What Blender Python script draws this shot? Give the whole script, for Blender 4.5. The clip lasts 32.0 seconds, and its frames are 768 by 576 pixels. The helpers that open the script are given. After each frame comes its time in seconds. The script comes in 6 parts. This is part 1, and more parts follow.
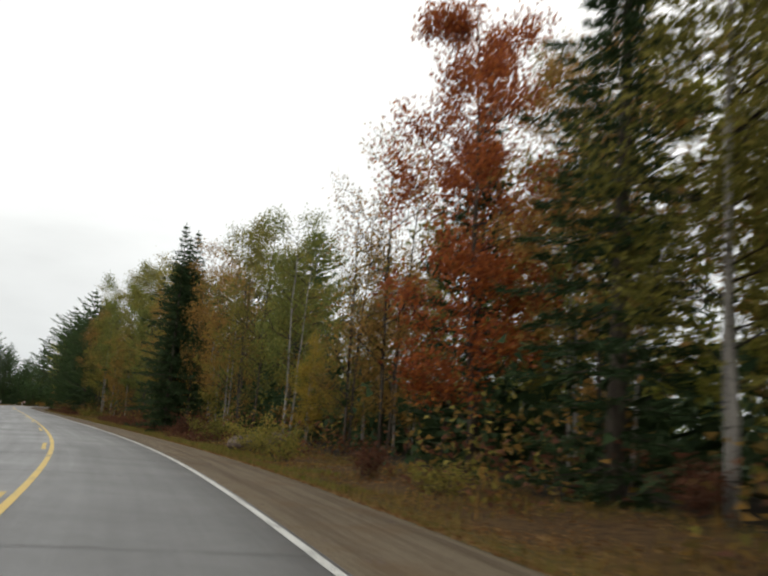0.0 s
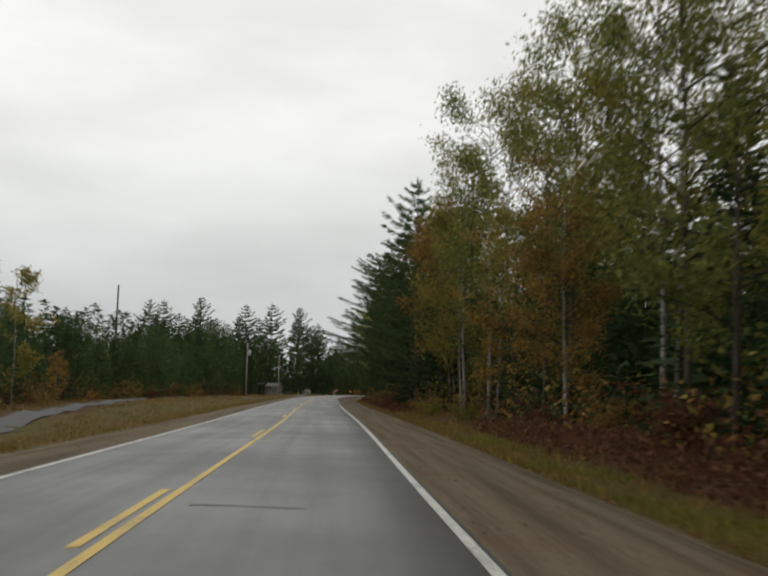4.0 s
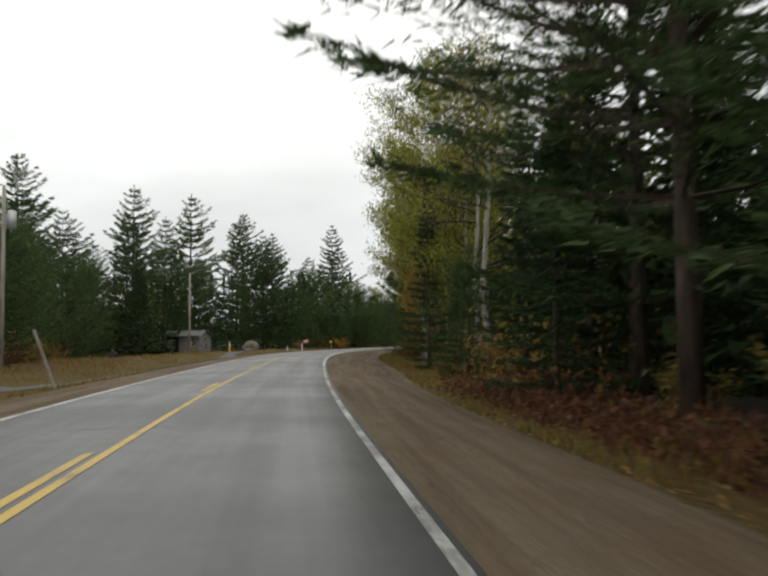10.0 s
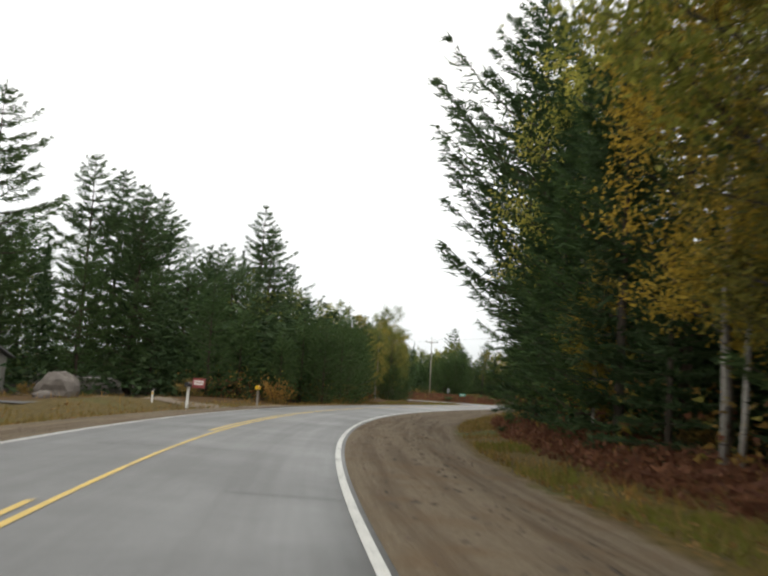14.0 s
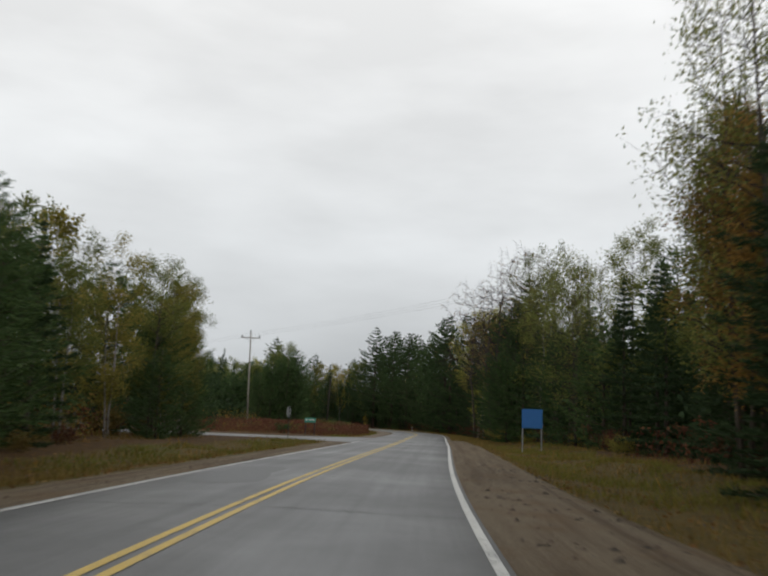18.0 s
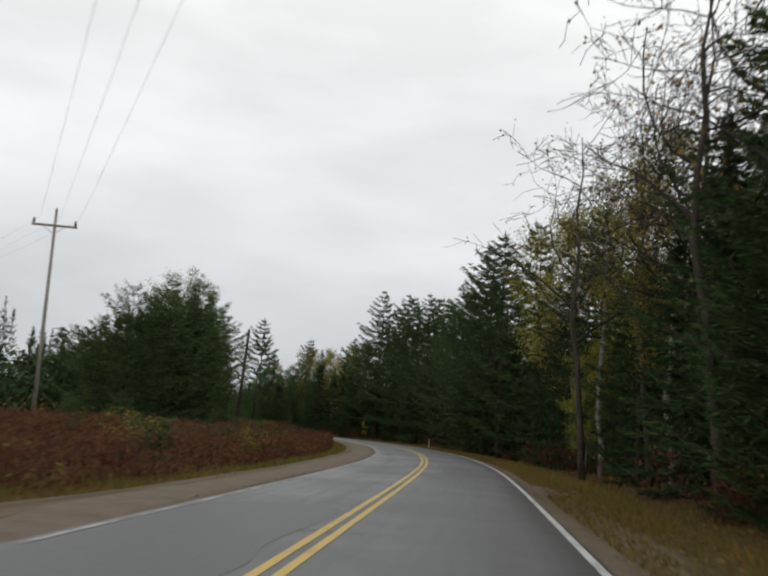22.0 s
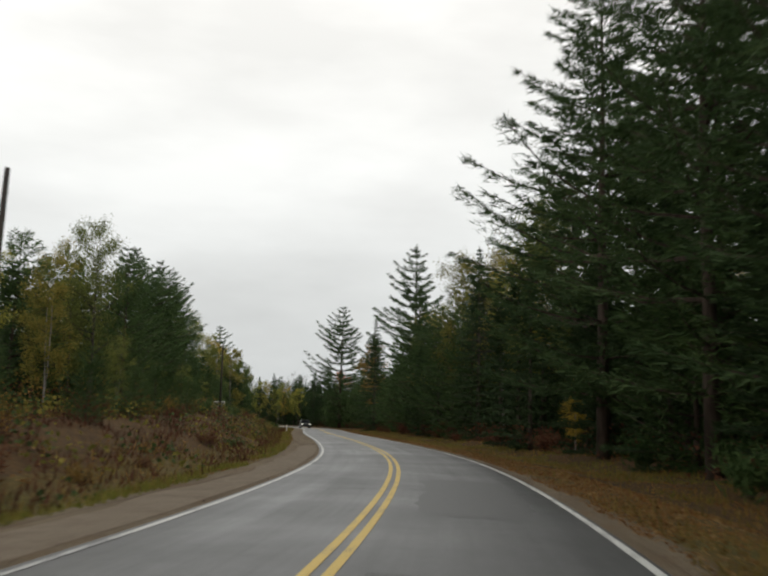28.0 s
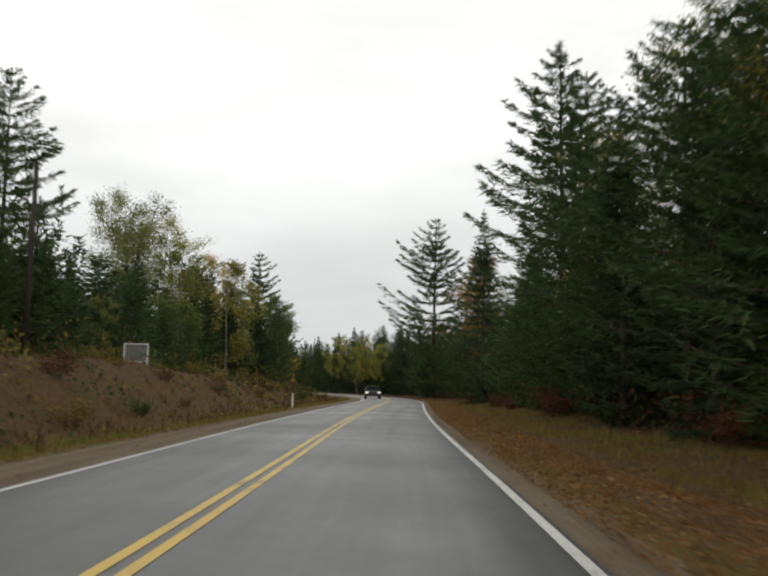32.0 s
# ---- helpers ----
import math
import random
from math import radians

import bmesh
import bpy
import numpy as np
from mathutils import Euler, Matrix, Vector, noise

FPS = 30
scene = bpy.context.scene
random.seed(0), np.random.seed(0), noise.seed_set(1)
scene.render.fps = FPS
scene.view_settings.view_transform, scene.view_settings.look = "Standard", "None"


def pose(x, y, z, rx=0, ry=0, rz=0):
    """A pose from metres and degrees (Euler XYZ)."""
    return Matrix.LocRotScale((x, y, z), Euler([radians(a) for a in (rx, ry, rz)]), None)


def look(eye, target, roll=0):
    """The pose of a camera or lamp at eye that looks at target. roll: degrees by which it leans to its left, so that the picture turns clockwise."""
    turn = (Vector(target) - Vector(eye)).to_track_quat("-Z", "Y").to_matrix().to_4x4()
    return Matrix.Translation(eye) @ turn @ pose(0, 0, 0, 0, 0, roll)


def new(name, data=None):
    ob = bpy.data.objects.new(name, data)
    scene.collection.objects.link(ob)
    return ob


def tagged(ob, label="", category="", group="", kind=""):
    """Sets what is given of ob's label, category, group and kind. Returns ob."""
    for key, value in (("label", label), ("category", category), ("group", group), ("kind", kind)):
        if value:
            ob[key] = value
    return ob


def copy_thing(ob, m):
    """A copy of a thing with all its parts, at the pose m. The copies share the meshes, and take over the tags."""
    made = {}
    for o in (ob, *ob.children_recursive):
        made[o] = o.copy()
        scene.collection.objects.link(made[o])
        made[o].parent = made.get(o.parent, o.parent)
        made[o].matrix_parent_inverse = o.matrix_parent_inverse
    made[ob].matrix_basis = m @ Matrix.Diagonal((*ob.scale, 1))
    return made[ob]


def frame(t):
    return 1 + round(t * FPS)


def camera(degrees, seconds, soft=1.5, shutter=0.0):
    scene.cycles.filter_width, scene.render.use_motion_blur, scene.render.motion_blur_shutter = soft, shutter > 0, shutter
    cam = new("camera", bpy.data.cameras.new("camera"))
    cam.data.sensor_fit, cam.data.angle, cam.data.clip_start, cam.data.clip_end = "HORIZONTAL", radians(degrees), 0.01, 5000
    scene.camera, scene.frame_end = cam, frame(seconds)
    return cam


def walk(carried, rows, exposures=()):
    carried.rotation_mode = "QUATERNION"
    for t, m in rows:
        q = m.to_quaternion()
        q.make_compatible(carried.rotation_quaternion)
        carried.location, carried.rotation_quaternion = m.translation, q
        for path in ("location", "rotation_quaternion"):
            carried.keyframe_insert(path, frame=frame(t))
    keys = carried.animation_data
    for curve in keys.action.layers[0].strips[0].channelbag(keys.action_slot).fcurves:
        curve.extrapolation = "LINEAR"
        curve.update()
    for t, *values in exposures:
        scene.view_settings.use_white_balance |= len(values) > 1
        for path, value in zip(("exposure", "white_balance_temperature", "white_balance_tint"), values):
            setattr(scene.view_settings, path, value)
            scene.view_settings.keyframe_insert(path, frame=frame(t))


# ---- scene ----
# ---- camera and its walk ----
cam = camera(48.5, 32.0, soft=2.3, shutter=0.36)
walk(cam, [
    (0.0, pose(1.14, 0.39, 1.16, 99.18, -3.84, 3.36)),
    (0.5, pose(-1.49, 7.74, 1.20, 98.20, -0.01, 4.34)),
    (1.0, pose(-4.45, 14.98, 1.19, 97.89, -2.19, 6.24)),
    (1.5, pose(-7.33, 22.27, 1.23, 97.88, -1.68, 14.79)),
    (2.0, pose(-10.57, 29.43, 1.25, 97.63, -0.10, 21.41)),
    (2.5, pose(-13.84, 36.57, 1.20, 97.17, -2.61, 22.12)),
    (3.0, pose(-17.24, 43.64, 1.31, 97.46, -3.06, 21.89)),
    (3.5, pose(-20.75, 50.64, 1.20, 98.93, -1.94, 24.09)),
    (4.0, pose(-24.28, 57.64, 1.22, 96.85, -1.05, 23.61)),
    (4.5, pose(-27.90, 64.56, 1.20, 96.15, -0.43, 26.08)),
    (5.0, pose(-31.47, 71.50, 1.19, 96.47, -0.37, 26.98)),
    (5.5, pose(-35.03, 78.43, 1.17, 97.18, -0.22, 28.96)),
    (6.0, pose(-38.61, 85.34, 1.16, 97.89, -0.08, 30.94)),
    (6.5, pose(-42.23, 92.21, 1.15, 98.22, -0.01, 31.84)),
    (7.0, pose(-45.82, 99.03, 1.14, 96.54, -0.94, 30.20)),
    (7.5, pose(-49.38, 105.82, 1.20, 96.18, -1.04, 31.00)),
    (8.0, pose(-52.88, 112.59, 1.12, 98.07, 0.54, 29.14)),
    (8.5, pose(-56.39, 119.33, 1.20, 98.77, 0.08, 29.60)),
    (9.0, pose(-59.85, 126.09, 1.16, 98.03, 1.58, 26.18)),
    (9.5, pose(-63.24, 132.88, 1.20, 97.49, 2.06, 20.19)),
    (10.0, pose(-66.57, 139.70, 1.23, 93.39, 0.38, 21.16)),
    (10.5, pose(-70.11, 146.43, 1.20, 92.62, 1.29, 21.69)),
    (11.0, pose(-73.54, 153.24, 1.28, 94.78, -1.50, 20.46)),
    (11.5, pose(-77.02, 160.05, 1.20, 94.49, 0.46, 21.71)),
    (12.0, pose(-80.35, 166.98, 1.27, 95.10, -2.35, 16.95)),
    (12.5, pose(-83.73, 173.95, 1.20, 94.27, -1.09, 16.62)),
    (13.0, pose(-87.00, 181.04, 1.26, 93.80, -2.42, 18.40)),
    (13.5, pose(-90.28, 188.17, 1.20, 95.58, -3.34, 17.75)),
    (14.0, pose(-93.36, 195.45, 1.26, 96.77, -3.83, 15.26)),
    (14.5, pose(-96.26, 202.80, 1.21, 99.17, -2.83, 15.60)),
    (15.0, pose(-98.97, 210.20, 1.18, 99.11, -2.60, 14.54)),
    (15.5, pose(-101.29, 217.70, 1.16, 98.99, -2.09, 12.21)),
    (16.0, pose(-103.20, 225.33, 1.13, 98.87, -1.58, 9.88)),
    (16.5, pose(-104.72, 233.03, 1.10, 98.82, -1.35, 8.82)),
    (17.0, pose(-105.85, 240.78, 1.12, 99.35, -1.42, 7.14)),
    (17.5, pose(-106.61, 248.57, 1.20, 98.10, -0.99, 5.58)),
    (18.0, pose(-106.96, 256.41, 1.14, 99.01, -2.11, 2.98)),
    (18.5, pose(-107.24, 264.27, 1.21, 99.64, -2.89, 3.43)),
    (19.0, pose(-107.35, 272.15, 1.16, 100.32, -0.67, 2.79)),
    (19.5, pose(-107.33, 280.06, 1.20, 99.43, -1.89, 3.05)),
    (20.0, pose(-107.29, 288.00, 1.17, 99.30, -2.88, 2.49)),
    (20.5, pose(-107.28, 295.95, 1.18, 98.92, -3.17, 2.38)),
    (21.0, pose(-107.24, 303.90, 1.12, 98.67, -3.89, 3.52)),
    (21.5, pose(-107.15, 311.83, 1.20, 98.05, -2.67, 4.11)),
    (22.0, pose(-107.10, 319.74, 1.22, 99.58, -3.86, 4.82)),
    (22.5, pose(-107.03, 327.62, 1.20, 100.40, -3.71, 2.60)),
    (23.0, pose(-107.00, 335.45, 1.22, 98.94, -2.60, 3.70)),
    (23.5, pose(-107.00, 343.26, 1.20, 97.22, -1.01, 3.61)),
    (24.0, pose(-107.19, 351.03, 1.17, 98.13, -1.90, 5.90)),
    (24.5, pose(-107.24, 358.79, 1.20, 98.62, -1.89, 8.31)),
    (25.0, pose(-107.63, 366.55, 1.16, 99.46, -1.58, 11.96)),
    (25.5, pose(-108.09, 374.29, 1.20, 99.82, -1.24, 14.28)),
    (26.0, pose(-108.90, 382.01, 1.20, 99.72, -1.21, 15.14)),
    (26.5, pose(-109.94, 389.68, 1.20, 99.50, -1.16, 17.04)),
    (27.0, pose(-111.21, 397.30, 1.20, 99.29, -1.10, 18.93)),
    (27.5, pose(-112.75, 404.84, 1.20, 99.19, -1.07, 19.80)),
    (28.0, pose(-114.53, 412.30, 1.27, 98.98, -1.39, 21.84)),
    (28.5, pose(-116.54, 419.67, 1.20, 99.89, -1.85, 23.25)),
    (29.0, pose(-118.88, 426.92, 1.31, 98.21, -0.63, 24.33)),
    (29.5, pose(-121.43, 434.07, 1.20, 98.55, -0.57, 26.33)),
    (30.0, pose(-124.36, 441.04, 1.21, 98.06, -0.94, 26.98)),
    (30.5, pose(-127.30, 448.00, 1.21, 97.37, -1.29, 28.64)),
    (31.0, pose(-130.57, 454.80, 1.19, 97.12, -0.93, 28.58)),
    (31.5, pose(-133.91, 461.56, 1.20, 97.46, -1.74, 28.81)),
    (32.0, pose(-137.34, 468.28, 1.13, 96.73, -1.10, 29.37)),
], exposures=[
    (0.0, 0.26, 6680, 8),
    (1.0, 0.72, 6680, 8),
    (2.0, 0.40, 6680, 8),
    (3.0, -0.04, 6680, 8),
    (4.0, -0.16, 6680, 8),
    (7.0, -0.30, 6450, 9),
    (9.0, -0.30, 6450, 9),
    (9.6, 0.05, 6680, 8),
    (10.0, 0.22, 6680, 8),
    (11.0, 0.52, 6680, 8),
    (12.0, 0.60, 6680, 8),
    (13.0, 0.68, 6680, 8),
    (14.0, 0.62, 6680, 8),
    (14.5, 0.25, 6680, 8),
    (16.5, -0.22, 6450, 9),
    (20.0, -0.18, 6450, 9),
    (22.0, -0.14, 6450, 9),
    (23.0, -0.10, 6450, 9),
    (24.0, 0.26, 6680, 8),
    (25.0, 0.36, 6680, 8),
    (27.5, 0.06, 6680, 8),
    (28.0, -0.02, 6680, 8),
    (30.0, 0.06, 6680, 8),
    (32.0, 0.08, 6680, 8),
])

# ---- sky and sun: an even, bright overcast ----
world = bpy.data.worlds.new("overcast_sky")
scene.world = world
world.use_nodes = True
wn, wl = world.node_tree.nodes, world.node_tree.links
wn.clear()
w_out, w_bg = wn.new("ShaderNodeOutputWorld"), wn.new("ShaderNodeBackground")
w_sky, w_sat, w_mix = wn.new("ShaderNodeTexSky"), wn.new("ShaderNodeHueSaturation"), wn.new("ShaderNodeMix")
w_scale = wn.new("ShaderNodeMix")
w_co, w_sep, w_ramp = wn.new("ShaderNodeTexCoord"), wn.new("ShaderNodeSeparateXYZ"), wn.new("ShaderNodeValToRGB")
w_noise, w_cloud = wn.new("ShaderNodeTexNoise"), wn.new("ShaderNodeMix")
w_sky.sky_type, w_sky.sun_disc = "NISHITA", False
w_sky.sun_elevation, w_sky.sun_rotation = radians(36), radians(233)
w_sky.air_density, w_sky.dust_density = 1.0, 6.0
w_sat.inputs["Saturation"].default_value = 0.12
w_sat.inputs["Value"].default_value = 0.1
w_ramp.color_ramp.elements[0].position, w_ramp.color_ramp.elements[0].color = 0.0, (0.53, 0.555, 0.575, 1)
w_ramp.color_ramp.elements[1].position, w_ramp.color_ramp.elements[1].color = 0.48, (1.06, 1.055, 1.05, 1)
e = w_ramp.color_ramp.elements.new(0.20)
e.color = (0.80, 0.82, 0.835, 1)
w_noise.inputs["Scale"].default_value, w_noise.inputs["Detail"].default_value = 2.6, 5
w_map = wn.new("ShaderNodeMapping")
w_map.inputs["Scale"].default_value = (1.0, 1.0, 3.2)
w_mix.data_type = w_cloud.data_type = w_scale.data_type = "RGBA"
w_mix.inputs[0].default_value = 0.85
w_cloud.blend_type, w_cloud.inputs[0].default_value = "MULTIPLY", 1.0
wl.new(w_co.outputs["Generated"], w_sep.inputs[0])
wl.new(w_co.outputs["Generated"], w_map.inputs[0])
wl.new(w_map.outputs[0], w_noise.inputs["Vector"])
wl.new(w_sep.outputs["Z"], w_ramp.inputs[0])
wl.new(w_ramp.outputs[0], w_cloud.inputs[6])
w_soft = wn.new("ShaderNodeMapRange")
for i, v in enumerate((0.35, 0.65, 0.86, 1.07)):
    w_soft.inputs[i + 1].default_value = v
wl.new(w_noise.outputs["Fac"], w_soft.inputs[0])
wl.new(w_soft.outputs[0], w_cloud.inputs[7])
wl.new(w_sky.outputs[0], w_sat.inputs["Color"])
wl.new(w_sat.outputs[0], w_mix.inputs[6])
wl.new(w_cloud.outputs[2], w_mix.inputs[7])
wl.new(w_mix.outputs[2], w_bg.inputs["Color"])
w_bg.inputs["Strength"].default_value = 1.2
wl.new(w_bg.outputs[0], w_out.inputs[0])
sun = new("sun", bpy.data.lights.new("sun", "SUN"))
sun.data.energy, sun.data.angle, sun.data.color = 0.5, radians(50), (1.0, 0.97, 0.93)
sun.matrix_world = look((0, 0, 60), (-60, 45, 5))


# ---- materials ----
class Nodes:
    """A small builder of node materials."""

    def __init__(self, name):
        self.mat = bpy.data.materials.new(name)
        self.mat.use_nodes = True
        self.n, self.l = self.mat.node_tree.nodes, self.mat.node_tree.links
        self.p = self.n["Principled BSDF"]
        self.out = self.n["Material Output"]

    def coord(self, which="Object"):
        return self.n.new("ShaderNodeTexCoord").outputs[which]

    def world(self):
        return self.n.new("ShaderNodeNewGeometry").outputs["Position"]

    def island(self):
        return self.n.new("ShaderNodeNewGeometry").outputs["Random Per Island"]

    def each(self):
        return self.n.new("ShaderNodeObjectInfo").outputs["Random"]

    def noise(self, vec, scale, detail=4, rough=0.6, stretch=None):
        if stretch:
            m = self.n.new("ShaderNodeMapping")
            m.inputs["Scale"].default_value = stretch
            self.l.new(vec, m.inputs[0])
            vec = m.outputs[0]
        t = self.n.new("ShaderNodeTexNoise")
        t.inputs["Scale"].default_value, t.inputs["Detail"].default_value = scale, detail
        t.inputs["Roughness"].default_value = rough
        self.l.new(vec, t.inputs["Vector"])
        return t.outputs["Fac"]

    def ramp(self, fac, *stops):
        r = self.n.new("ShaderNodeValToRGB")
        el = r.color_ramp.elements
        while len(el) < len(stops):
            el.new(0.5)
        for e, (pos, col) in zip(el, stops):
            e.position = pos
            e.color = (*col, 1) if len(col) == 3 else col
        self.l.new(fac, r.inputs[0])
        return r.outputs[0]

    def grey(self, fac, a, b, lo=0.0, hi=1.0):
        m = self.n.new("ShaderNodeMapRange")
        for i, v in enumerate((a, b, lo, hi)):
            m.inputs[i + 1].default_value = v
        self.l.new(fac, m.inputs[0])
        return m.outputs[0]

    def mix(self, fac, a, b, blend="MIX"):
        m = self.n.new("ShaderNodeMix")
        m.data_type, m.blend_type = "RGBA", blend
        for sock, v in ((m.inputs[0], fac), (m.inputs[6], a), (m.inputs[7], b)):
            if isinstance(v, (int, float)):
                sock.default_value = v
            elif isinstance(v, tuple):
                sock.default_value = (*v, 1)
            else:
                self.l.new(v, sock)
        return m.outputs[2]

    def math(self, op, a, b=0.0):
        m = self.n.new("ShaderNodeMath")
        m.operation = op
        for sock, v in zip(m.inputs, (a, b)):
            if isinstance(v, (int, float)):
                sock.default_value = v
            else:
                self.l.new(v, sock)
        return m.outputs[0]

    def attr(self, name):
        a = self.n.new("ShaderNodeAttribute")
        a.attribute_name = name
        s = self.n.new("ShaderNodeSeparateColor")
        self.l.new(a.outputs["Color"], s.inputs[0])
        return s.outputs

    def bump(self, height, strength, dist):
        b = self.n.new("ShaderNodeBump")
        b.inputs["Strength"].default_value, b.inputs["Distance"].default_value = strength, dist
        self.l.new(height, b.inputs["Height"])
        self.l.new(b.outputs[0], self.p.inputs["Normal"])

    def set(self, color=None, rough=None, spec=None, metal=None):
        for key, v in (("Base Color", color), ("Roughness", rough), ("Specular IOR Level", spec), ("Metallic", metal)):
            if v is None:
                continue
            if isinstance(v, (int, float)):
                self.p.inputs[key].default_value = v
            elif isinstance(v, tuple):
                self.p.inputs[key].default_value = (*v, 1)
            else:
                self.l.new(v, self.p.inputs[key])
        return self.mat


def leaf_material(name, *stops, shift=0.35, through_light=0.35):
    """Foliage: the colour runs over the leaves one by one and a little from tree to tree; some light passes."""
    k = Nodes(name)
    a = k.math("MULTIPLY", k.island(), 1.0 - shift)
    b = k.math("MULTIPLY", k.each(), shift)
    col = k.ramp(k.math("ADD", a, b), *stops)
    k.set(color=col, rough=0.75, spec=0.12)
    tr, mx = k.n.new("ShaderNodeBsdfTranslucent"), k.n.new("ShaderNodeMixShader")
    mx.inputs[0].default_value = through_light
    k.l.new(col, tr.inputs["Color"])
    k.l.new(k.p.outputs[0], mx.inputs[1])
    k.l.new(tr.outputs[0], mx.inputs[2])
    k.l.new(mx.outputs[0], k.out.inputs["Surface"])
    return k.mat


def bark_material(name, dark, light, scale=6.0, patches=None):
    k = Nodes(name)
    co = k.coord()
    f = k.noise(co, scale, 6, 0.7, (1, 1, 0.18))
    col = k.ramp(f, (0.35, dark), (0.65, light))
    if patches:
        g = k.noise(co, 5.0, 4, 0.7, (1, 1, 2.6))
        col = k.mix(k.ramp(g, (0.56, (0, 0, 0)), (0.64, (1, 1, 1))), col, patches)
    k.bump(f, 0.6, 0.02)
    return k.set(color=col, rough=0.9, spec=0.15)


def plain(name, color, rough=0.6, spec=0.3, metal=0.0, vary=0.15, scale=8.0):
    """A painted or raw surface with a faint mottling and dirt."""
    k = Nodes(name)
    co = k.coord()
    f = k.noise(co, scale, 5)
    g = k.noise(co, scale * 7, 3)
    lo = tuple(c * (1 - vary) for c in color)
    hi = tuple(min(1, c * (1 + vary)) for c in color)
    col = k.ramp(k.math("ADD", k.math("MULTIPLY", f, 0.7), k.math("MULTIPLY", g, 0.3)), (0.3, lo), (0.7, hi))
    return k.set(color=col, rough=rough, spec=spec, metal=metal)


def asphalt_material():
    k = Nodes("worn_asphalt")
    pos = k.world()
    uv = k.coord("UV")
    fine = k.noise(pos, 90, 3, 0.8)
    mid = k.noise(pos, 5, 5, 0.65)
    big = k.noise(pos, 0.22, 4, 0.6)
    streak = k.noise(uv, 1.0, 4, 0.6, (0.05, 1.6, 1))
    col = k.ramp(mid, (0.3, (0.052, 0.053, 0.054)), (0.7, (0.082, 0.083, 0.083)))
    col = k.mix(k.grey(fine, 0.35, 0.75, 0.0, 0.5), col, (0.126, 0.126, 0.123))
    col = k.mix(k.grey(streak, 0.45, 0.72, 0.0, 0.40), col, (0.040, 0.041, 0.042))
    col = k.mix(k.grey(big, 0.52, 0.66, 0.0, 0.35), col, (0.105, 0.105, 0.104))
    wet = k.math("ADD", k.math("MULTIPLY", big, 0.5), k.math("MULTIPLY", streak, 0.5))
    rough = k.grey(wet, 0.4, 0.62, 0.56, 0.38)
    k.bump(fine, 0.25, 0.004)
    return k.set(color=col, rough=rough, spec=0.45)


def paint_material(name, color, worn):
    """Road paint, worn through in flakes so that the asphalt shows."""
    k = Nodes(name)
    pos = k.world()
    flakes = k.noise(pos, 26, 5, 0.75)
    wear = k.noise(pos, 0.9, 3)
    f = k.grey(k.math("ADD", k.math("MULTIPLY", flakes, 0.55), k.math("MULTIPLY", wear, 0.45)), 0.58 - worn, 0.70 - worn)
    col = k.mix(k.grey(flakes, 0.3, 0.7), color, tuple(c * 0.72 for c in color))
    col = k.mix(f, col, (0.09, 0.09, 0.089))
    return k.set(color=col, rough=0.55, spec=0.35)


def ground_material():
    """Forest ground: gravel by the pavement, then grass, then needle and leaf litter, darker past the wood's edge; the
    edges are ragged.
    """
    k = Nodes("roadside_ground")
    pos = k.world()
    z = k.attr("zone")
    n1, n2, n3 = k.noise(pos, 0.7, 5), k.noise(pos, 4.0, 5, 0.7), k.noise(pos, 38, 3, 0.8)
    n4 = k.noise(pos, 0.12, 3)
    litter = k.ramp(n2, (0.3, (0.024, 0.015, 0.007)), (0.52, (0.068, 0.038, 0.014)), (0.72, (0.118, 0.068, 0.024)))
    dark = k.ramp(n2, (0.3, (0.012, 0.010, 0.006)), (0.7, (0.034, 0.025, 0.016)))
    grass = k.ramp(n2, (0.3, (0.038, 0.031, 0.009)), (0.55, (0.088, 0.062, 0.018)), (0.75, (0.140, 0.092, 0.030)))
    green = k.ramp(n2, (0.3, (0.030, 0.040, 0.008)), (0.7, (0.078, 0.088, 0.020)))
    grass = k.mix(k.grey(n4, 0.54, 0.70), grass, green)
    uv = k.coord("UV")
    rut = k.noise(uv, 1.0, 4, 0.6, (0.10, 2.4, 1))
    gravel = k.ramp(n3, (0.32, (0.068, 0.052, 0.034)), (0.5, (0.130, 0.102, 0.068)), (0.7, (0.215, 0.174, 0.122)))
    gravel = k.mix(k.grey(rut, 0.44, 0.64, 0.0, 0.7), gravel, k.ramp(n3, (0.3, (0.032, 0.021, 0.013)), (0.7, (0.078, 0.055, 0.033))))
    gravel = k.mix(k.grey(n1, 0.5, 0.66, 0.0, 0.5), gravel, (0.100, 0.061, 0.029))
    jag = k.math("MULTIPLY", k.math("SUBTRACT", k.math("ADD", k.math("MULTIPLY", n1, 0.5), k.math("MULTIPLY", n2, 0.5)), 0.5), 1.6)
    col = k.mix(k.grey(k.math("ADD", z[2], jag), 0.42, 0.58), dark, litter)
    col = k.mix(k.grey(k.math("ADD", z[1], jag), 0.42, 0.58), col, grass)
    col = k.mix(k.grey(k.math("ADD", z[0], jag), 0.40, 0.58), col, gravel)
    k.bump(k.math("ADD", n2, k.math("MULTIPLY", n3, 0.5)), 0.7, 0.05)
    return k.set(color=col, rough=0.92, spec=0.15)


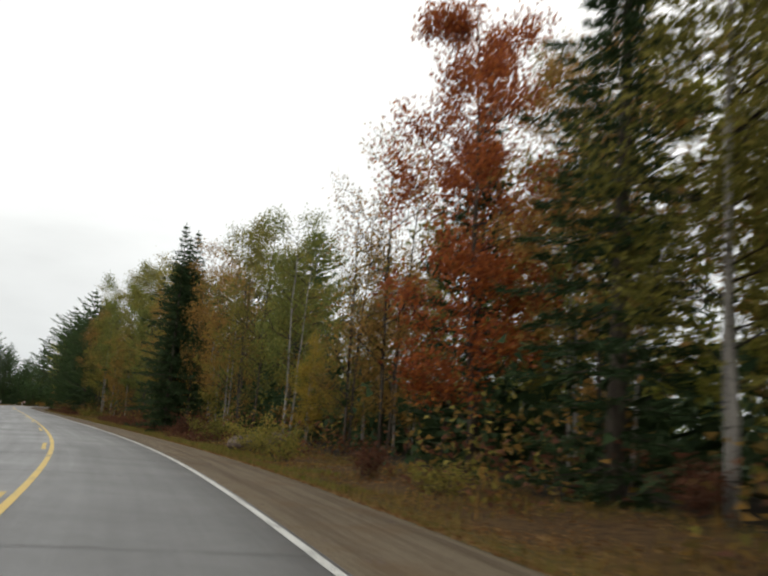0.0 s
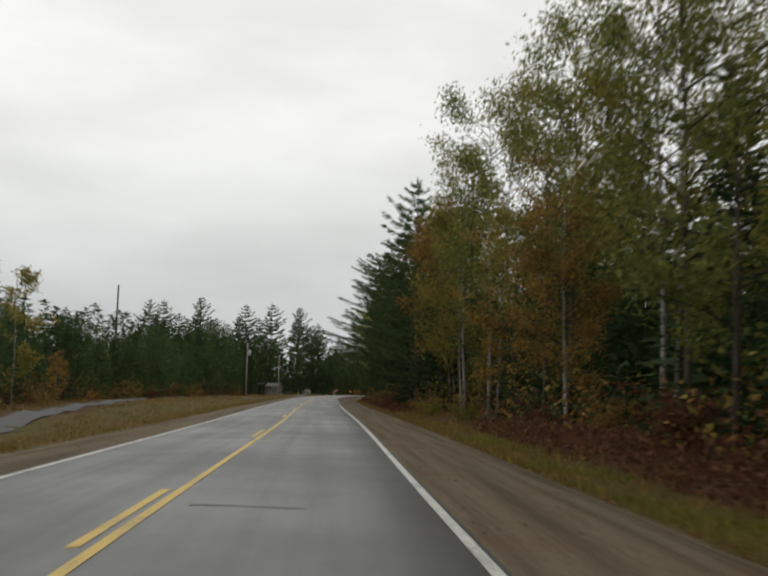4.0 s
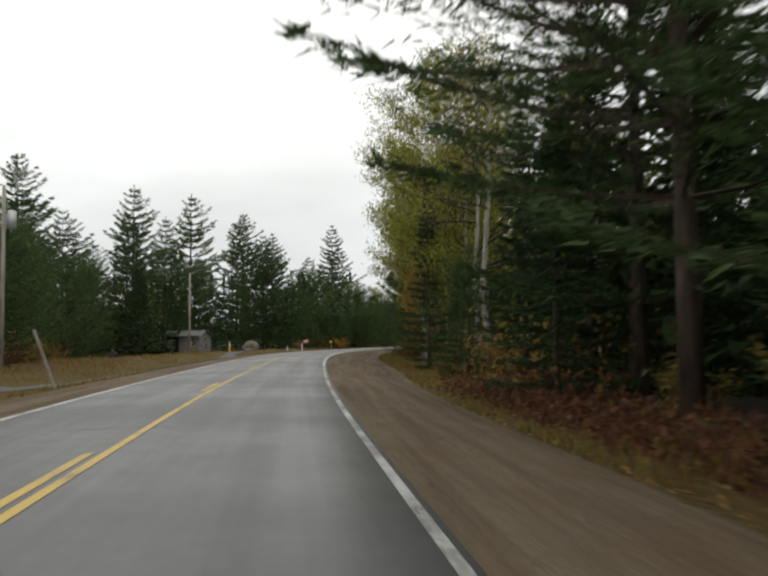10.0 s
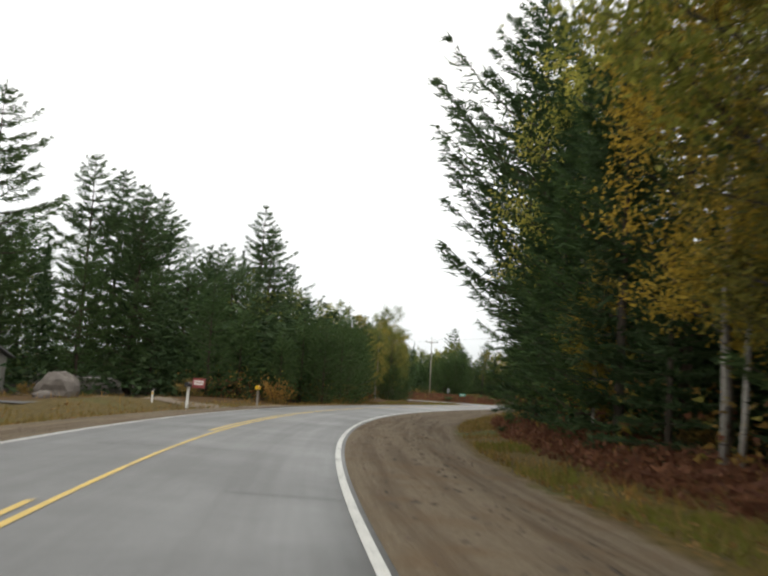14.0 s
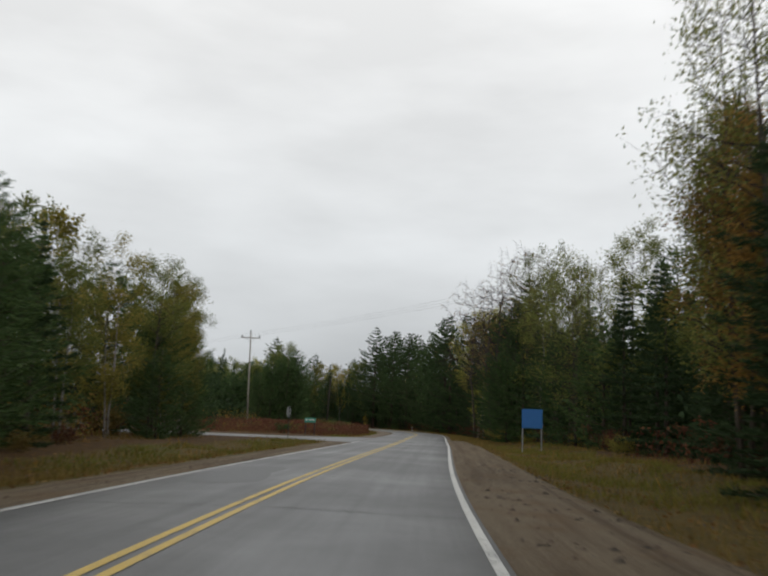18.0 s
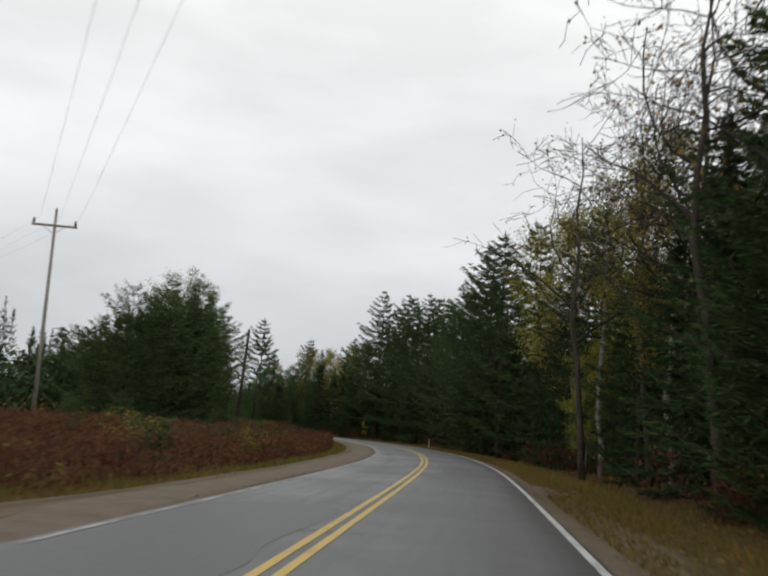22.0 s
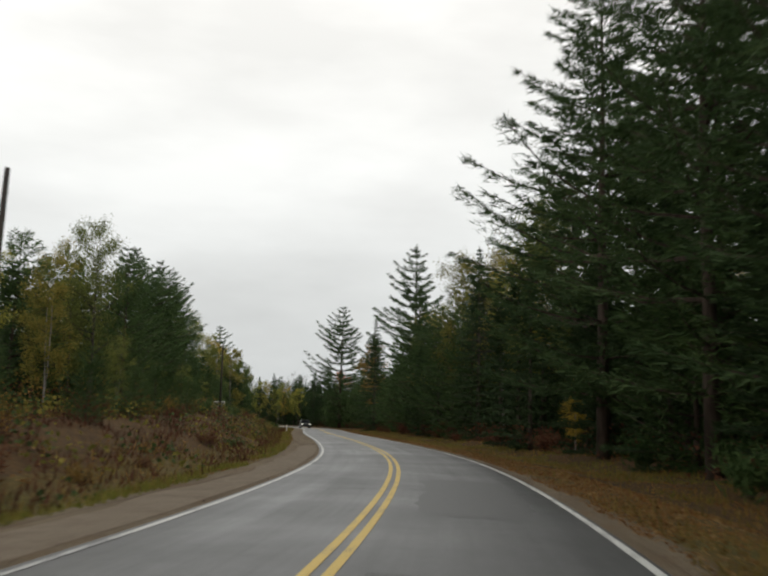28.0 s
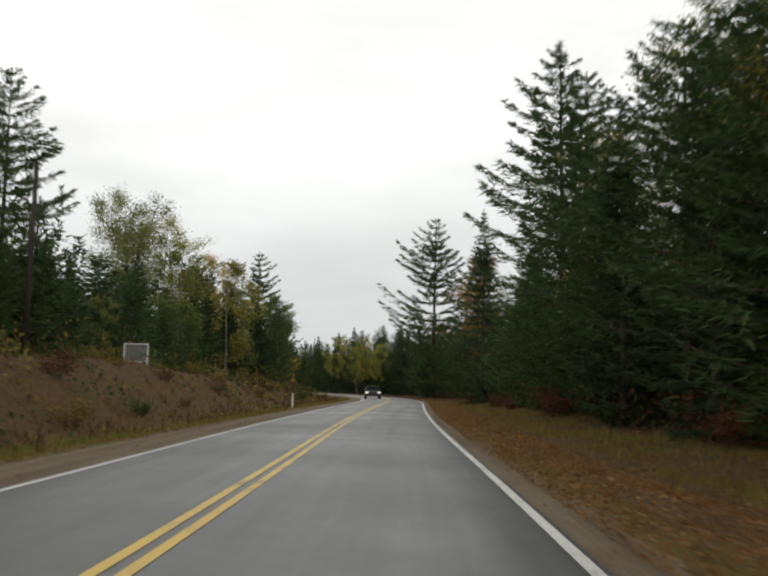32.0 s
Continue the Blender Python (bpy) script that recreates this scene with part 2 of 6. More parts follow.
M_ASPHALT = asphalt_material()
M_PATCH = plain("mended_asphalt", (0.064, 0.064, 0.064), 0.5, 0.4, vary=0.3, scale=14)
M_TRAIL = plain("trail_asphalt", (0.085, 0.085, 0.087), 0.8, 0.2, scale=3.0)
M_YELLOW = paint_material("yellow_road_paint", (0.56, 0.39, 0.08), 0.06)
M_WHITE = paint_material("white_road_paint", (0.54, 0.54, 0.51), 0.07)
M_WHITE_WORN = paint_material("worn_white_road_paint", (0.50, 0.50, 0.48), 0.16)
M_CRACK = plain("crack_filler", (0.035, 0.035, 0.036), 0.7, 0.3)
M_GROUND = ground_material()
M_PINE = leaf_material("pine_needles", (0.0, (0.025, 0.046, 0.017)), (0.5, (0.047, 0.080, 0.029)), (1.0, (0.083, 0.123, 0.044)), through_light=0.2)
M_SPRUCE = leaf_material("spruce_needles", (0.0, (0.017, 0.034, 0.014)), (0.5, (0.034, 0.058, 0.023)), (1.0, (0.058, 0.088, 0.035)), through_light=0.16)
M_YOUNG = leaf_material("young_pine_needles", (0.0, (0.031, 0.057, 0.019)), (0.5, (0.055, 0.095, 0.031)), (1.0, (0.092, 0.136, 0.045)), through_light=0.2)
M_LIME = leaf_material("yellow_green_leaves", (0.0, (0.095, 0.110, 0.022)), (0.5, (0.235, 0.241, 0.047)), (1.0, (0.448, 0.392, 0.078)), through_light=0.5)
M_OLIVE = leaf_material("olive_leaves", (0.0, (0.078, 0.081, 0.020)), (0.5, (0.185, 0.168, 0.038)), (1.0, (0.347, 0.280, 0.065)), through_light=0.45)
M_GREEN = leaf_material("late_green_leaves", (0.0, (0.058, 0.078, 0.020)), (0.5, (0.132, 0.155, 0.040)), (1.0, (0.258, 0.246, 0.065)), through_light=0.45)
M_GOLD = leaf_material("golden_leaves", (0.0, (0.16, 0.13, 0.026)), (0.5, (0.36, 0.255, 0.040)), (1.0, (0.55, 0.38, 0.06)), through_light=0.45)
M_RUST = leaf_material("rust_leaves", (0.0, (0.095, 0.074, 0.022)), (0.5, (0.246, 0.151, 0.043)), (1.0, (0.448, 0.241, 0.062)), through_light=0.42)
M_RED = leaf_material("red_orange_leaves", (0.0, (0.17, 0.045, 0.024)), (0.5, (0.38, 0.115, 0.032)), (1.0, (0.58, 0.23, 0.045)), through_light=0.42)
M_BRUSH = leaf_material("red_brown_brush", (0.0, (0.034, 0.020, 0.012)), (0.5, (0.108, 0.046, 0.028)), (1.0, (0.19, 0.088, 0.045)))
M_STRAW = leaf_material("dry_grass", (0.0, (0.085, 0.068, 0.020)), (0.5, (0.19, 0.135, 0.040)), (1.0, (0.32, 0.22, 0.08)))
M_GRASS = leaf_material("green_grass_blades", (0.0, (0.065, 0.080, 0.014)), (0.5, (0.135, 0.145, 0.026)), (1.0, (0.24, 0.20, 0.05)))
M_LITTER = leaf_material("fallen_leaves", (0.0, (0.09, 0.042, 0.018)), (0.5, (0.21, 0.11, 0.04)), (1.0, (0.38, 0.27, 0.13)))
M_NEEDLES = leaf_material("dry_pine_needles", (0.0, (0.125, 0.060, 0.019)), (0.5, (0.26, 0.128, 0.038)), (1.0, (0.39, 0.215, 0.075)))
M_BARK = bark_material("grey_brown_bark", (0.030, 0.024, 0.019), (0.105, 0.088, 0.070))
M_BARK_PINE = bark_material("pine_bark", (0.026, 0.020, 0.016), (0.085, 0.062, 0.048))
M_BIRCH = bark_material("birch_bark", (0.16, 0.148, 0.132), (0.33, 0.31, 0.28), 3.0, (0.035, 0.030, 0.026))
M_TWIG = bark_material("grey_twigs", (0.022, 0.018, 0.016), (0.06, 0.05, 0.044))
M_POLE = bark_material("weathered_pole", (0.16, 0.145, 0.125), (0.34, 0.31, 0.27))
M_POLE_DARK = bark_material("dark_creosoted_pole", (0.020, 0.017, 0.015), (0.06, 0.05, 0.042))
M_METAL = plain("galvanised_steel", (0.34, 0.35, 0.36), 0.45, 0.5, 0.7)
M_DARKMETAL = plain("dark_steel", (0.03, 0.03, 0.032), 0.5, 0.4, 0.4)
M_SIGN_YELLOW = plain("yellow_sign_sheet", (0.62, 0.38, 0.02), 0.45, 0.4, vary=0.06)
M_SIGN_BLUE = plain("blue_sign_sheet", (0.05, 0.15, 0.36), 1.0, 0.0, vary=0.06)
M_SIGN_GREEN = plain("green_sign_sheet", (0.05, 0.22, 0.16), 0.5, 0.4, vary=0.08)
M_SIGN_RED = plain("faded_red_sign", (0.26, 0.06, 0.06), 0.5, 0.4, vary=0.1)
M_SIGN_BACK = plain("aluminium_sign_back", (0.30, 0.31, 0.31), 0.5, 0.5, 0.4)
M_WHITE_PAINT = plain("white_paint", (0.62, 0.62, 0.60), 0.6, 0.3, vary=0.08)
M_BLACK_PAINT = plain("black_paint", (0.015, 0.015, 0.015), 0.5, 0.4)
M_GREY_WOOD = bark_material("grey_boards", (0.115, 0.113, 0.10), (0.21, 0.205, 0.185), 4.0)
M_ROOF = plain("grey_roofing", (0.15, 0.15, 0.148), 0.8, 0.2, scale=5)
M_STONE = plain("granite", (0.105, 0.078, 0.060), 0.85, 0.25, vary=0.4, scale=4)
M_GRANITE = plain("grey_granite", (0.115, 0.100, 0.088), 0.85, 0.25, vary=0.35, scale=3)
k = Nodes("pale_gravel")
pos = k.world()
g1, g2, g3 = k.noise(pos, 60, 3, 0.8), k.noise(pos, 1.3, 5, 0.65), k.noise(pos, 7, 4, 0.7)
col = k.ramp(g1, (0.3, (0.082, 0.065, 0.047)), (0.5, (0.150, 0.121, 0.090)), (0.72, (0.245, 0.205, 0.160)))
col = k.mix(k.grey(g2, 0.45, 0.65, 0.0, 0.55), col, k.ramp(g3, (0.3, (0.070, 0.050, 0.032)), (0.7, (0.135, 0.102, 0.070))))
k.bump(k.math("ADD", g1, g3), 0.5, 0.02)
M_DIRT = k.set(color=col, rough=0.92, spec=0.15)
M_GLASS_DARK = plain("dark_window_glass", (0.02, 0.022, 0.025), 0.1, 0.5, vary=0.05)
M_RUBBER = plain("tyre_rubber", (0.02, 0.02, 0.02), 0.8, 0.2)
M_CAR = plain("grey_car_paint", (0.10, 0.105, 0.11), 0.25, 0.5, vary=0.03)
k = Nodes("lit_headlamp")
k.set(color=(0.8, 0.8, 0.75), rough=0.2)
k.p.inputs["Emission Color"].default_value = (1.0, 0.95, 0.8, 1)
k.p.inputs["Emission Strength"].default_value = 0.8
M_LAMP = k.mat

# ---- mesh helpers ----
RNG = np.random.default_rng(7)


class Soup:
    """Loose triangles that become one mesh."""

    def __init__(self):
        self.v, self.f, self.n = [], [], 0

    def add(self, v, f):
        v = np.asarray(v, float).reshape(-1, 3)
        self.v.append(v)
        self.f.append(np.asarray(f, int).reshape(-1, 3) + self.n)
        self.n += len(v)
        return self

    def mesh(self, name, mat, smooth=False):
        v = np.concatenate(self.v) if self.v else np.zeros((0, 3))
        f = np.concatenate(self.f) if self.f else np.zeros((0, 3), int)
        me = bpy.data.meshes.new(name)
        me.vertices.add(len(v))
        me.vertices.foreach_set("co", v.ravel())
        me.loops.add(len(f) * 3)
        me.loops.foreach_set("vertex_index", f.ravel().astype(np.int32))
        me.polygons.add(len(f))
        me.polygons.foreach_set("loop_start", np.arange(0, len(f) * 3, 3, dtype=np.int32))
        me.polygons.foreach_set("loop_total", np.full(len(f), 3, dtype=np.int32))
        me.update(calc_edges=True)
        me.validate()
        me.polygons.foreach_set("use_smooth", np.full(len(me.polygons), bool(smooth)))
        me.materials.append(mat)
        return me


def tube(points, radii, sides=6):
    """A tapered tube along points."""
    p, r = np.asarray(points, float), np.asarray(radii, float)
    d = np.gradient(p, axis=0)
    d /= np.linalg.norm(d, axis=1)[:, None] + 1e-9
    ref = np.where(np.abs(d[:, 2:3]) > 0.9, [[1.0, 0, 0]], [[0, 0, 1.0]])
    a = np.cross(d, ref)
    a /= np.linalg.norm(a, axis=1)[:, None] + 1e-9
    b = np.cross(d, a)
    ang = np.arange(sides) / sides * 2 * np.pi
    ring = a[:, None] * np.cos(ang)[None, :, None] + b[:, None] * np.sin(ang)[None, :, None]
    v = (p[:, None] + ring * r[:, None, None]).reshape(-1, 3)
    f = []
    for i in range(len(p) - 1):
        for j in range(sides):
            q, s = i * sides + j, i * sides + (j + 1) % sides
            f += [(q, s, s + sides), (q, s + sides, q + sides)]
    top = (len(p) - 1) * sides
    for j in range(1, sides - 1):
        f += [(top, top + j, top + j + 1), (0, j + 1, j)]
    return v, f


def blades(base, way, length, width, rng):
    """Thin pointed triangles from base along way."""
    n = len(base)
    side = np.cross(way, rng.normal(size=(n, 3)))
    side /= np.linalg.norm(side, axis=1)[:, None] + 1e-9
    length = np.broadcast_to(length, (n,))[:, None]
    width = np.broadcast_to(width, (n,))[:, None]
    v = np.stack([base - side * width / 2, base + side * width / 2, base + way * length], 1)
    return v.reshape(-1, 3), np.arange(n * 3).reshape(-1, 3)


def leaves(centre, size, rng, flat=0.0):
    """Small kite-shaped leaves, folded along the rib."""
    n = len(centre)
    a = rng.normal(size=(n, 3))
    a[:, 2] *= 1 - flat
    a /= np.linalg.norm(a, axis=1)[:, None] + 1e-9
    b = np.cross(a, rng.normal(size=(n, 3)))
    b /= np.linalg.norm(b, axis=1)[:, None] + 1e-9
    size = np.broadcast_to(size, (n,))[:, None]
    nrm = np.cross(a, b)
    v = np.stack([centre - a * size * 0.5, centre + b * size * 0.36 + nrm * size * 0.1, centre + a * size * 0.5, centre - b * size * 0.36 + nrm * size * 0.1], 1)
    i = np.arange(n)[:, None] * 4
    f = np.concatenate([i + [0, 1, 2], i + [0, 2, 3]], 1).reshape(-1, 3)
    return v.reshape(-1, 3), f


def box(cx, cy, cz, sx, sy, sz):
    """A box with its centre and full sizes."""
    v = np.array([(x, y, z) for x in (-0.5, 0.5) for y in (-0.5, 0.5) for z in (-0.5, 0.5)]) * (sx, sy, sz) + (cx, cy, cz)
    q = [(0, 1, 3, 2), (4, 6, 7, 5), (0, 4, 5, 1), (2, 3, 7, 6), (0, 2, 6, 4), (1, 5, 7, 3)]
    return v, [t for a, b, c, d in q for t in ((a, b, c), (a, c, d))]


def plate(outline, thick, y=0.0):
    """A flat plate in the xz plane with that outline, from y to y + thick."""
    o = np.asarray(outline, float)
    n = len(o)
    v = np.concatenate([np.stack([o[:, 0], np.full(n, y), o[:, 1]], 1), np.stack([o[:, 0], np.full(n, y + thick), o[:, 1]], 1)])
    f = [(0, j, j + 1) for j in range(1, n - 1)] + [(n, n + j + 1, n + j) for j in range(1, n - 1)]
    for j in range(n):
        q = (j + 1) % n
        f += [(j, j + n, q + n), (j, q + n, q)]
    return v, f


def bevelled(sx, sy, sz, cx=0.0, cy=0.0, cz=0.0, r=0.02):
    """A box with rounded edges, as vertices and triangles."""
    bm = bmesh.new()
    bmesh.ops.create_cube(bm, size=1)
    for v in bm.verts:
        v.co = Vector((v.co.x * sx + cx, v.co.y * sy + cy, v.co.z * sz + cz))
    bmesh.ops.bevel(bm, geom=bm.edges[:], offset=min(r, sx * 0.4, sy * 0.4, sz * 0.4), segments=2, affect="EDGES")
    bmesh.ops.triangulate(bm, faces=bm.faces[:])
    v = [tuple(p.co) for p in bm.verts]
    f = [tuple(p.index for p in q.verts) for q in bm.faces]
    bm.free()
    return v, f


def thing(name, label, category, group="", kind=""):
    return tagged(new(name), label, category, group, kind)


def part(name, soup, material, parent, label="", smooth=False):
    """One mesh under a thing or under a part."""
    ob = new(name, soup.mesh(name, material, smooth))
    ob.parent = parent
    return tagged(ob, label) if label else ob


# ---- the plan: a centre line by its curvature, in 1/100 m, one value each 9 m ----
CURVE_START, CURVE_STEP = -12.0, 9.0
CURVATURE = [0.1972, 0.3141, 0.3843, 0.3530, 0.4155, 0.2444, 0.1033, 0.0710, 0.0576, -0.0420, -0.0304, 0.0687, 0.0830, 0.0174, -0.0507, -0.0467, -0.0488, -0.0581, 0.0893, 0.0450, -0.1399, -0.1740, -0.1001, -0.1000, -0.1490, -0.2495, -0.3868, -0.6178, -0.7102, -0.6160, -0.6994, -0.6446, -0.3563, -0.2508, -0.2426, -0.1250, -0.0345, 0.0109, 0.1053, 0.0212, -0.0760, 0.0066, 0.1031, 0.2610, 0.3832, 0.3850, 0.3890, 0.3907, 0.4494, 0.4772, 0.4698, 0.4700, 0.4911, 0.5677, 0.4762, 0.1666, 0.1027, 0.1237, 0.0611, -0.0906, -0.1126, -0.0645, -0.0607, -0.0418, 0.0572, 0.2149, 0.3659, 0.4624, 0.4987, 0.4901, 0.4520, 0.3962, 0.3314, 0.2637, 0.1967, 0.1322, 0.0709, 0.0121, -0.0449, -0.1012]
HEADING0 = radians(16.941)
PLAN_S = np.arange(-150.0, 900.0, 1.0)
_k = np.interp(PLAN_S, CURVE_START + CURVE_STEP * np.arange(len(CURVATURE)), CURVATURE) / 100
_k[PLAN_S < CURVE_START] = 0.0
PLAN_H = np.concatenate([[0], np.cumsum((_k[1:] + _k[:-1]) / 2)])
PLAN_H += HEADING0 - np.interp(CURVE_START, PLAN_S, PLAN_H)
_m = (PLAN_H[1:] + PLAN_H[:-1]) / 2
PLAN_X = np.concatenate([[0], np.cumsum(-np.sin(_m))])
PLAN_Y = np.concatenate([[0], np.cumsum(np.cos(_m))])
PLAN_X -= np.interp(0.0, PLAN_S, PLAN_X)
PLAN_Y -= np.interp(0.0, PLAN_S, PLAN_Y)


def place(s, lat):
    """World x, y at s metres along the road and lat metres to the right of its yellow line."""
    h = np.interp(s, PLAN_S, PLAN_H)
    return np.interp(s, PLAN_S, PLAN_X) + lat * np.cos(h), np.interp(s, PLAN_S, PLAN_Y) + lat * np.sin(h)


def heading(s):
    return float(np.degrees(np.interp(s, PLAN_S, PLAN_H)))


EDGE_R, EDGE_L = 3.07, -2.86      # the pavement's edges
LINE_R, LINE_L = 2.94, -2.70      # the white lines
CROWN = 0.02
# along the road: outer edge of the gravel, of the grass, and the wood's edge; right side, then left side
RIGHT = [(-150, 5.2, 7.0, 8.5), (25, 5.4, 6.6, 8.5), (45, 5.6, 7.4, 8.8), (115, 5.4, 7.4, 8.8), (130, 5.2, 6.0, 7.2), (175, 5.6, 6.6, 7.6), (200, 6.6, 8.2, 9.6),
         (250, 6.8, 9.2, 10.0), (278, 6.4, 8.6, 9.8), (300, 5.4, 11.0, 12.5), (336, 5.0, 10.4, 12.0), (348, 4.6, 8.6, 10.5), (358, 4.2, 7.0, 8.8), (378, 3.7, 6.8, 7.8), (425, 3.6, 6.4, 7.6), (445, 3.7, 6.4, 9.0), (462, 3.65, 4.3, 9.2), (500, 3.6, 4.3, 9.6), (900, 3.6, 4.3, 9.5)]
LEFT = [(-150, 4.6, 7.5, 12.0), (60, 4.4, 8.5, 12.5), (110, 4.4, 10.0, 15.0), (130, 4.4, 14.0, 17.5), (170, 4.4, 12.0, 15.0), (200, 4.4, 8.5, 13.0), (235, 4.6, 12.0, 24.0), (262, 4.8, 10.0, 18.0), (280, 4.2, 4.6, 6.2), (298, 4.2, 5.0, 7.0),
        (305, 4.2, 9.0, 11.0), (330, 4.4, 9.0, 16.0), (355, 5.0, 6.0, 21.0), (410, 5.2, 6.2, 20.5), (440, 5.0, 8.0, 19.0), (470, 4.6, 7.2, 18.0), (505, 4.3, 6.2, 16.0), (530, 4.2, 6.2, 15.0), (600, 4.2, 8.0, 12.0), (900, 4.2, 8.0, 12.0)]
RIGHT, LEFT = np.array(RIGHT, float), np.array(LEFT, float)
BANK = [(-150, 0.0), (415, 0.0), (440, 0.6), (470, 1.2), (505, 1.9), (540, 2.1), (572, 1.0), (610, 0.5), (900, 0.4)]
DROP = [(-150, 0.0), (195, 0.0), (235, 0.9), (275, 0.9), (300, 0.1), (900, 0.0)]
BANK, DROP = np.array(BANK, float), np.array(DROP, float)


def edges(s, right):
    t = RIGHT if right else LEFT
    return [np.interp(s, t[:, 0], t[:, i]) for i in (1, 2, 3)]


def smooth(a, b, v):
    u = np.clip((v - a) / (b - a), 0, 1)
    return u * u * (3 - 2 * u)


def ground_z(s, lat):
    """The ground's height beside the road."""
    s, lat = np.broadcast_arrays(np.asarray(s, float), np.asarray(lat, float))
    right = lat > 0
    d = np.where(right, lat - EDGE_R, EDGE_L - lat)
    z = -CROWN * 3.0 - 0.03 * np.clip(d, 0, 2.0)
    z = z - 0.22 * smooth(1.6, 3.2, d) + 0.34 * smooth(3.6, 7.5, d)
    bank = np.interp(s, BANK[:, 0], BANK[:, 1])
    drop = np.interp(s, DROP[:, 0], DROP[:, 1])
    z = np.where(right, z, z + bank * smooth(2.2, 8.5, d) - bank * 0.5 * smooth(13, 30, d) - drop * smooth(3, 26, d))
    bumps = 0.10 * np.sin(s * 0.31 + lat * 0.9) * np.sin(lat * 0.53 - s * 0.12) + 0.05 * np.sin(s * 1.13 + 2 * lat)
    z = z + bumps * smooth(2.5, 6.0, d)
    junction = (1 - right) * smooth(322, 331, s) * (1 - smooth(352, 360, s))
    z = z * (1 - junction) - 0.082 * junction
    return np.where(d < 0, -0.09, z)


def spot(s, lat, turn=0.0, scale=1.0, sink=0.05):
    """The pose of a thing that stands on the ground there."""
    x, y = place(s, lat)
    return pose(float(x), float(y), float(ground_z(s, lat)) - sink, 0, 0, turn) @ Matrix.Scale(scale, 4)


def strip(name, s_values, lat_values, z_func, material, zone_func=None, smooth_shade=True):
    """A sheet laid along the road, with its plan coordinates as UV."""
    S, L = np.meshgrid(np.asarray(s_values, float), np.asarray(lat_values, float), indexing="ij")
    X, Y = place(S, L)
    Z = z_func(S, L)
    n, m = S.shape
    i = (np.arange(n - 1)[:, None] * m + np.arange(m - 1)[None]).ravel()
    q = np.stack([i, i + 1, i + m + 1, i + m], 1)
    me = bpy.data.meshes.new(name)
    me.from_pydata(np.stack([X, Y, Z], 2).reshape(-1, 3).tolist(), [], q.tolist())
    if np.mean([p.normal.z for p in me.polygons[:5]]) < 0:
        me.flip_normals()
    uv = me.uv_layers.new(name="plan")
    vi = np.empty(len(me.loops), dtype=np.int32)
    me.loops.foreach_get("vertex_index", vi)
    uv.data.foreach_set("uv", np.stack([S.ravel()[vi], L.ravel()[vi]], 1).ravel())
    if zone_func:
        c = me.color_attributes.new("zone", "FLOAT_COLOR", "POINT")
        c.data.foreach_set("color", zone_func(S, L).reshape(-1))
    if smooth_shade:
        me.polygons.foreach_set("use_smooth", np.ones(len(me.polygons), bool))
    me.materials.append(material)
    return new(name, me)


def zones(S, L):
    right = L > 0
    a = np.where(right, np.interp(S, RIGHT[:, 0], RIGHT[:, 1]), np.interp(S, LEFT[:, 0], LEFT[:, 1]))
    b = np.where(right, np.interp(S, RIGHT[:, 0], RIGHT[:, 2]), np.interp(S, LEFT[:, 0], LEFT[:, 2]))
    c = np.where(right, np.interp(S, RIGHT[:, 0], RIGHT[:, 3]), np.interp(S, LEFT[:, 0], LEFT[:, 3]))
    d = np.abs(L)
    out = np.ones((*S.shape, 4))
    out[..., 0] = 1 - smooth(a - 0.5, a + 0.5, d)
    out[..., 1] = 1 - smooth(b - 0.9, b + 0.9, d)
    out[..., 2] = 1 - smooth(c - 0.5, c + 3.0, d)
    return out


# ---- ground and road ----
lat_steps = np.concatenate([[-90, -60, -45, -35], np.arange(-28, -6, 1.0), np.arange(-6, 6.01, 0.33), np.arange(7, 29, 1.0), [35, 45, 60, 90]])
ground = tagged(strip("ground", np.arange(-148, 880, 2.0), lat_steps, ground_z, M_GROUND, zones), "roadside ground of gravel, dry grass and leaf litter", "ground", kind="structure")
far = Soup()
far.add([(-2500, -2500, -2.2), (2500, -2500, -2.2), (2500, 2500, -2.2), (-2500, 2500, -2.2)], [(0, 1, 2), (0, 2, 3)])
tagged(new("ground_far", far.mesh("ground_far", M_GROUND)), "flat land under the far woods", "ground", kind="structure")
road_z = lambda S, L: -CROWN * np.abs(L - 0.15) + np.where((L < EDGE_L + 0.01) | (L > EDGE_R - 0.01), -0.06, 0.0)
road = tagged(strip("road", np.arange(-148, 880, 1.0), [EDGE_L - 0.04, EDGE_L + 0.02, -2.0, -1.0, 0.15, 1.2, 2.2, EDGE_R - 0.02, EDGE_R + 0.04], road_z, M_ASPHALT), "grey worn asphalt road with patches and cracks", "road", kind="structure")


def line(name, a, b, lat, width, material, label, step=1.5):
    ob = strip(name, np.linspace(a, b, max(2, int((b - a) / step))), [lat - width / 2, lat + width / 2], lambda S, L: road_z(S, L) + 0.006, material)
    ob.parent = road
    return tagged(ob, label) if label else ob


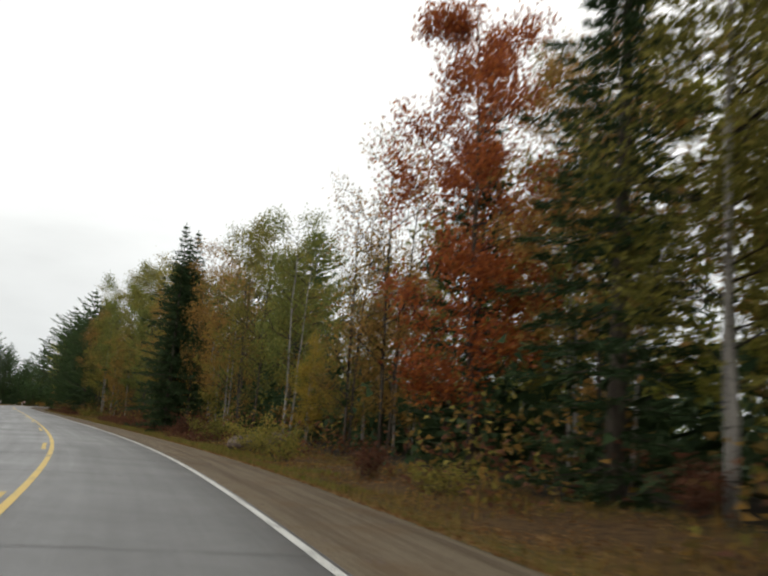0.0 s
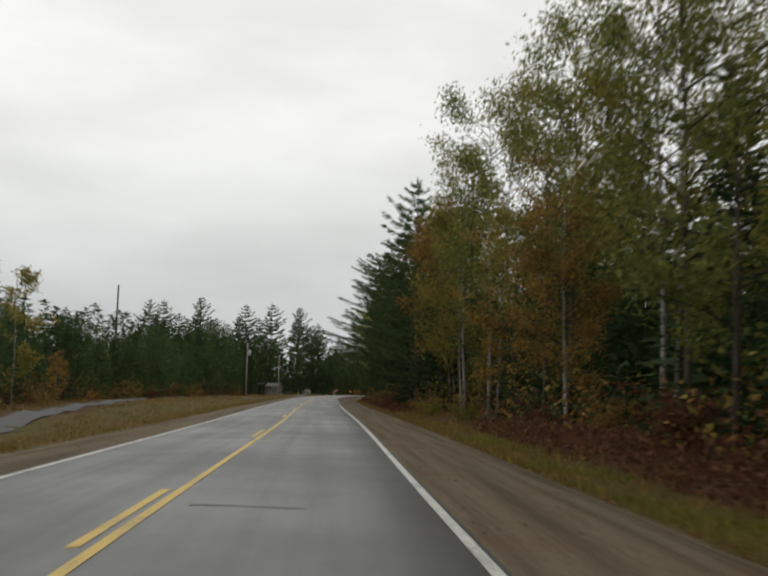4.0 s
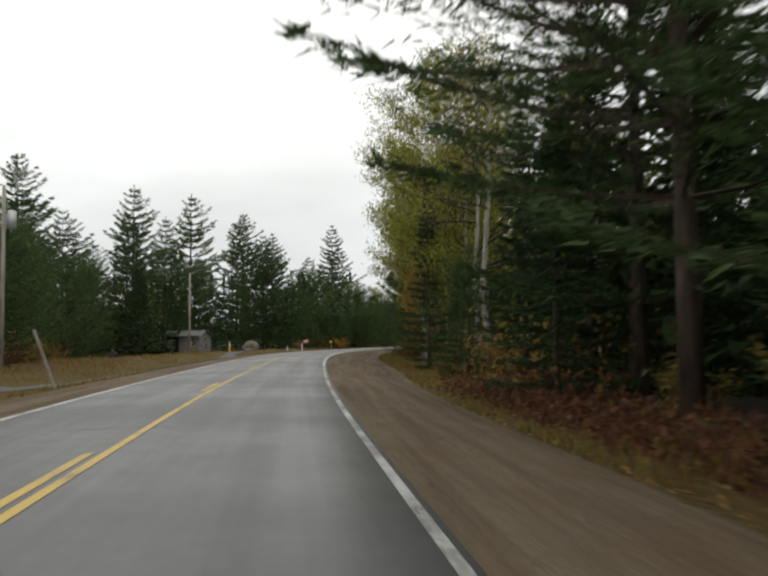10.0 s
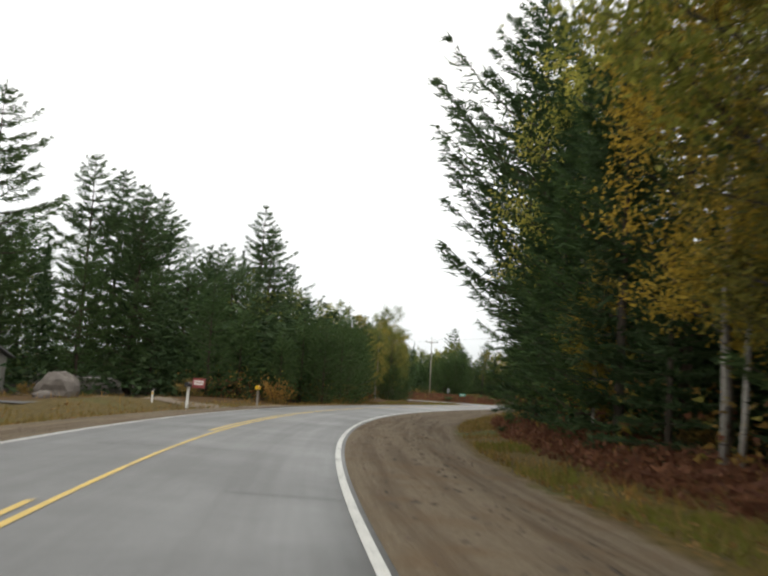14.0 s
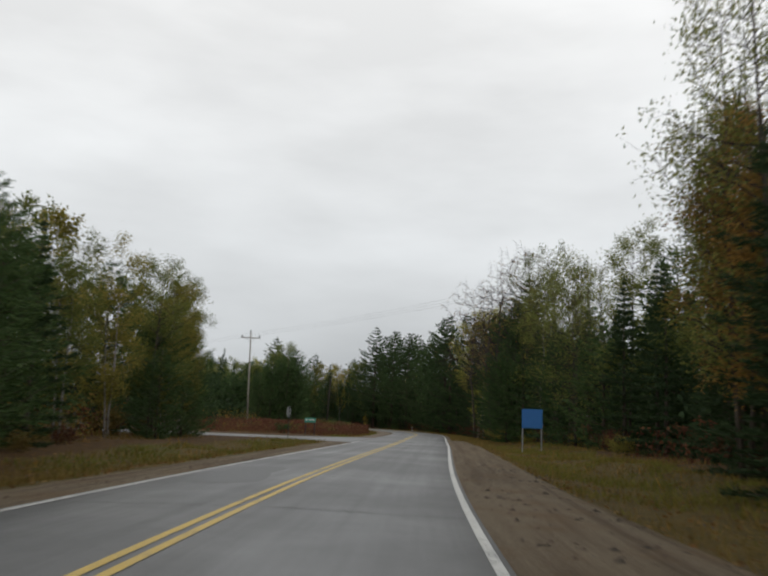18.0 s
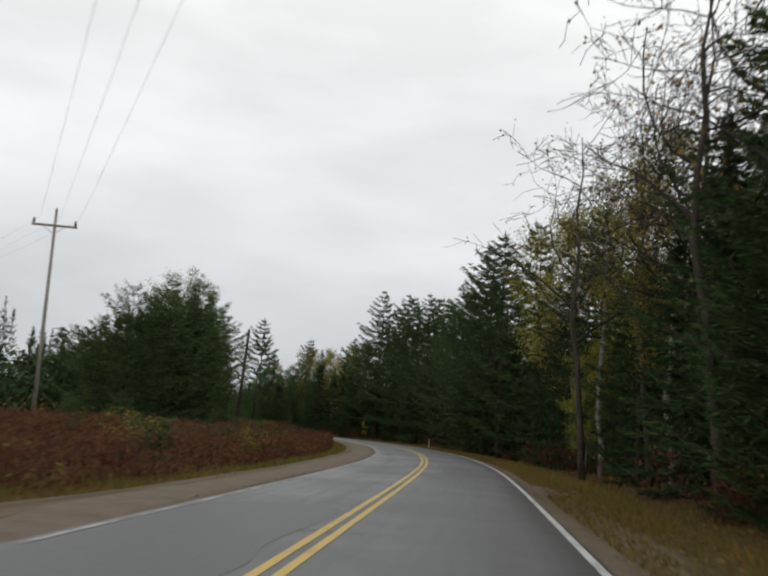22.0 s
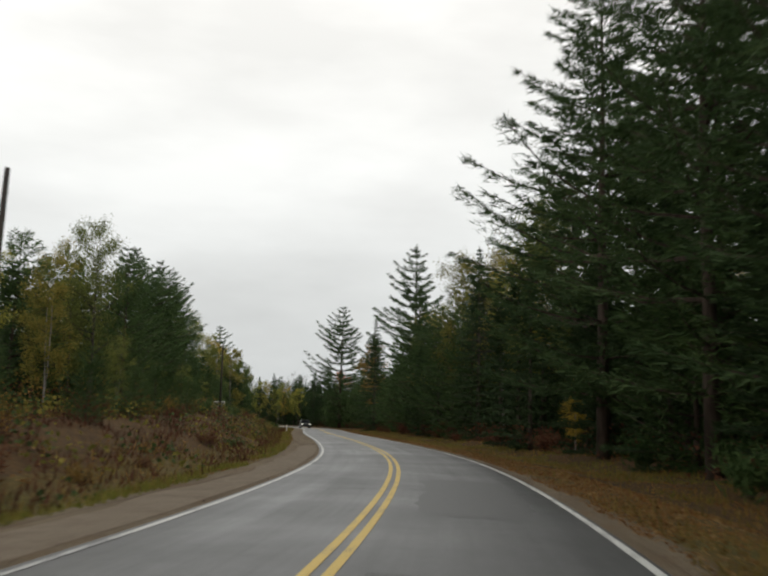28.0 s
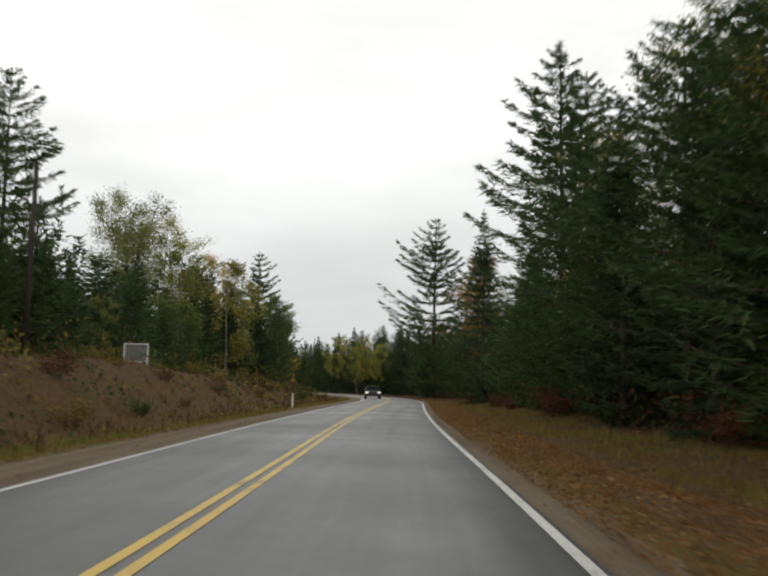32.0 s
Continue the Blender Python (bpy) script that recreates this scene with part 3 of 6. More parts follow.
line("solid_yellow_line", -140, 185, 0.0, 0.11, M_YELLOW, "solid yellow centre line, slightly worn")
line("solid_yellow_line", 185, 238, 0.0, 0.085, M_YELLOW, "solid yellow centre line, slightly worn")
line("solid_yellow_line", 238, 870, 0.0, 0.105, M_YELLOW, "solid yellow centre line, slightly worn")
line("second_yellow_line", 238, 870, -0.21, 0.105, M_YELLOW, "solid yellow line beside the first")
for i in range(-6, 14):
    a = 38.8 + 15.24 * i
    if a < 232:
        line("yellow_dash", a, a + 3.81, -0.195, 0.11 if a < 180 else 0.085, M_YELLOW, "")
line("edge_line_right", -140, 128, LINE_R, 0.11, M_WHITE, "white edge line")
line("edge_line_right", 128, 196, LINE_R, 0.10, M_WHITE_WORN, "white edge line, worn away in places")
line("edge_line_right", 196, 870, LINE_R, 0.11, M_WHITE, "white edge line")
line("edge_line_left", -140, 336.6, LINE_L, 0.11, M_WHITE, "white edge line")
line("edge_line_left", 352, 446, LINE_L, 0.09, M_WHITE_WORN, "white edge line, worn away in places")
line("edge_line_left", 446, 870, LINE_L, 0.10, M_WHITE, "white edge line")
# side road on the left and the paved trail
TRAIL = np.array([(-60, -11.0), (30, -7.2), (52, -6.0), (71, -6.4), (87, -8.1), (105, -11.1), (125, -13.6), (142, -15.5), (158, -15.3), (172, -11.5), (182, -6.6), (192, -5.6), (208, -5.2), (222, -5.4), (232, -7.1), (240, -8.8), (252, -10.5)])
st = np.arange(-60, 252, 2.0)
ct = np.interp(st, TRAIL[:, 0], TRAIL[:, 1])
ct = np.convolve(np.pad(ct, 3, mode="edge"), np.ones(7) / 7, "valid")


def ribbon(name, s_values, lat_values, half, lift, material, label, category):
    v = []
    for s, c in zip(s_values, lat_values):
        for o in (-half, -half * 0.5, 0, half * 0.5, half):
            x, y = place(s, c + o)
            v.append((float(x), float(y), float(ground_z(s, c + o)) + lift))
    n = len(s_values)
    f = [t for i in range(n - 1) for j in range(4) for t in ((i * 5 + j, i * 5 + j + 1, i * 5 + j + 6), (i * 5 + j, i * 5 + j + 6, i * 5 + j + 5))]
    return tagged(new(name, Soup().add(v, f).mesh(name, material, True)), label, category, kind="structure")


ribbon("trail", st, ct, 0.52, 0.04, M_TRAIL, "narrow grey paved trail beside the road", "path")
v, f = [], []
for i, lat in enumerate(np.concatenate([[-2.84, -3.3], np.linspace(-4.0, -75, 28)])):
    w = 4.2 + 4.5 * float(smooth(-8, -3, np.array(lat)))
    for o in (-1, -0.5, 0, 0.5, 1):
        s = 341.5 + o * w + max(0, -lat - 10) * 0.02
        x, y = place(s, lat)
        v.append((float(x), float(y), -0.052 if i == 0 else -0.065))
f = [t for i in range(29) for j in range(4) for t in ((i * 5 + j, i * 5 + j + 5, i * 5 + j + 6), (i * 5 + j, i * 5 + j + 6, i * 5 + j + 1))]
tagged(new("side_road", Soup().add(v, f).mesh("side_road", M_ASPHALT, True)), "paved side road that joins at a junction", "road", kind="structure")
# pale gravel shoulder on the inside of the left bend
ss = np.arange(350, 486, 0.8)
rag = np.random.default_rng(31)
wide = np.interp(ss, [350, 356, 380, 430, 470, 486], [0.5, 1.6, 1.85, 1.75, 1.4, 1.0]) + np.convolve(rag.normal(0, 0.22, len(ss)), np.ones(4) / 4, "same")
v = []
for s, w in zip(ss, wide):
    for u in (0.0, 0.25, 0.5, 0.75, 1.0):
        lat = EDGE_L + 0.02 - u * w
        x, y = place(s, lat)
        v.append((float(x), float(y), max(float(ground_z(s, lat)), -0.3) + (0.022 if 0 < u < 1 else -0.03 if u else 0.0)))
f = [t for i in range(len(ss) - 1) for j in range(4) for t in ((i * 5 + j, i * 5 + j + 6, i * 5 + j + 1), (i * 5 + j, i * 5 + j + 5, i * 5 + j + 6))]
tagged(new("gravel_shoulder", Soup().add(v, f).mesh("gravel_shoulder", M_DIRT, True)), "pale gravel shoulder beside the bend", "road", kind="structure")
# gravel driveway towards the hut
v = []
dl = np.concatenate([[-2.93, -3.4], np.linspace(-4.2, -24, 20)])
for lat in dl:
    w = 2.0 + 2.2 * float(smooth(-7, -3, np.array(lat)))
    for o in (-1, -0.5, 0, 0.5, 1):
        s = 262.5 + o * w + max(0.0, -lat - 6) * 0.30
        x, y = place(s, lat)
        v.append((float(x), float(y), float(ground_z(s, lat)) + 0.035))
f = [t for i in range(len(dl) - 1) for j in range(4) for t in ((i * 5 + j, i * 5 + j + 5, i * 5 + j + 6), (i * 5 + j, i * 5 + j + 6, i * 5 + j + 1))]
tagged(new("driveway", Soup().add(v, f).mesh("driveway", M_DIRT, True)), "pale gravel driveway leading off to a hut", "driveway", kind="structure")
# cracks and joints across the asphalt
cr = np.random.default_rng(3)
soup = Soup()
joints = []
for s in np.arange(-30, 640, 7.3):
    s = s + cr.uniform(-2.5, 2.5)
    joints.append((s, *sorted(cr.choice([EDGE_L + 0.2, -1.4, 0.3, 1.5, EDGE_R - 0.2], 2, replace=False)), cr.uniform(0.012, 0.035)))
joints += [(495.3, EDGE_L + 0.4, EDGE_R - 0.05, 0.06), (386.0, -2.5, -1.1, 0.045), (475.8, -2.2, 2.5, 0.04)]
for s, a, b, gape in joints:
    n = int((b - a) / 0.25) + 2
    lat = np.linspace(a, b, n)
    ss = s + np.cumsum(cr.normal(0, 0.03, n))
    wd = gape * cr.uniform(0.5, 1.3, n)
    x0, y0 = place(ss - wd, lat)
    x1, y1 = place(ss + wd, lat)
    z = road_z(ss, lat) + 0.003
    v = np.concatenate([np.stack([x0, y0, z], 1), np.stack([x1, y1, z], 1)])
    i = np.arange(n - 1)
    soup.add(v, np.concatenate([np.stack([i, i + 1, i + n + 1], 1), np.stack([i, i + n + 1, i + n], 1)]))
crk = new("cracks", soup.mesh("cracks", M_CRACK))
crk.parent = road
tagged(crk, "dark sealed cracks across the asphalt", kind="stuff")

# darker patches where the asphalt was mended
for s, a, b, ln in ((112, 0.5, 2.7, 9.0), (268, 1.0, 2.7, 6.0), (296, -2.4, -0.8, 6.0), (349, -2.6, -0.5, 9.0), (372, 0.6, 2.6, 7.0), (398, -2.5, -0.9, 6.0), (449, 0.5, 2.4, 8.0), (524, 0.6, 2.7, 7.0)):
    n = 28
    u = np.linspace(s, s + ln, n)
    e0, e1 = a + np.cumsum(cr.normal(0, 0.035, n)), b + np.cumsum(cr.normal(0, 0.035, n))
    e0, e1 = np.maximum(e0, EDGE_L + 0.3), np.minimum(e1, EDGE_R - 0.3)
    pinch = np.minimum(1, 6 * np.minimum(np.linspace(0, 1, n), 1 - np.linspace(0, 1, n)) + 0.5)
    mid, half = (e0 + e1) / 2, (e1 - e0) / 2 * pinch
    lat = np.stack([mid - half, mid, mid + half], 1)
    ss = np.repeat(u[:, None], 3, 1) + cr.normal(0, 0.05, (n, 3))
    x, y = place(ss, lat)
    z = road_z(ss, lat) + 0.004
    i = (np.arange(n - 1)[:, None] * 3 + np.arange(2)[None]).ravel()
    pt = new("asphalt_patch", Soup().add(np.stack([x, y, z], 2), np.concatenate([np.stack([i, i + 1, i + 4], 1), np.stack([i, i + 4, i + 3], 1)])).mesh("asphalt_patch", M_PATCH))
    pt.parent = road
    tagged(pt, "darker mended patch of asphalt")

# ---- trees ----
def trunk_line(rng, h, bend=0.02, n=9, lean=(0.0, 0.0)):
    t = np.linspace(0, 1, n)
    w = np.cumsum(rng.normal(0, bend * h / n, (n, 2)), axis=0)
    w -= w[0]
    return np.stack([w[:, 0] + lean[0] * h * t, w[:, 1] + lean[1] * h * t, t * h], 1)


def frond(p, w, ln, rng, n, blade, fat, lift=0.25, side_len=0.42, m=3):
    """Needle sprays set on both sides along a limb with the points p."""
    t = np.linspace(0, 1, len(p))
    across = np.array([-w[1], w[0], 0.0])
    u = np.repeat(np.linspace(0.2, 1.0, n) ** 0.85 + rng.normal(0, 0.03, n), 2)
    sg = np.tile([-1.0, 1.0], n)
    c = np.stack([np.interp(u, t, p[:, j]) for j in range(3)], 1)
    tw = (side_len * ln * np.maximum(1.02 - u, 0.03) ** 0.8 + 0.22 * blade) * rng.uniform(0.55, 1.25, len(u))
    d = w * (0.75 + 0.5 * u)[:, None] + across * (sg * rng.uniform(0.5, 1.1, len(u)))[:, None] + np.stack([0 * u, 0 * u, lift * rng.uniform(-0.3, 1.2, len(u))], 1)
    d /= np.linalg.norm(d, axis=1)[:, None]
    k_ = np.tile(np.linspace(0.0, 0.9, m), len(u))
    c, d, tw = np.repeat(c, m, 0), np.repeat(d, m, 0), np.repeat(tw, m)
    base = c + d * (k_ * tw)[:, None] + rng.normal(0, 0.05, c.shape)
    dd = d + rng.normal(0, 0.34, d.shape) + [0, 0, 0.10]
    dd /= np.linalg.norm(dd, axis=1)[:, None]
    return blades(base - dd * blade * 0.15, dd, blade * rng.uniform(0.65, 1.3, len(base)), blade * fat, rng)


def conifer(name, rng, h, mat, bark, clear, reach, gap, per, droop, up, n, blade, top, label, taper=1.0, uneven=0.25, fat=0.26, gaps=0.0, one_side=0.0, dead=0.0, m=3, lift=0.25, inner=8):
    """A conifer: whorls of limbs, each set with sprays of needles."""
    tree = thing(name, label, "tree", "trees along the road")
    line_pts = trunk_line(rng, h, 0.012)
    rad = np.maximum(0.012, 0.0125 * h * (1 - np.linspace(0, 1, 9)) ** 0.9)
    part("trunk", Soup().add(*tube(line_pts, rad, 8)), bark, tree, smooth=True)
    limbs, crown = Soup(), Soup()
    z = h * clear
    while z < h * 0.985:
        f = (z - h * clear) / (h * (1 - clear))
        prof = ((1 - f) ** taper) * (0.55 + 0.45 * min(1.0, f / 0.15)) + top * (1 - f)
        base = np.array([np.interp(z, line_pts[:, 2], line_pts[:, i]) for i in (0, 1)] + [z])
        a0 = rng.uniform(0, 6.28)
        big = rng.uniform(0.78, 1.2) if uneven < 0.35 else rng.uniform(0.6, 1.2)
        for i in range(per):
            if rng.random() < gaps:
                continue
            a = a0 + i * 6.283 / per + rng.normal(0, 0.25)
            ln = max(0.2 - 0.14 * f, reach * prof * big * (1 + min(0.4, rng.normal(0, uneven))) * (1 + one_side * math.cos(a)))
            w = np.array([math.cos(a), math.sin(a), 0.0])
            t = np.linspace(0, 1, 4)
            rise = ln * (-droop * (1 - f) * t + up * t ** 2.2) + 0.25 * ln * f * t
            p = base + w * (t * ln)[:, None] + np.stack([0 * t, 0 * t, rise + rng.normal(0, 0.02 * ln, 4) * t], 1)
            if ln > 1.6 or i % 3 == 0:
                limbs.add(*tube(p if ln > 2 else p[::3], np.maximum(0.006, 0.013 * ln * (1 - np.linspace(0, 1, len(p if ln > 2 else p[::3])) * 0.85)), 3))
            if rng.random() < dead * (1 - f):
                continue
            k_ = max(2, int(round(n * (0.3 + 0.7 * min(1.2, ln / reach)))))
            crown.add(*frond(p, w, ln, rng, k_, blade * (1 - 0.55 * max(0.0, f - 0.7) / 0.3), fat, lift, m=m))
            if f < 0.8 and inner:
                u = rng.uniform(0.05, 0.6, inner)
                c = np.stack([np.interp(u, t, p[:, j]) for j in range(3)], 1) + rng.normal(0, 0.10, (inner, 3))
                d = w + rng.normal(0, 0.7, (inner, 3))
                d /= np.linalg.norm(d, axis=1)[:, None]
                crown.add(*blades(c, d, rng.uniform(0.35, 0.6, inner), 0.10, rng))
        z += gap * (1.15 - 0.55 * f) * rng.uniform(0.75, 1.25)
    tip = np.repeat(line_pts[-1:] - [0, 0, 0.35], 14, 0) + np.stack([np.zeros(14), np.zeros(14), rng.uniform(-0.3, 0.25, 14)], 1)
    d = rng.normal(0, 0.45, (14, 3)) + [0, 0, 1.0]
    d /= np.linalg.norm(d, axis=1)[:, None]
    crown.add(*blades(tip, d, blade * 0.6, blade * fat * 0.6, rng))
    tagged(part("branchwork", limbs, bark, tree), kind="stuff")
    tagged(part("crown", crown, mat, tree), kind="stuff")
    return tree, h


def broadleaf(name, rng, h, mat, bark, stems, spread, count, size, clear, label, lean=0.06, thin=0.0068, twigs=3, limbs_n=17):
    """A birch, aspen or maple: one or more stems, rising limbs and twigs, and loose clouds of leaves."""
    tree = thing(name, label, "tree", "trees along the road")
    limbs, crown = Soup(), Soup()
    ends = []
    for k in range(stems):
        a = rng.uniform(0, 6.28)
        hh = h * (1.0 if k == 0 else rng.uniform(0.75, 0.97))
        ln = trunk_line(rng, hh, 0.035, 9, (math.cos(a) * lean * (k > 0 or stems == 1), math.sin(a) * lean * (k > 0 or stems == 1)))
        ln[:, :2] += 0.3 * k * np.array([math.cos(a), math.sin(a)])
        part("trunk", Soup().add(*tube(ln, np.maximum(0.01, thin * hh * (1 - 0.93 * np.linspace(0, 1, 9))), 7)), bark, tree, smooth=True)
        for i in range(limbs_n):
            f = clear + (0.97 - clear) * (i + rng.uniform(0, 1)) / limbs_n
            b = np.array([np.interp(f * hh, ln[:, 2], ln[:, j]) for j in (0, 1, 2)])
            aa = rng.uniform(0, 6.28)
            q_ = (f - clear) / (1 - clear)
            L = spread * hh * (0.55 + 0.9 * q_ - 1.15 * q_ * q_) * rng.uniform(0.7, 1.3) + 0.3
            t = np.linspace(0, 1, 4)
            rise = rng.uniform(0.35, 0.95)
            p = b + np.stack([np.cos(aa + 0.4 * t) * t * L, np.sin(aa + 0.4 * t) * t * L, rise * L * t ** 1.1], 1)
            p[1:] += rng.normal(0, 0.04 * L, (3, 3))
            limbs.add(*tube(p, np.maximum(0.006, 0.014 * L * (1 - 0.85 * t)), 3))
            for _ in range(twigs):
                u = rng.uniform(0.3, 1)
                q = np.array([np.interp(u, t, p[:, j]) for j in range(3)])
                d = rng.normal(0, 0.6, 3) + [0.6 * math.cos(aa), 0.6 * math.sin(aa), 0.5]
                d *= L * rng.uniform(0.3, 0.55) / np.linalg.norm(d)
                limbs.add(*tube(np.array([q, q + d]), [0.010, 0.003], 3))
                ends += [q + d * 0.9, q + d * 0.5]
            ends += [np.array([np.interp(u, t, p[:, j]) for j in range(3)]) for u in (0.55, 0.8, 1.0)]
        ends.append(ln[-1])
    tagged(part("branchwork", limbs, M_TWIG, tree), kind="stuff")
    if count:
        ends = np.array(ends)
        c = ends[rng.integers(0, len(ends), count)] + rng.normal(0, 0.011 * h + 0.10, (count, 3))
        d = rng.normal(0, 1, (count, 3))
        d /= np.linalg.norm(d, axis=1)[:, None]
        crown.add(*blades(c, d, size * rng.uniform(0.6, 1.4, count), size * 0.68, rng))
        tagged(part("crown", crown, mat, tree), kind="stuff")
    return tree, h


def bush(name, rng, h, mat, label, count, size, wide=0.8, stem=M_TWIG, needle=False):
    """A shrub: a spray of thin stems and the leaves on them."""
    b = thing(name, label, "shrub", "roadside brush")
    stems, crown, ends = Soup(), Soup(), []
    for i in range(11):
        a, r = rng.uniform(0, 6.28), rng.uniform(0.1, wide)
        hh = h * rng.uniform(0.55, 1.0)
        t = np.linspace(0, 1, 4)
        p = np.stack([np.cos(a) * (0.12 + r * t ** 1.3) * h, np.sin(a) * (0.12 + r * t ** 1.3) * h, hh * t], 1) + rng.normal(0, 0.02, (4, 3))
        stems.add(*tube(p, 0.012 * (1 - 0.8 * t), 3))
        ends += [p[1] * 0.6 + p[2] * 0.4, p[2], p[3], p[2] * 0.5 + p[3] * 0.5]
    tagged(part("branchwork", stems, stem, b), kind="stuff")
    ends = np.array(ends)
    c = ends[rng.integers(0, len(ends), count)] + rng.normal(0, 0.11 * h, (count, 3))
    c[:, 2] = np.maximum(c[:, 2], 0.05)
    if needle:
        d = rng.normal(0, 0.7, (count, 3)) + [0, 0, 0.7]
        d /= np.linalg.norm(d, axis=1)[:, None]
        crown.add(*blades(c, d, size * rng.uniform(0.7, 1.3, count), size * 0.2, rng))
    else:
        d = rng.normal(0, 1, (count, 3))
        d /= np.linalg.norm(d, axis=1)[:, None]
        crown.add(*blades(c, d, size * rng.uniform(0.6, 1.3, count), size * 0.75, rng))
    tagged(part("foliage", crown, mat, b), kind="stuff")
    return b, h


PROTO = {}


def kind_of_tree(key, maker, *args, **kw):
    PROTO[key] = maker(*args, **kw)


R_ = np.random.default_rng
LBL_PINE = "tall white pine with sweeping dark green limbs"
LBL_SPRUCE = "dark narrow spruce with dense drooping limbs"
LBL_FIR = "dense pointed balsam fir at the wood's edge"
LBL_YOUNG = "bushy young pine with long soft needles"
for i, (h, rch, gp, cl) in enumerate([(20, 4.4, 0.95, 0.08), (21, 4.0, 1.05, 0.14), (19, 4.8, 0.95, 0.06)]):
    kind_of_tree("pine%d" % i, conifer, "white_pine", R_(10 + i), h, M_PINE, M_BARK_PINE, cl, rch, gp * 1.05, 7, 0.04, 0.30, 14, 0.45, 0.12, LBL_PINE, 0.66, 0.34, 0.22, 0.10, 0.15, m=5, lift=0.16, inner=8)
kind_of_tree("bigpine", conifer, "white_pine", R_(17), 20, M_PINE, M_BARK_PINE, 0.12, 5.4, 0.98, 7, 0.03, 0.24, 17, 0.38, 0.06, "large white pine whose limbs reach over the verge", 0.78, 0.22, 0.14, 0.05, 0.18, m=7, lift=0.12, inner=10)
kind_of_tree("overhang", conifer, "white_pine", R_(19), 19, M_PINE, M_BARK_PINE, 0.20, 5.7, 1.0, 6, 0.02, 0.16, 20, 0.38, 0.10, "large white pine with long limbs hanging over the road", 0.60, 0.14, 0.14, 0.0, 0.28, m=7, lift=0.12, inner=6)
kind_of_tree("sweep", conifer, "white_pine", R_(31), 17, M_PINE, M_BARK_PINE, 0.30, 3.9, 0.75, 6, 0.02, 0.50, 15, 0.42, 0.10, "white pine with half-bare limbs sweeping over the verge", 0.7, 0.2, 0.18, 0.06, 0.3, 0.05, m=6)
for i, (h, rch) in enumerate([(18, 2.6), (17, 2.9)]):
    kind_of_tree("spruce%d" % i, conifer, "spruce", R_(40 + i), h, M_SPRUCE, M_BARK, 0.02, rch, 0.58, 6, 0.40, 0.12, 12, 0.26, 0.05, LBL_SPRUCE, 0.95, 0.16, 0.21, m=5, lift=-0.15)
for pre, n_, bl, ft, mm in (("", 13, 0.25, 0.19, 5), ("rear_", 7, 0.42, 0.28, 3)):
    for i, (h, rch) in enumerate([(12, 2.5), (11, 2.4), (13, 2.2)]):
        kind_of_tree(pre + "fir%d" % i, conifer, "balsam_fir", R_(50 + i), h, M_SPRUCE, M_BARK, 0.02, rch, 0.56, 6, 0.12, 0.12, n_, bl, 0.04, LBL_FIR, 1.0, 0.22, ft, m=mm)
    for i, (h, rch) in enumerate([(9, 2.8), (8, 2.9), (10, 2.6)]):
        kind_of_tree(pre + "young%d" % i, conifer, "young_pine", R_(60 + i), h, M_YOUNG, M_BARK_PINE, 0.02, rch, 0.60, 6, 0.0, 0.34, n_ + 1, bl, 0.14, LBL_YOUNG, 0.55, 0.22, ft * 0.85, m=mm)
kind_of_tree("spire", conifer, "balsam_fir", R_(57), 14, M_SPRUCE, M_BARK, 0.02, 2.9, 0.48, 7, 0.25, 0.10, 8, 0.25, 0.0, "slender spire of a dark fir", 0.98, 0.2, 0.24, m=4)
BROAD = [("olive", M_OLIVE, "birch with pale trunk and olive autumn leaves"), ("green", M_GREEN, "aspen with pale trunk and late green leaves"), ("gold", M_GOLD, "birch with pale trunk and golden yellow leaves"), ("rust", M_RUST, "birch with pale trunk and rust brown leaves"), ("lime", M_LIME, "birch with pale trunk and yellow green leaves")]
for i, (key, mat, lab) in enumerate(BROAD):
    kind_of_tree(key + "0", broadleaf, "birch", R_(80 + i), 12, mat, M_BIRCH, 2, 0.21, 13000, 0.118, 0.20, lab, twigs=5, limbs_n=20)
    kind_of_tree(key + "1", broadleaf, "birch", R_(90 + i), 14, mat, M_BARK, 1, 0.23, 13000, 0.12, 0.24, lab.replace("pale", "grey"), twigs=6, limbs_n=28)
    kind_of_tree("rear_" + key + "0", broadleaf, "birch", R_(80 + i), 12, mat, M_BIRCH, 1, 0.21, 3200, 0.23, 0.10, lab, twigs=3, limbs_n=18)
    kind_of_tree("rear_" + key + "1", broadleaf, "birch", R_(90 + i), 14, mat, M_BARK, 1, 0.23, 3200, 0.23, 0.12, lab.replace("pale", "grey"), twigs=3, limbs_n=20)
kind_of_tree("sparse", broadleaf, "aspen", R_(99), 15, M_GREEN, M_BARK, 2, 0.17, 4200, 0.13, 0.15, "tall aspen with a thin scatter of leaves", twigs=9, limbs_n=26)
kind_of_tree("sparse_rust", broadleaf, "aspen", R_(98), 13, M_RUST, M_BARK, 2, 0.18, 3600, 0.13, 0.12, "slender aspen with thin rust brown leaves", twigs=8, limbs_n=24)
kind_of_tree("maple", broadleaf, "maple", R_(111), 15, M_RED, M_BARK, 1, 0.215, 22000, 0.15, 0.10, "maple aflame with red and orange leaves", thin=0.009, twigs=5, limbs_n=34)


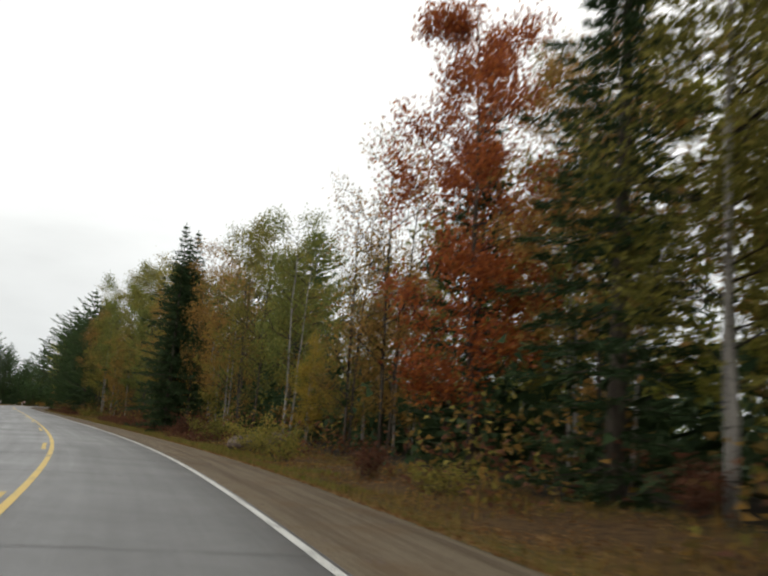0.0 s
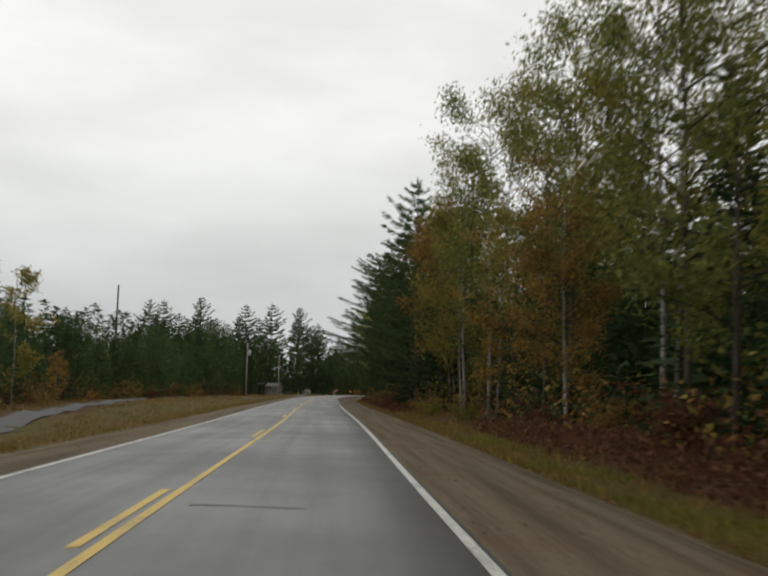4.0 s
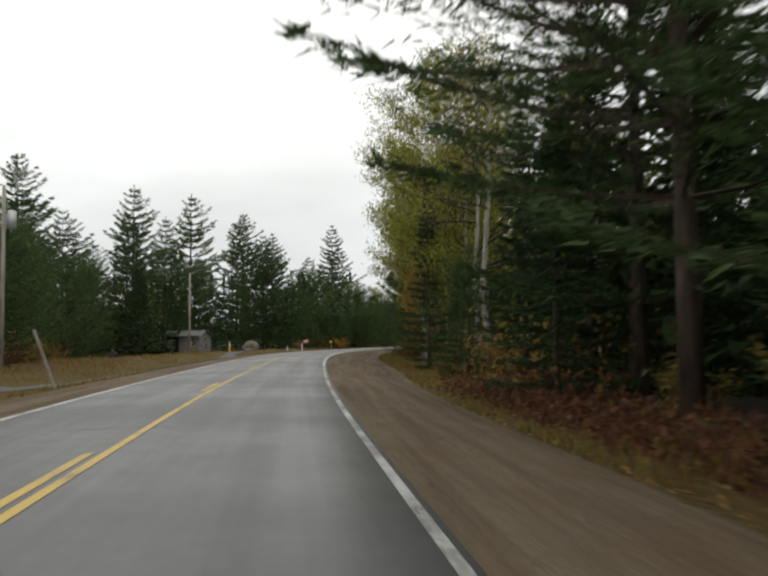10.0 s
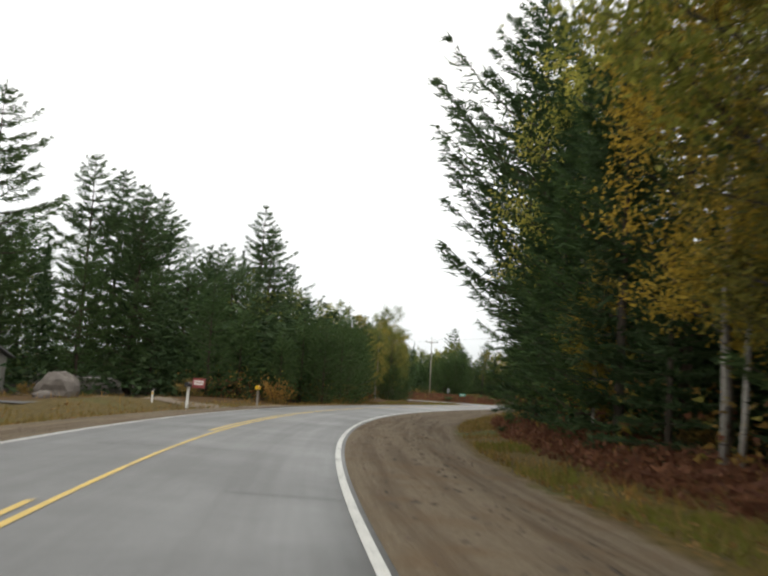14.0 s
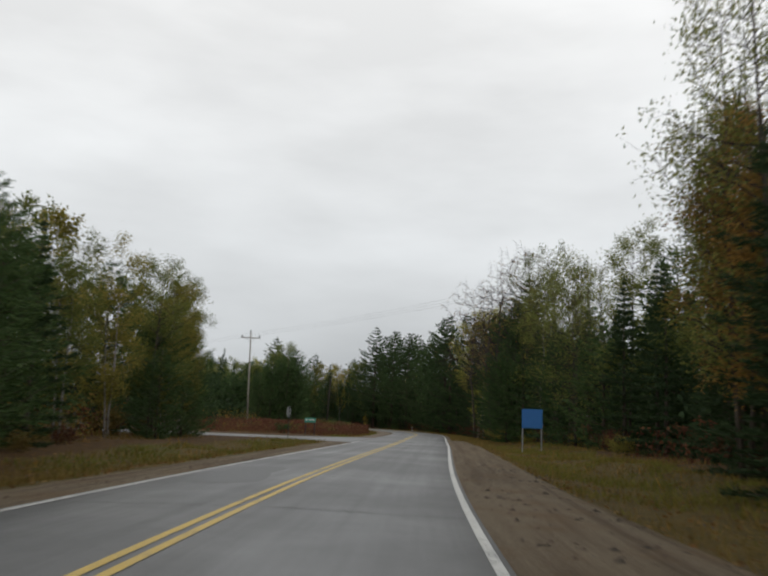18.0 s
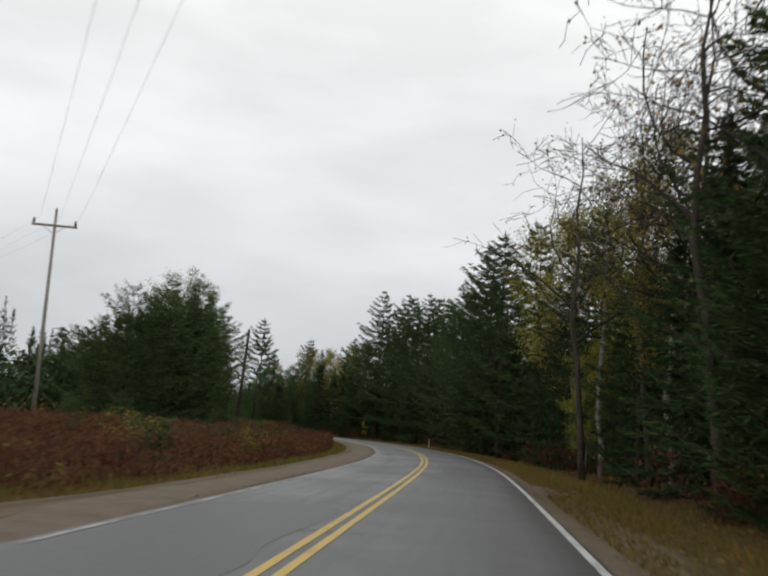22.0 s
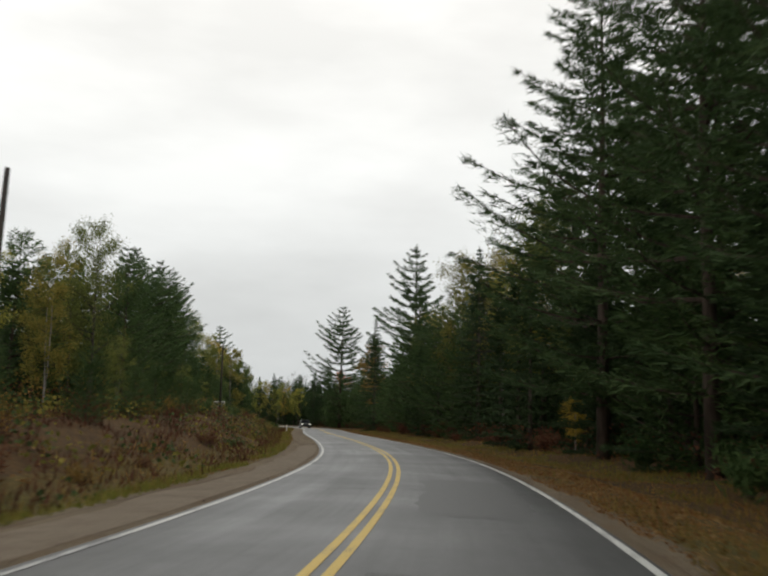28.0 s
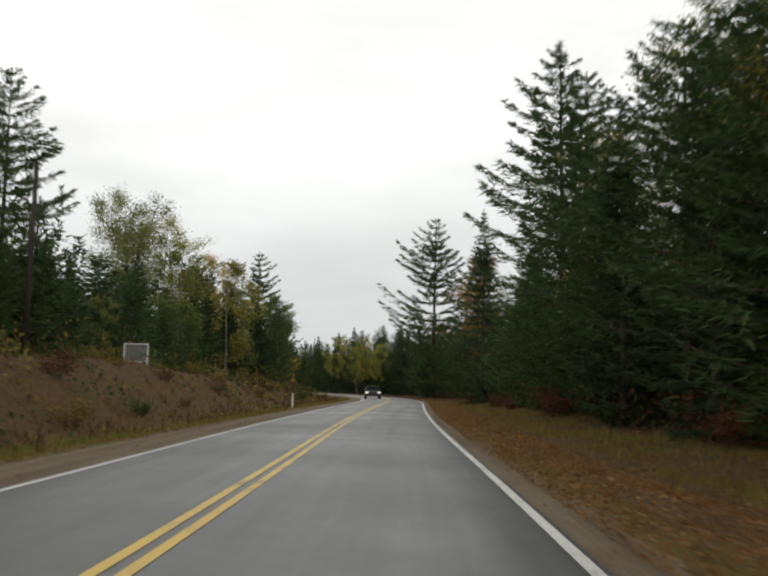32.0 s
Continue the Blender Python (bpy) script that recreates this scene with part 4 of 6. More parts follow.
def bare_tree(name, rng, h, bark, mat, count, label, fork=0.35, wide=0.34):
    """An old tree almost without leaves: a forked trunk, crooked limbs, branches and hanging fine twigs."""
    tree = thing(name, label, "tree", "trees along the road")
    limbs, twigs, ends = Soup(), Soup(), []

    def limb(p0, way, ln, rad, depth):
        n = 6 if depth < 2 else 4
        pts, d = [p0], np.array(way, float)
        for _ in range(n - 1):
            d = d + rng.normal(0, 0.20 + 0.05 * depth, 3) + [0, 0, 0.07 if depth < 2 else -0.04]
            d /= np.linalg.norm(d)
            pts.append(pts[-1] + d * ln / (n - 1))
        pts = np.array(pts)
        (limbs if depth < 2 else twigs).add(*tube(pts, np.maximum(0.010, rad * np.linspace(1, 0.3, n)), 6 if depth == 0 else 4 if depth == 1 else 3))
        if depth == 3:
            ends.extend(pts[1:])
            return
        for i in range((9, 7, 5)[depth]):
            u = (0.3, 0.25, 0.2)[depth] + (0.99 - 0.3) * rng.uniform(0, 1)
            q = np.array([np.interp(u, np.linspace(0, 1, n), pts[:, c]) for c in range(3)])
            side = rng.normal(0, 1, 3) + d * 0.6
            side[2] += 0.25
            side /= np.linalg.norm(side)
            limb(q, side, ln * rng.uniform(0.35, 0.6), rad * (1 - 0.65 * u) * 0.5, depth + 1)

    base = trunk_line(rng, h * 0.92, 0.085, 10)
    part("trunk", Soup().add(*tube(base, np.maximum(0.02, 0.010 * h * (1 - 0.9 * np.linspace(0, 1, 10))), 9)), bark, tree, smooth=True)
    for i in range(11):
        f = fork + (0.98 - fork) * (i + rng.uniform(0, 1)) / 11
        b = np.array([np.interp(f * h * 0.92, base[:, 2], base[:, c]) for c in range(3)])
        a = rng.uniform(0, 6.28)
        limb(b, (math.cos(a), math.sin(a), rng.uniform(0.1, 0.9)), wide * h * (1.1 - 0.6 * f) * rng.uniform(0.6, 1.1), 0.0045 * h * (1.2 - f), 1)
    tagged(part("limb_work", limbs, M_TWIG, tree), kind="stuff")
    tagged(part("twig_spray", twigs, M_TWIG, tree), kind="stuff")
    ends = np.array(ends)
    c = ends[rng.integers(0, len(ends), count)] + rng.normal(0, 0.12, (count, 3))
    tagged(part("crown", Soup().add(*leaves(c, 0.14 * rng.uniform(0.6, 1.3, count), rng)), mat, tree), kind="stuff")
    return tree, h


kind_of_tree("bare0", bare_tree, "bare_tree", R_(120), 15, M_BIRCH, M_OLIVE, 500, "almost leafless pale tree with fine grey twigs", 0.30, 0.30)
kind_of_tree("bare1", bare_tree, "bare_tree", R_(121), 16, M_BARK, M_RUST, 350, "almost leafless old tree with crooked dark limbs", 0.34, 0.42)
SHRUBS = [("brown", M_BRUSH, "red brown leafy brush"), ("rusty", M_RUST, "rust coloured low brush"), ("leafy", M_OLIVE, "olive green low brush"), ("straw", M_STRAW, "clump of dry yellow brush")]
for i, (key, mat, lab) in enumerate(SHRUBS):
    kind_of_tree("bush_" + key, bush, "shrub", R_(130 + i), 1.3, mat, lab, 1000, 0.095)
kind_of_tree("bush_pine", bush, "pine_seedling", R_(140), 1.4, M_YOUNG, "small bushy pine seedling", 520, 0.34, 0.6, M_BARK_PINE, True)
# the first of each kind stands deep in the wood
for i, key in enumerate(PROTO):
    tree, h = PROTO[key]
    lat = 25 + (i % 4) * 3
    tree.matrix_basis = spot(80 + i * 14, lat, i * 40)

PUT = np.random.default_rng(5)


def plant(key, s, lat, h=None, turn=None):
    tree, h0 = PROTO[key]
    sc = (h / h0) if h else PUT.uniform(0.85, 1.15)
    if turn is None:
        # the fuller side looks towards the road
        turn = heading(s) + (180 if lat > 0 else 0) + PUT.uniform(-35, 35)
    return copy_thing(tree, spot(s, lat, turn, sc, 0.08))


# trees that stand out, by kind, place along the road, distance from its line and height
STANDING = []
STANDING += [("olive1", 29, 13.5, 9), ("rust0", 33, 14, 8.5), ("olive0", 37, 13.5, 9), ("lime0", 25, 14.5, 9), ("fir1", 31, 16, 9), ("fir0", 21, 15.5, 10)]
STANDING += [
    ("maple", 22, 11, 13.6), ("spruce0", 14.6, 10.5, 17), ("olive1", 82, 10, 14), ("green0", 86, 11, 15), ("green1", 92, 10, 15), ("olive1", 97, 10.5, 14),
    ("rust0", 90, 9.4, 9), ("green0", 104, 9.6, 16), ("olive0", 110, 9.4, 15), ("rust1", 116, 9.6, 13), ("pine2", 120, 9.6, 15), ("pine1", 127, 8.6, 18),
    ("fir0", 137.6, 8.4, 12.8), ("fir1", 133, 9.2, 10), ("spruce0", 283, 9.3, 20), ("spruce1", 279, 10.8, 18), ("spruce1", 288, 9.9, 17), ("fir0", 285.5, 9, 9),
    ("spruce0", 272, 11.2, 16), ("spire", 505, 10.5, 16), ("pine1", 559, 13, 27.5), ("pine1", 520, 12.5, 16), ("young0", 515, 10.4, 12), ("young2", 508, 10.6, 12),
]
STANDING += [
    ("pine2", 524, 10.8, 13.5), ("young2", 531, 10.4, 12), ("pine0", 538, 10.6, 17), ("young2", 546, 10.6, 15), ("fir0", 519, 9.8, 11), ("fir2", 528, 9.8, 12),
    ("olive1", 541, 12.5, 14), ("spire", 577.9, 8.8, 18.7), ("pine2", 618, 9.5, 26), ("pine0", 592, 10, 17), ("rust1", 583, 10, 14), ("pine1", 540.7, 20, 21.6),
    ("pine0", 237.4, -29.9, 20.9), ("pine1", 257.9, -28.9, 22), ("pine1", 275.9, -32.2, 24.5), ("pine2", 249.2, -48, 22), ("spire", 180.1, -31, 10), ("young0", 402, -17.5, 10.8),
    ("young2", 404.5, -18.6, 10.4), ("young1", 400, -19.5, 9.8), ("young0", 399, -21, 7.6), ("green1", 488, -16, 11), ("young2", 494, -15.5, 10), ("pine2", 506, -18, 13),
]
STANDING += [
    ("pine0", 512, -18.5, 14), ("bare0", 500, -19, 11), ("green0", 571.5, -21.8, 16), ("green1", 566, -21, 13), ("gold1", 585, -18, 13), ("pine1", 628.2, -15.5, 21),
    ("young2", 598, -13, 11), ("young0", 606, -13, 10), ("rust0", 122, -16.5, 3.6), ("young0", 152, -22, 6), ("gold1", 640, -12, 12), ("green1", 650, -9, 11),
    ("gold0", 645, -8, 8), ("green0", 668, -6, 12), ("green1", 660, 8, 11), ("rust0", 30, 12, 7.5), ("olive0", 34, 11.5, 7), ("rust0", 49, 9.8, 10.5),
    ("sparse", 46, 9.8, 12), ("olive0", 70, 9.8, 13), ("olive0", 74, 10.5, 13), ("rust1", 66, 9.8, 11), ("gold0", 62, 10.2, 9), ("olive1", 43, 11.5, 10),
]
STANDING += [
    ("bigpine", 146, 9, 17), ("pine2", 153, 9, 16), ("fir2", 148, 8.8, 11), ("fir0", 142, 8.6, 11), ("young0", 157, 9.4, 9), ("overhang", 168.6, 8.7, 19),
    ("bigpine", 162, 8.4, 18), ("bigpine", 173, 9.6, 17), ("fir0", 176, 9.6, 11), ("olive1", 181, 11, 9), ("bare0", 178, 10.5, 10), ("fir0", 164, 9.4, 8),
    ("fir2", 159, 8.6, 9), ("fir0", 329, 12.6, 10), ("young0", 333, 12.2, 7.8), ("sparse", 335, 12.6, 11.7), ("fir2", 337, 12, 9.1), ("bare0", 339, 12.4, 12.6),
    ("young1", 341, 11.6, 8.7), ("green1", 344, 11.8, 13.1), ("fir1", 346, 11, 9.6), ("sparse", 349, 11.6, 14.4), ("bare0", 352, 10.8, 14.8), ("green1", 355, 10.4, 13.1),
]
STANDING += [
    ("fir0", 350, 10.2, 9.6), ("young0", 354, 9.4, 8.3), ("bare1", 370, 8.8, 17), ("fir2", 367, 8.2, 11), ("fir1", 372, 8.2, 10), ("pine1", 369, 11.5, 17),
    ("bare1", 383, 6.9, 17.5), ("bare0", 384.4, 8, 15), ("bare1", 378, 8.6, 16), ("olive1", 376, 9.6, 13), ("fir0", 379, 8.4, 10), ("lime0", 387, 7.6, 6.5),
    ("olive0", 386, 10.4, 13), ("green1", 390, 9.6, 14), ("fir2", 388.5, 8.4, 10), ("bare0", 395, 8.8, 15), ("fir0", 393, 8, 11), ("lime1", 405, 10.5, 17.5),
    ("fir1", 399, 8.2, 10), ("olive1", 398, 9.6, 15), ("pine0", 407, 8.8, 18), ("pine1", 413.5, 7.4, 19), ("pine0", 419, 7.5, 19), ("pine2", 426, 8.2, 18),
]
STANDING += [
    ("fir0", 404, 8.6, 12), ("fir2", 410, 7.8, 12), ("fir1", 416, 8.2, 12), ("fir0", 422, 7.8, 12), ("fir2", 428, 8.4, 12), ("young0", 432, 8.6, 10),
    ("pine1", 434, 9.2, 17), ("fir1", 438, 9, 12), ("pine0", 441, 9.6, 16), ("bigpine", 447, 10.2, 18), ("bigpine", 454, 9.6, 20), ("bigpine", 462, 9.2, 21),
    ("bigpine", 473, 9.2, 23), ("fir0", 457, 9.4, 11), ("fir1", 466, 9.4, 10), ("fir2", 451, 9.6, 11), ("pine1", 487, 12.5, 17), ("fir0", 474, 9.8, 11),
    ("gold0", 479, 9.8, 3.4), ("pine0", 482, 16, 22), ("bare0", 497, 10.6, 15), ("green1", 488, 10.5, 15), ("pine1", 492, 12, 17), ("fir0", 490, 9.8, 13),
]
STANDING += [
    ("fir2", 495, 9.8, 12), ("fir1", 486, 9.4, 11), ("pine2", 476, 12, 18), ("young1", 283, -6.4, 6.5), ("young2", 287, -6.2, 7.5),
    ("young0", 291, -6.8, 8), ("young1", 296, -8.2, 7), ("pine0", 290, -14.5, 15), ("bigpine", 296.6, -29.6, 20.4), ("pine2", 287, -26, 18.7), ("pine2", 305, -27, 16.5),
    ("pine0", 309.1, -43.6, 26.2), ("young0", 301, -9.6, 7), ("young2", 305, -10.6, 7.5), ("fir0", 309, -11.5, 8), ("young2", 406.5, -20.5, 9),
    ("young0", 414, -18.5, 11), ("green0", 421, -18.7, 12.5), ("young2", 424, -18.3, 10), ("green1", 428, -18.5, 11), ("young0", 434, -18.3, 10), ("green0", 440, -19.6, 10),
]
STANDING += [
    ("young1", 448, -19.4, 9), ("green1", 452, -19.5, 9.5), ("green0", 410, -18.6, 12), ("bare0", 186, 9, 14), ("bare0", 191, 9.6, 14.5), ("young1", 187, 8.4, 5),
    ("fir1", 190, 8.6, 5), ("fir2", 195, 7.9, 9), ("lime0", 194, 9.6, 14), ("lime1", 198, 9.4, 15.5), ("lime1", 202, 9, 15.5), ("olive0", 206, 8.8, 14.5),
    ("lime0", 204, 9.6, 13), ("rust0", 200, 8.4, 6), ("sparse", 300, 10, 13), ("fir1", 298.6, 9.8, 6.5), ("rust0", 301.5, 10.8, 9), ("sparse", 304, 11.5, 11),
    ("fir0", 298, 10.8, 8.5), ("fir1", 294, 10.6, 10), ("fir1", 307, 13.5, 8), ("olive0", 312, 14.5, 10), ("green1", 320, 15, 12), ("spire", 57.2, 7.9, 14.2),
]
STANDING += [
    ("spire", 57.9, 8.4, 13.4), ("fir2", 57, 8.7, 11), ("fir0", 58.5, 8.2, 9.5), ("fir0", 55.5, 8.9, 8), ("bigpine", 323, -30.8, 25), ("green0", 314, -12.6, 8),
    ("olive0", 319, -12.6, 8.6), ("green1", 323, -12.2, 9), ("olive0", 327, -12.6, 8.6), ("young1", 312, -14, 8), ("young0", 326, -13, 7), ("young1", 329, -12.3, 4.5),
    ("young0", 322, -11.4, 4.5), ("lime0", 211, 9.6, 13), ("young0", 214, 9.4, 9), ("fir2", 216, 10, 12), ("fir0", 220, 10, 11), ("young2", 218, 9.4, 9),
    ("pine1", 222, 12.5, 16), ("pine2", 209, 12.6, 15), ("olive1", 213, 11.6, 13), ("pine0", 239, 11.6, 16), ("young2", 242, 10.2, 11), ("fir2", 245, 10.2, 12.5),
]
STANDING += [
    ("sweep", 255.5, 10, 19.5), ("sweep", 258, 10.4, 17), ("bigpine", 262, 11.5, 15), ("fir0", 249, 10.2, 13), ("fir2", 238.5, 9.8, 12), ("gold0", 240.5, 9.6, 5),
    ("lime0", 247, 10.6, 15), ("fir2", 259, 11, 12), ("pine1", 251, 11.4, 18), ("young2", 253, 9.8, 10), ("bare1", 361.5, 8.2, 17), ("bare1", 365, 7.4, 16.5),
    ("bare1", 359, 9.6, 17), ("fir0", 360, 8.6, 10), ("fir0", 358.5, 10.2, 11), ("young0", 363, 8.4, 9), ("pine0", 363.5, 10.6, 12), ("fir2", 357, 9.2, 12),
    ("lime0", 459, -19.8, 11), ("green0", 463, -19.8, 11), ("lime1", 455, -19.9, 11.5), ("green1", 467, -19.6, 10), ("young2", 471, -19.6, 10), ("olive0", 331, -13.4, 8),
]
STANDING += [
    ("green0", 335, -14.2, 6.9), ("olive0", 333.5, -13.8, 6.8), ("young0", 334, -13.5, 4.6), ("young1", 335.2, -13.8, 5), ("green0", 334.6, -14.1, 7), ("olive1", 332, -14, 9),
    ("young2", 333, -15.5, 8), ("olive0", 335, -14.4, 8), ("olive1", 226.5, 10.4, 12), ("olive0", 229.5, 10, 12), ("gold1", 234, 10.7, 13), ("fir2", 224, 11.2, 12),
    ("pine0", 229, 13, 15), ("fir0", 227, 12.4, 10), ("young1", 221.5, 9.6, 9), ("rear_olive0", 12, 12.6, 10), ("rear_rust0", 18, 13.4, 10), ("rear_olive1", 22, 14, 9),
    ("lime0", 7, 11.5, 13), ("rear_rust1", 14, 15.5, 11), ("rear_young0", 276, -38, 15.4), ("rear_young2", 283, -36, 15.4), ("rear_young0", 290, -40, 15.4), ("rear_young2", 268, -44, 15.4),
]
STANDING += [
    ("rear_young0", 258, -44, 14.3), ("rear_young2", 248, -40, 14.3), ("rear_young1", 240, -40, 15.4), ("rear_young2", 232, -42, 14.3), ("rear_young0", 224, -34, 12.1), ("rear_young2", 216, -34, 12.1),
    ("young1", 466, -10.5, 2.6), ("young0", 474, -10.8, 2.4), ("young2", 481, -11.2, 3), ("young1", 487, -10.4, 2.2), ("young0", 493, -11.6, 2.6), ("green0", 477, -12.2, 3.4),
    ("young2", 461, -11.8, 2.8), ("green0", 501, -12.4, 3.2), ("young0", 371, -11.5, 1.9), ("young1", 379, -12.8, 2.2), ("young2", 386, -10.6, 1.8), ("young2", 280, -17, 12),
    ("pine2", 286, -18.5, 13), ("young0", 292, -19, 13), ("young2", 298, -19, 12), ("green1", 304, -18, 11), ("young0", 310, -19, 12), ("lime1", 317, -19, 11),
]
STANDING += [
    ("young2", 274, -34, 15.4), ("young0", 268, -36, 15.4), ("young2", 256, -33, 14.3), ("young0", 262, -40, 14.3), ("pine0", 243, -33, 18.7), ("pine2", 250, -33, 17.6),
    ("pine0", 264, -34, 19.8), ("young2", 277, -24, 12.1), ("pine1", 268, -31, 19.8), ("young0", 279, -19, 10), ("pine2", 281, -22, 16.5), ("pine0", 284, -29, 20.9),
    ("pine2", 229, -31, 16.5), ("young2", 226, -24, 11), ("pine1", 233, -36, 19.8), ("pine0", 218, -26, 14.3), ("pine2", 207, -22, 11), ("pine1", 212, -30, 14.3),
    ("fir0", 200, -20, 8), ("pine0", 196, -25, 9), ("young0", 411.5, -18.1, 9), ("young2", 416, -18.1, 9), ("young2", 231, -25, 12.1), ("young0", 238, -25, 11),
]
STANDING += [
    ("fir0", 255, -26, 12.1), ("young2", 247, -28, 12.1),
]
STANDING += [
    ("olive0", 11.5, 10.6, 14), ("olive1", 9, 12.5, 15), ("fir0", 24.5, 12.4, 13), ("sparse_rust", 31, 10.4, 10.5), ("sparse_rust", 29.4, 11.2, 12.5), ("gold0", 33.5, 9.6, 4.5),
    ("green0", 38, 10, 10.5), ("olive1", 43.5, 10, 11), ("rust0", 56, 10.3, 12), ("rust1", 18, 12.5, 11), ("olive0", 20.5, 13.4, 12), ("lime1", 229.5, 9.8, 17.5), ("gold0", 233, 10.2, 13),
    ("green1", 331, 13.2, 12.6), ("sparse", 338.5, 11.4, 12.4), ("sparse", 356, 12, 17), ("sparse", 362.5, 11, 18), ("olive1", 513.5, 11.6, 16), ("green1", 527, 11.5, 13.5),
    ("green1", 376, -27.5, 16.5), ("olive0", 372, -26.5, 12), ("young2", 377, -27, 12), ("green0", 380, -31, 15), ("young0", 371, -31, 15),
]
STANDING += [("fir0", 296.8, 9.4, 10), ("fir2", 299, 11.4, 8.5)]
STANDING += [
    ("bare1", 371, 9, 14), ("bare0", 374.5, 8.6, 15), ("young2", 356.5, 8.2, 9), ("pine0", 366, 10.8, 14), ("young2", 364, 9.2, 10), ("fir2", 371.5, 9.6, 12),
    ("pine2", 361, 9.4, 13), ("olive1", 384, 10.2, 14), ("pine1", 395, 10.4, 16), ("young2", 382, 9, 9.5),
]
STANDING += [
    ("lime1", 573, -20.6, 15), ("green1", 569, -23.4, 16.5), ("pine0", 470, 13.2, 22), ("pine2", 463, 13.8, 21), ("pine1", 456, 12.6, 20), ("pine0", 150, 12.6, 19),
    ("pine2", 143, 12.2, 18), ("pine1", 157, 12.8, 19), ("pine2", 521, -17.6, 14.6), ("young2", 528, -17.6, 14.6),
    ("pine0", 538, -18.2, 15), ("young0", 533, -19.6, 14), ("young1", 516, -18, 13), ("olive0", 303, 12.6, 9), ("young2", 306, 12.6, 8.5), ("fir1", 311, 13.4, 9), ("sparse", 303.5, 10.4, 13),
]
STANDING += [
    ("lime1", 495, 13.4, 15.5), ("gold1", 501, 13.2, 14), ("olive1", 508, 13.6, 15.5), ("lime0", 514, 13.4, 15), ("green1", 452, -17.6, 7.5), ("lime0", 474, -17.8, 8), ("olive0", 484, -17.5, 8.5),
    ("fir0", 405, -16.4, 11), ("young0", 408.5, -16.6, 11.5), ("fir2", 412.5, -16.8, 10.5), ("spire", 57.6, 8.8, 13.8), ("fir0", 418, -17.2, 12), ("young0", 424.5, -17, 11.5), ("young2", 430.5, -17.2, 10.5), ("young0", 374, -27, 13), ("olive1", 375.2, -28.4, 14), ("fir0", 377.5, -29, 14), ("young2", 371.5, -28, 11),
    ("lime1", 652, 9.6, 9), ("gold1", 661, 9.2, 9.5), ("lime0", 669, 9.8, 10.5), ("olive1", 677, 9.4, 11), ("lime1", 685, 9.6, 12),
    ("olive1", 306, 11.2, 10.5), ("green1", 309, 11.8, 10), ("rust1", 303.4, 11, 9), ("fir0", 307.4, 11.6, 8.5), ("fir2", 304.5, 11.4, 9),
]
for key, s, lat, h in STANDING:
    plant(key, s, lat, h)

# the rest of the wood: (from, to, kinds of the front row, kinds behind, usual height in front)
WOOD_R = [(-30, 24, ("sparse", "olive0", "bare0", "lime0", "rust0"), ("rust1", "fir0", "olive1"), 12), (24, 60, ("olive0", "rust0", "olive1", "green0"), ("rust1", "olive1", "fir0"), 7.5), (60, 122, ("olive1", "rust1", "green1", "olive0", "young0"), ("olive1", "green1", "fir0", "pine1"), 11),
          (122, 182, ("fir0", "fir1", "young0", "fir2"), ("pine1", "fir0", "pine1"), 10), (182, 236, ("olive0", "lime0", "fir1", "olive1"), ("olive1", "fir0", "lime1"), 10), (236, 264, ("fir0", "fir2", "young1"), ("pine1", "fir0"), 10), (264, 300, ("spruce1", "fir0", "spruce0"), ("fir0", "pine1"), 14),
          (300, 352, ("fir0", "young0", "olive1", "green1", "fir1"), ("olive1", "fir0", "pine1", "green1"), 10), (352, 400, ("fir1", "olive1", "bare1", "young0", "fir0"), ("fir0", "olive1", "pine1"), 10), (400, 480, ("fir0", "fir2", "young0", "fir1", "pine1"), ("pine1", "pine1", "fir0"), 11),
          (480, 640, ("young0", "young2", "fir0", "fir2"), ("pine1", "fir0", "pine1", "olive1"), 10), (640, 760, ("pine1", "fir0"), ("pine1", "fir0", "green1"), 12)]
WOOD_L = [(-30, 60, ("green0", "young0", "olive0"), ("green1", "fir0", "pine1"), 9), (60, 125, ("young0", "green0", "young2", "olive0"), ("pine1", "fir0", "green1"), 7), (125, 190, ("young2", "young1", "fir1", "young0"), ("pine1", "fir0", "young2"), 7), (190, 276, ("young0", "fir0", "young2"), ("pine1", "pine1", "fir0", "gold1"), 10), (276, 300, ("young0", "young2"), ("pine1", "fir0"), 6.5),
          (300, 336, ("green1", "olive0", "young0"), ("green1", "olive1", "fir0"), 10), (352, 392, ("young0", "green0"), ("pine1", "fir0"), 7), (405, 470, ("young1", "green0", "young2", "fir1"), ("green1", "pine1", "fir0"), 9), (470, 508, ("young2", "young0", "green1", "fir0"), ("pine1", "fir0", "green1"), 10), (508, 560, ("young2", "young0", "green0"), ("fir0", "green1"), 6),
          (560, 660, ("green0", "young2", "olive0", "fir0"), ("pine1", "green1", "fir0"), 10), (660, 760, ("fir0", "green1"), ("pine1", "fir0"), 11)]
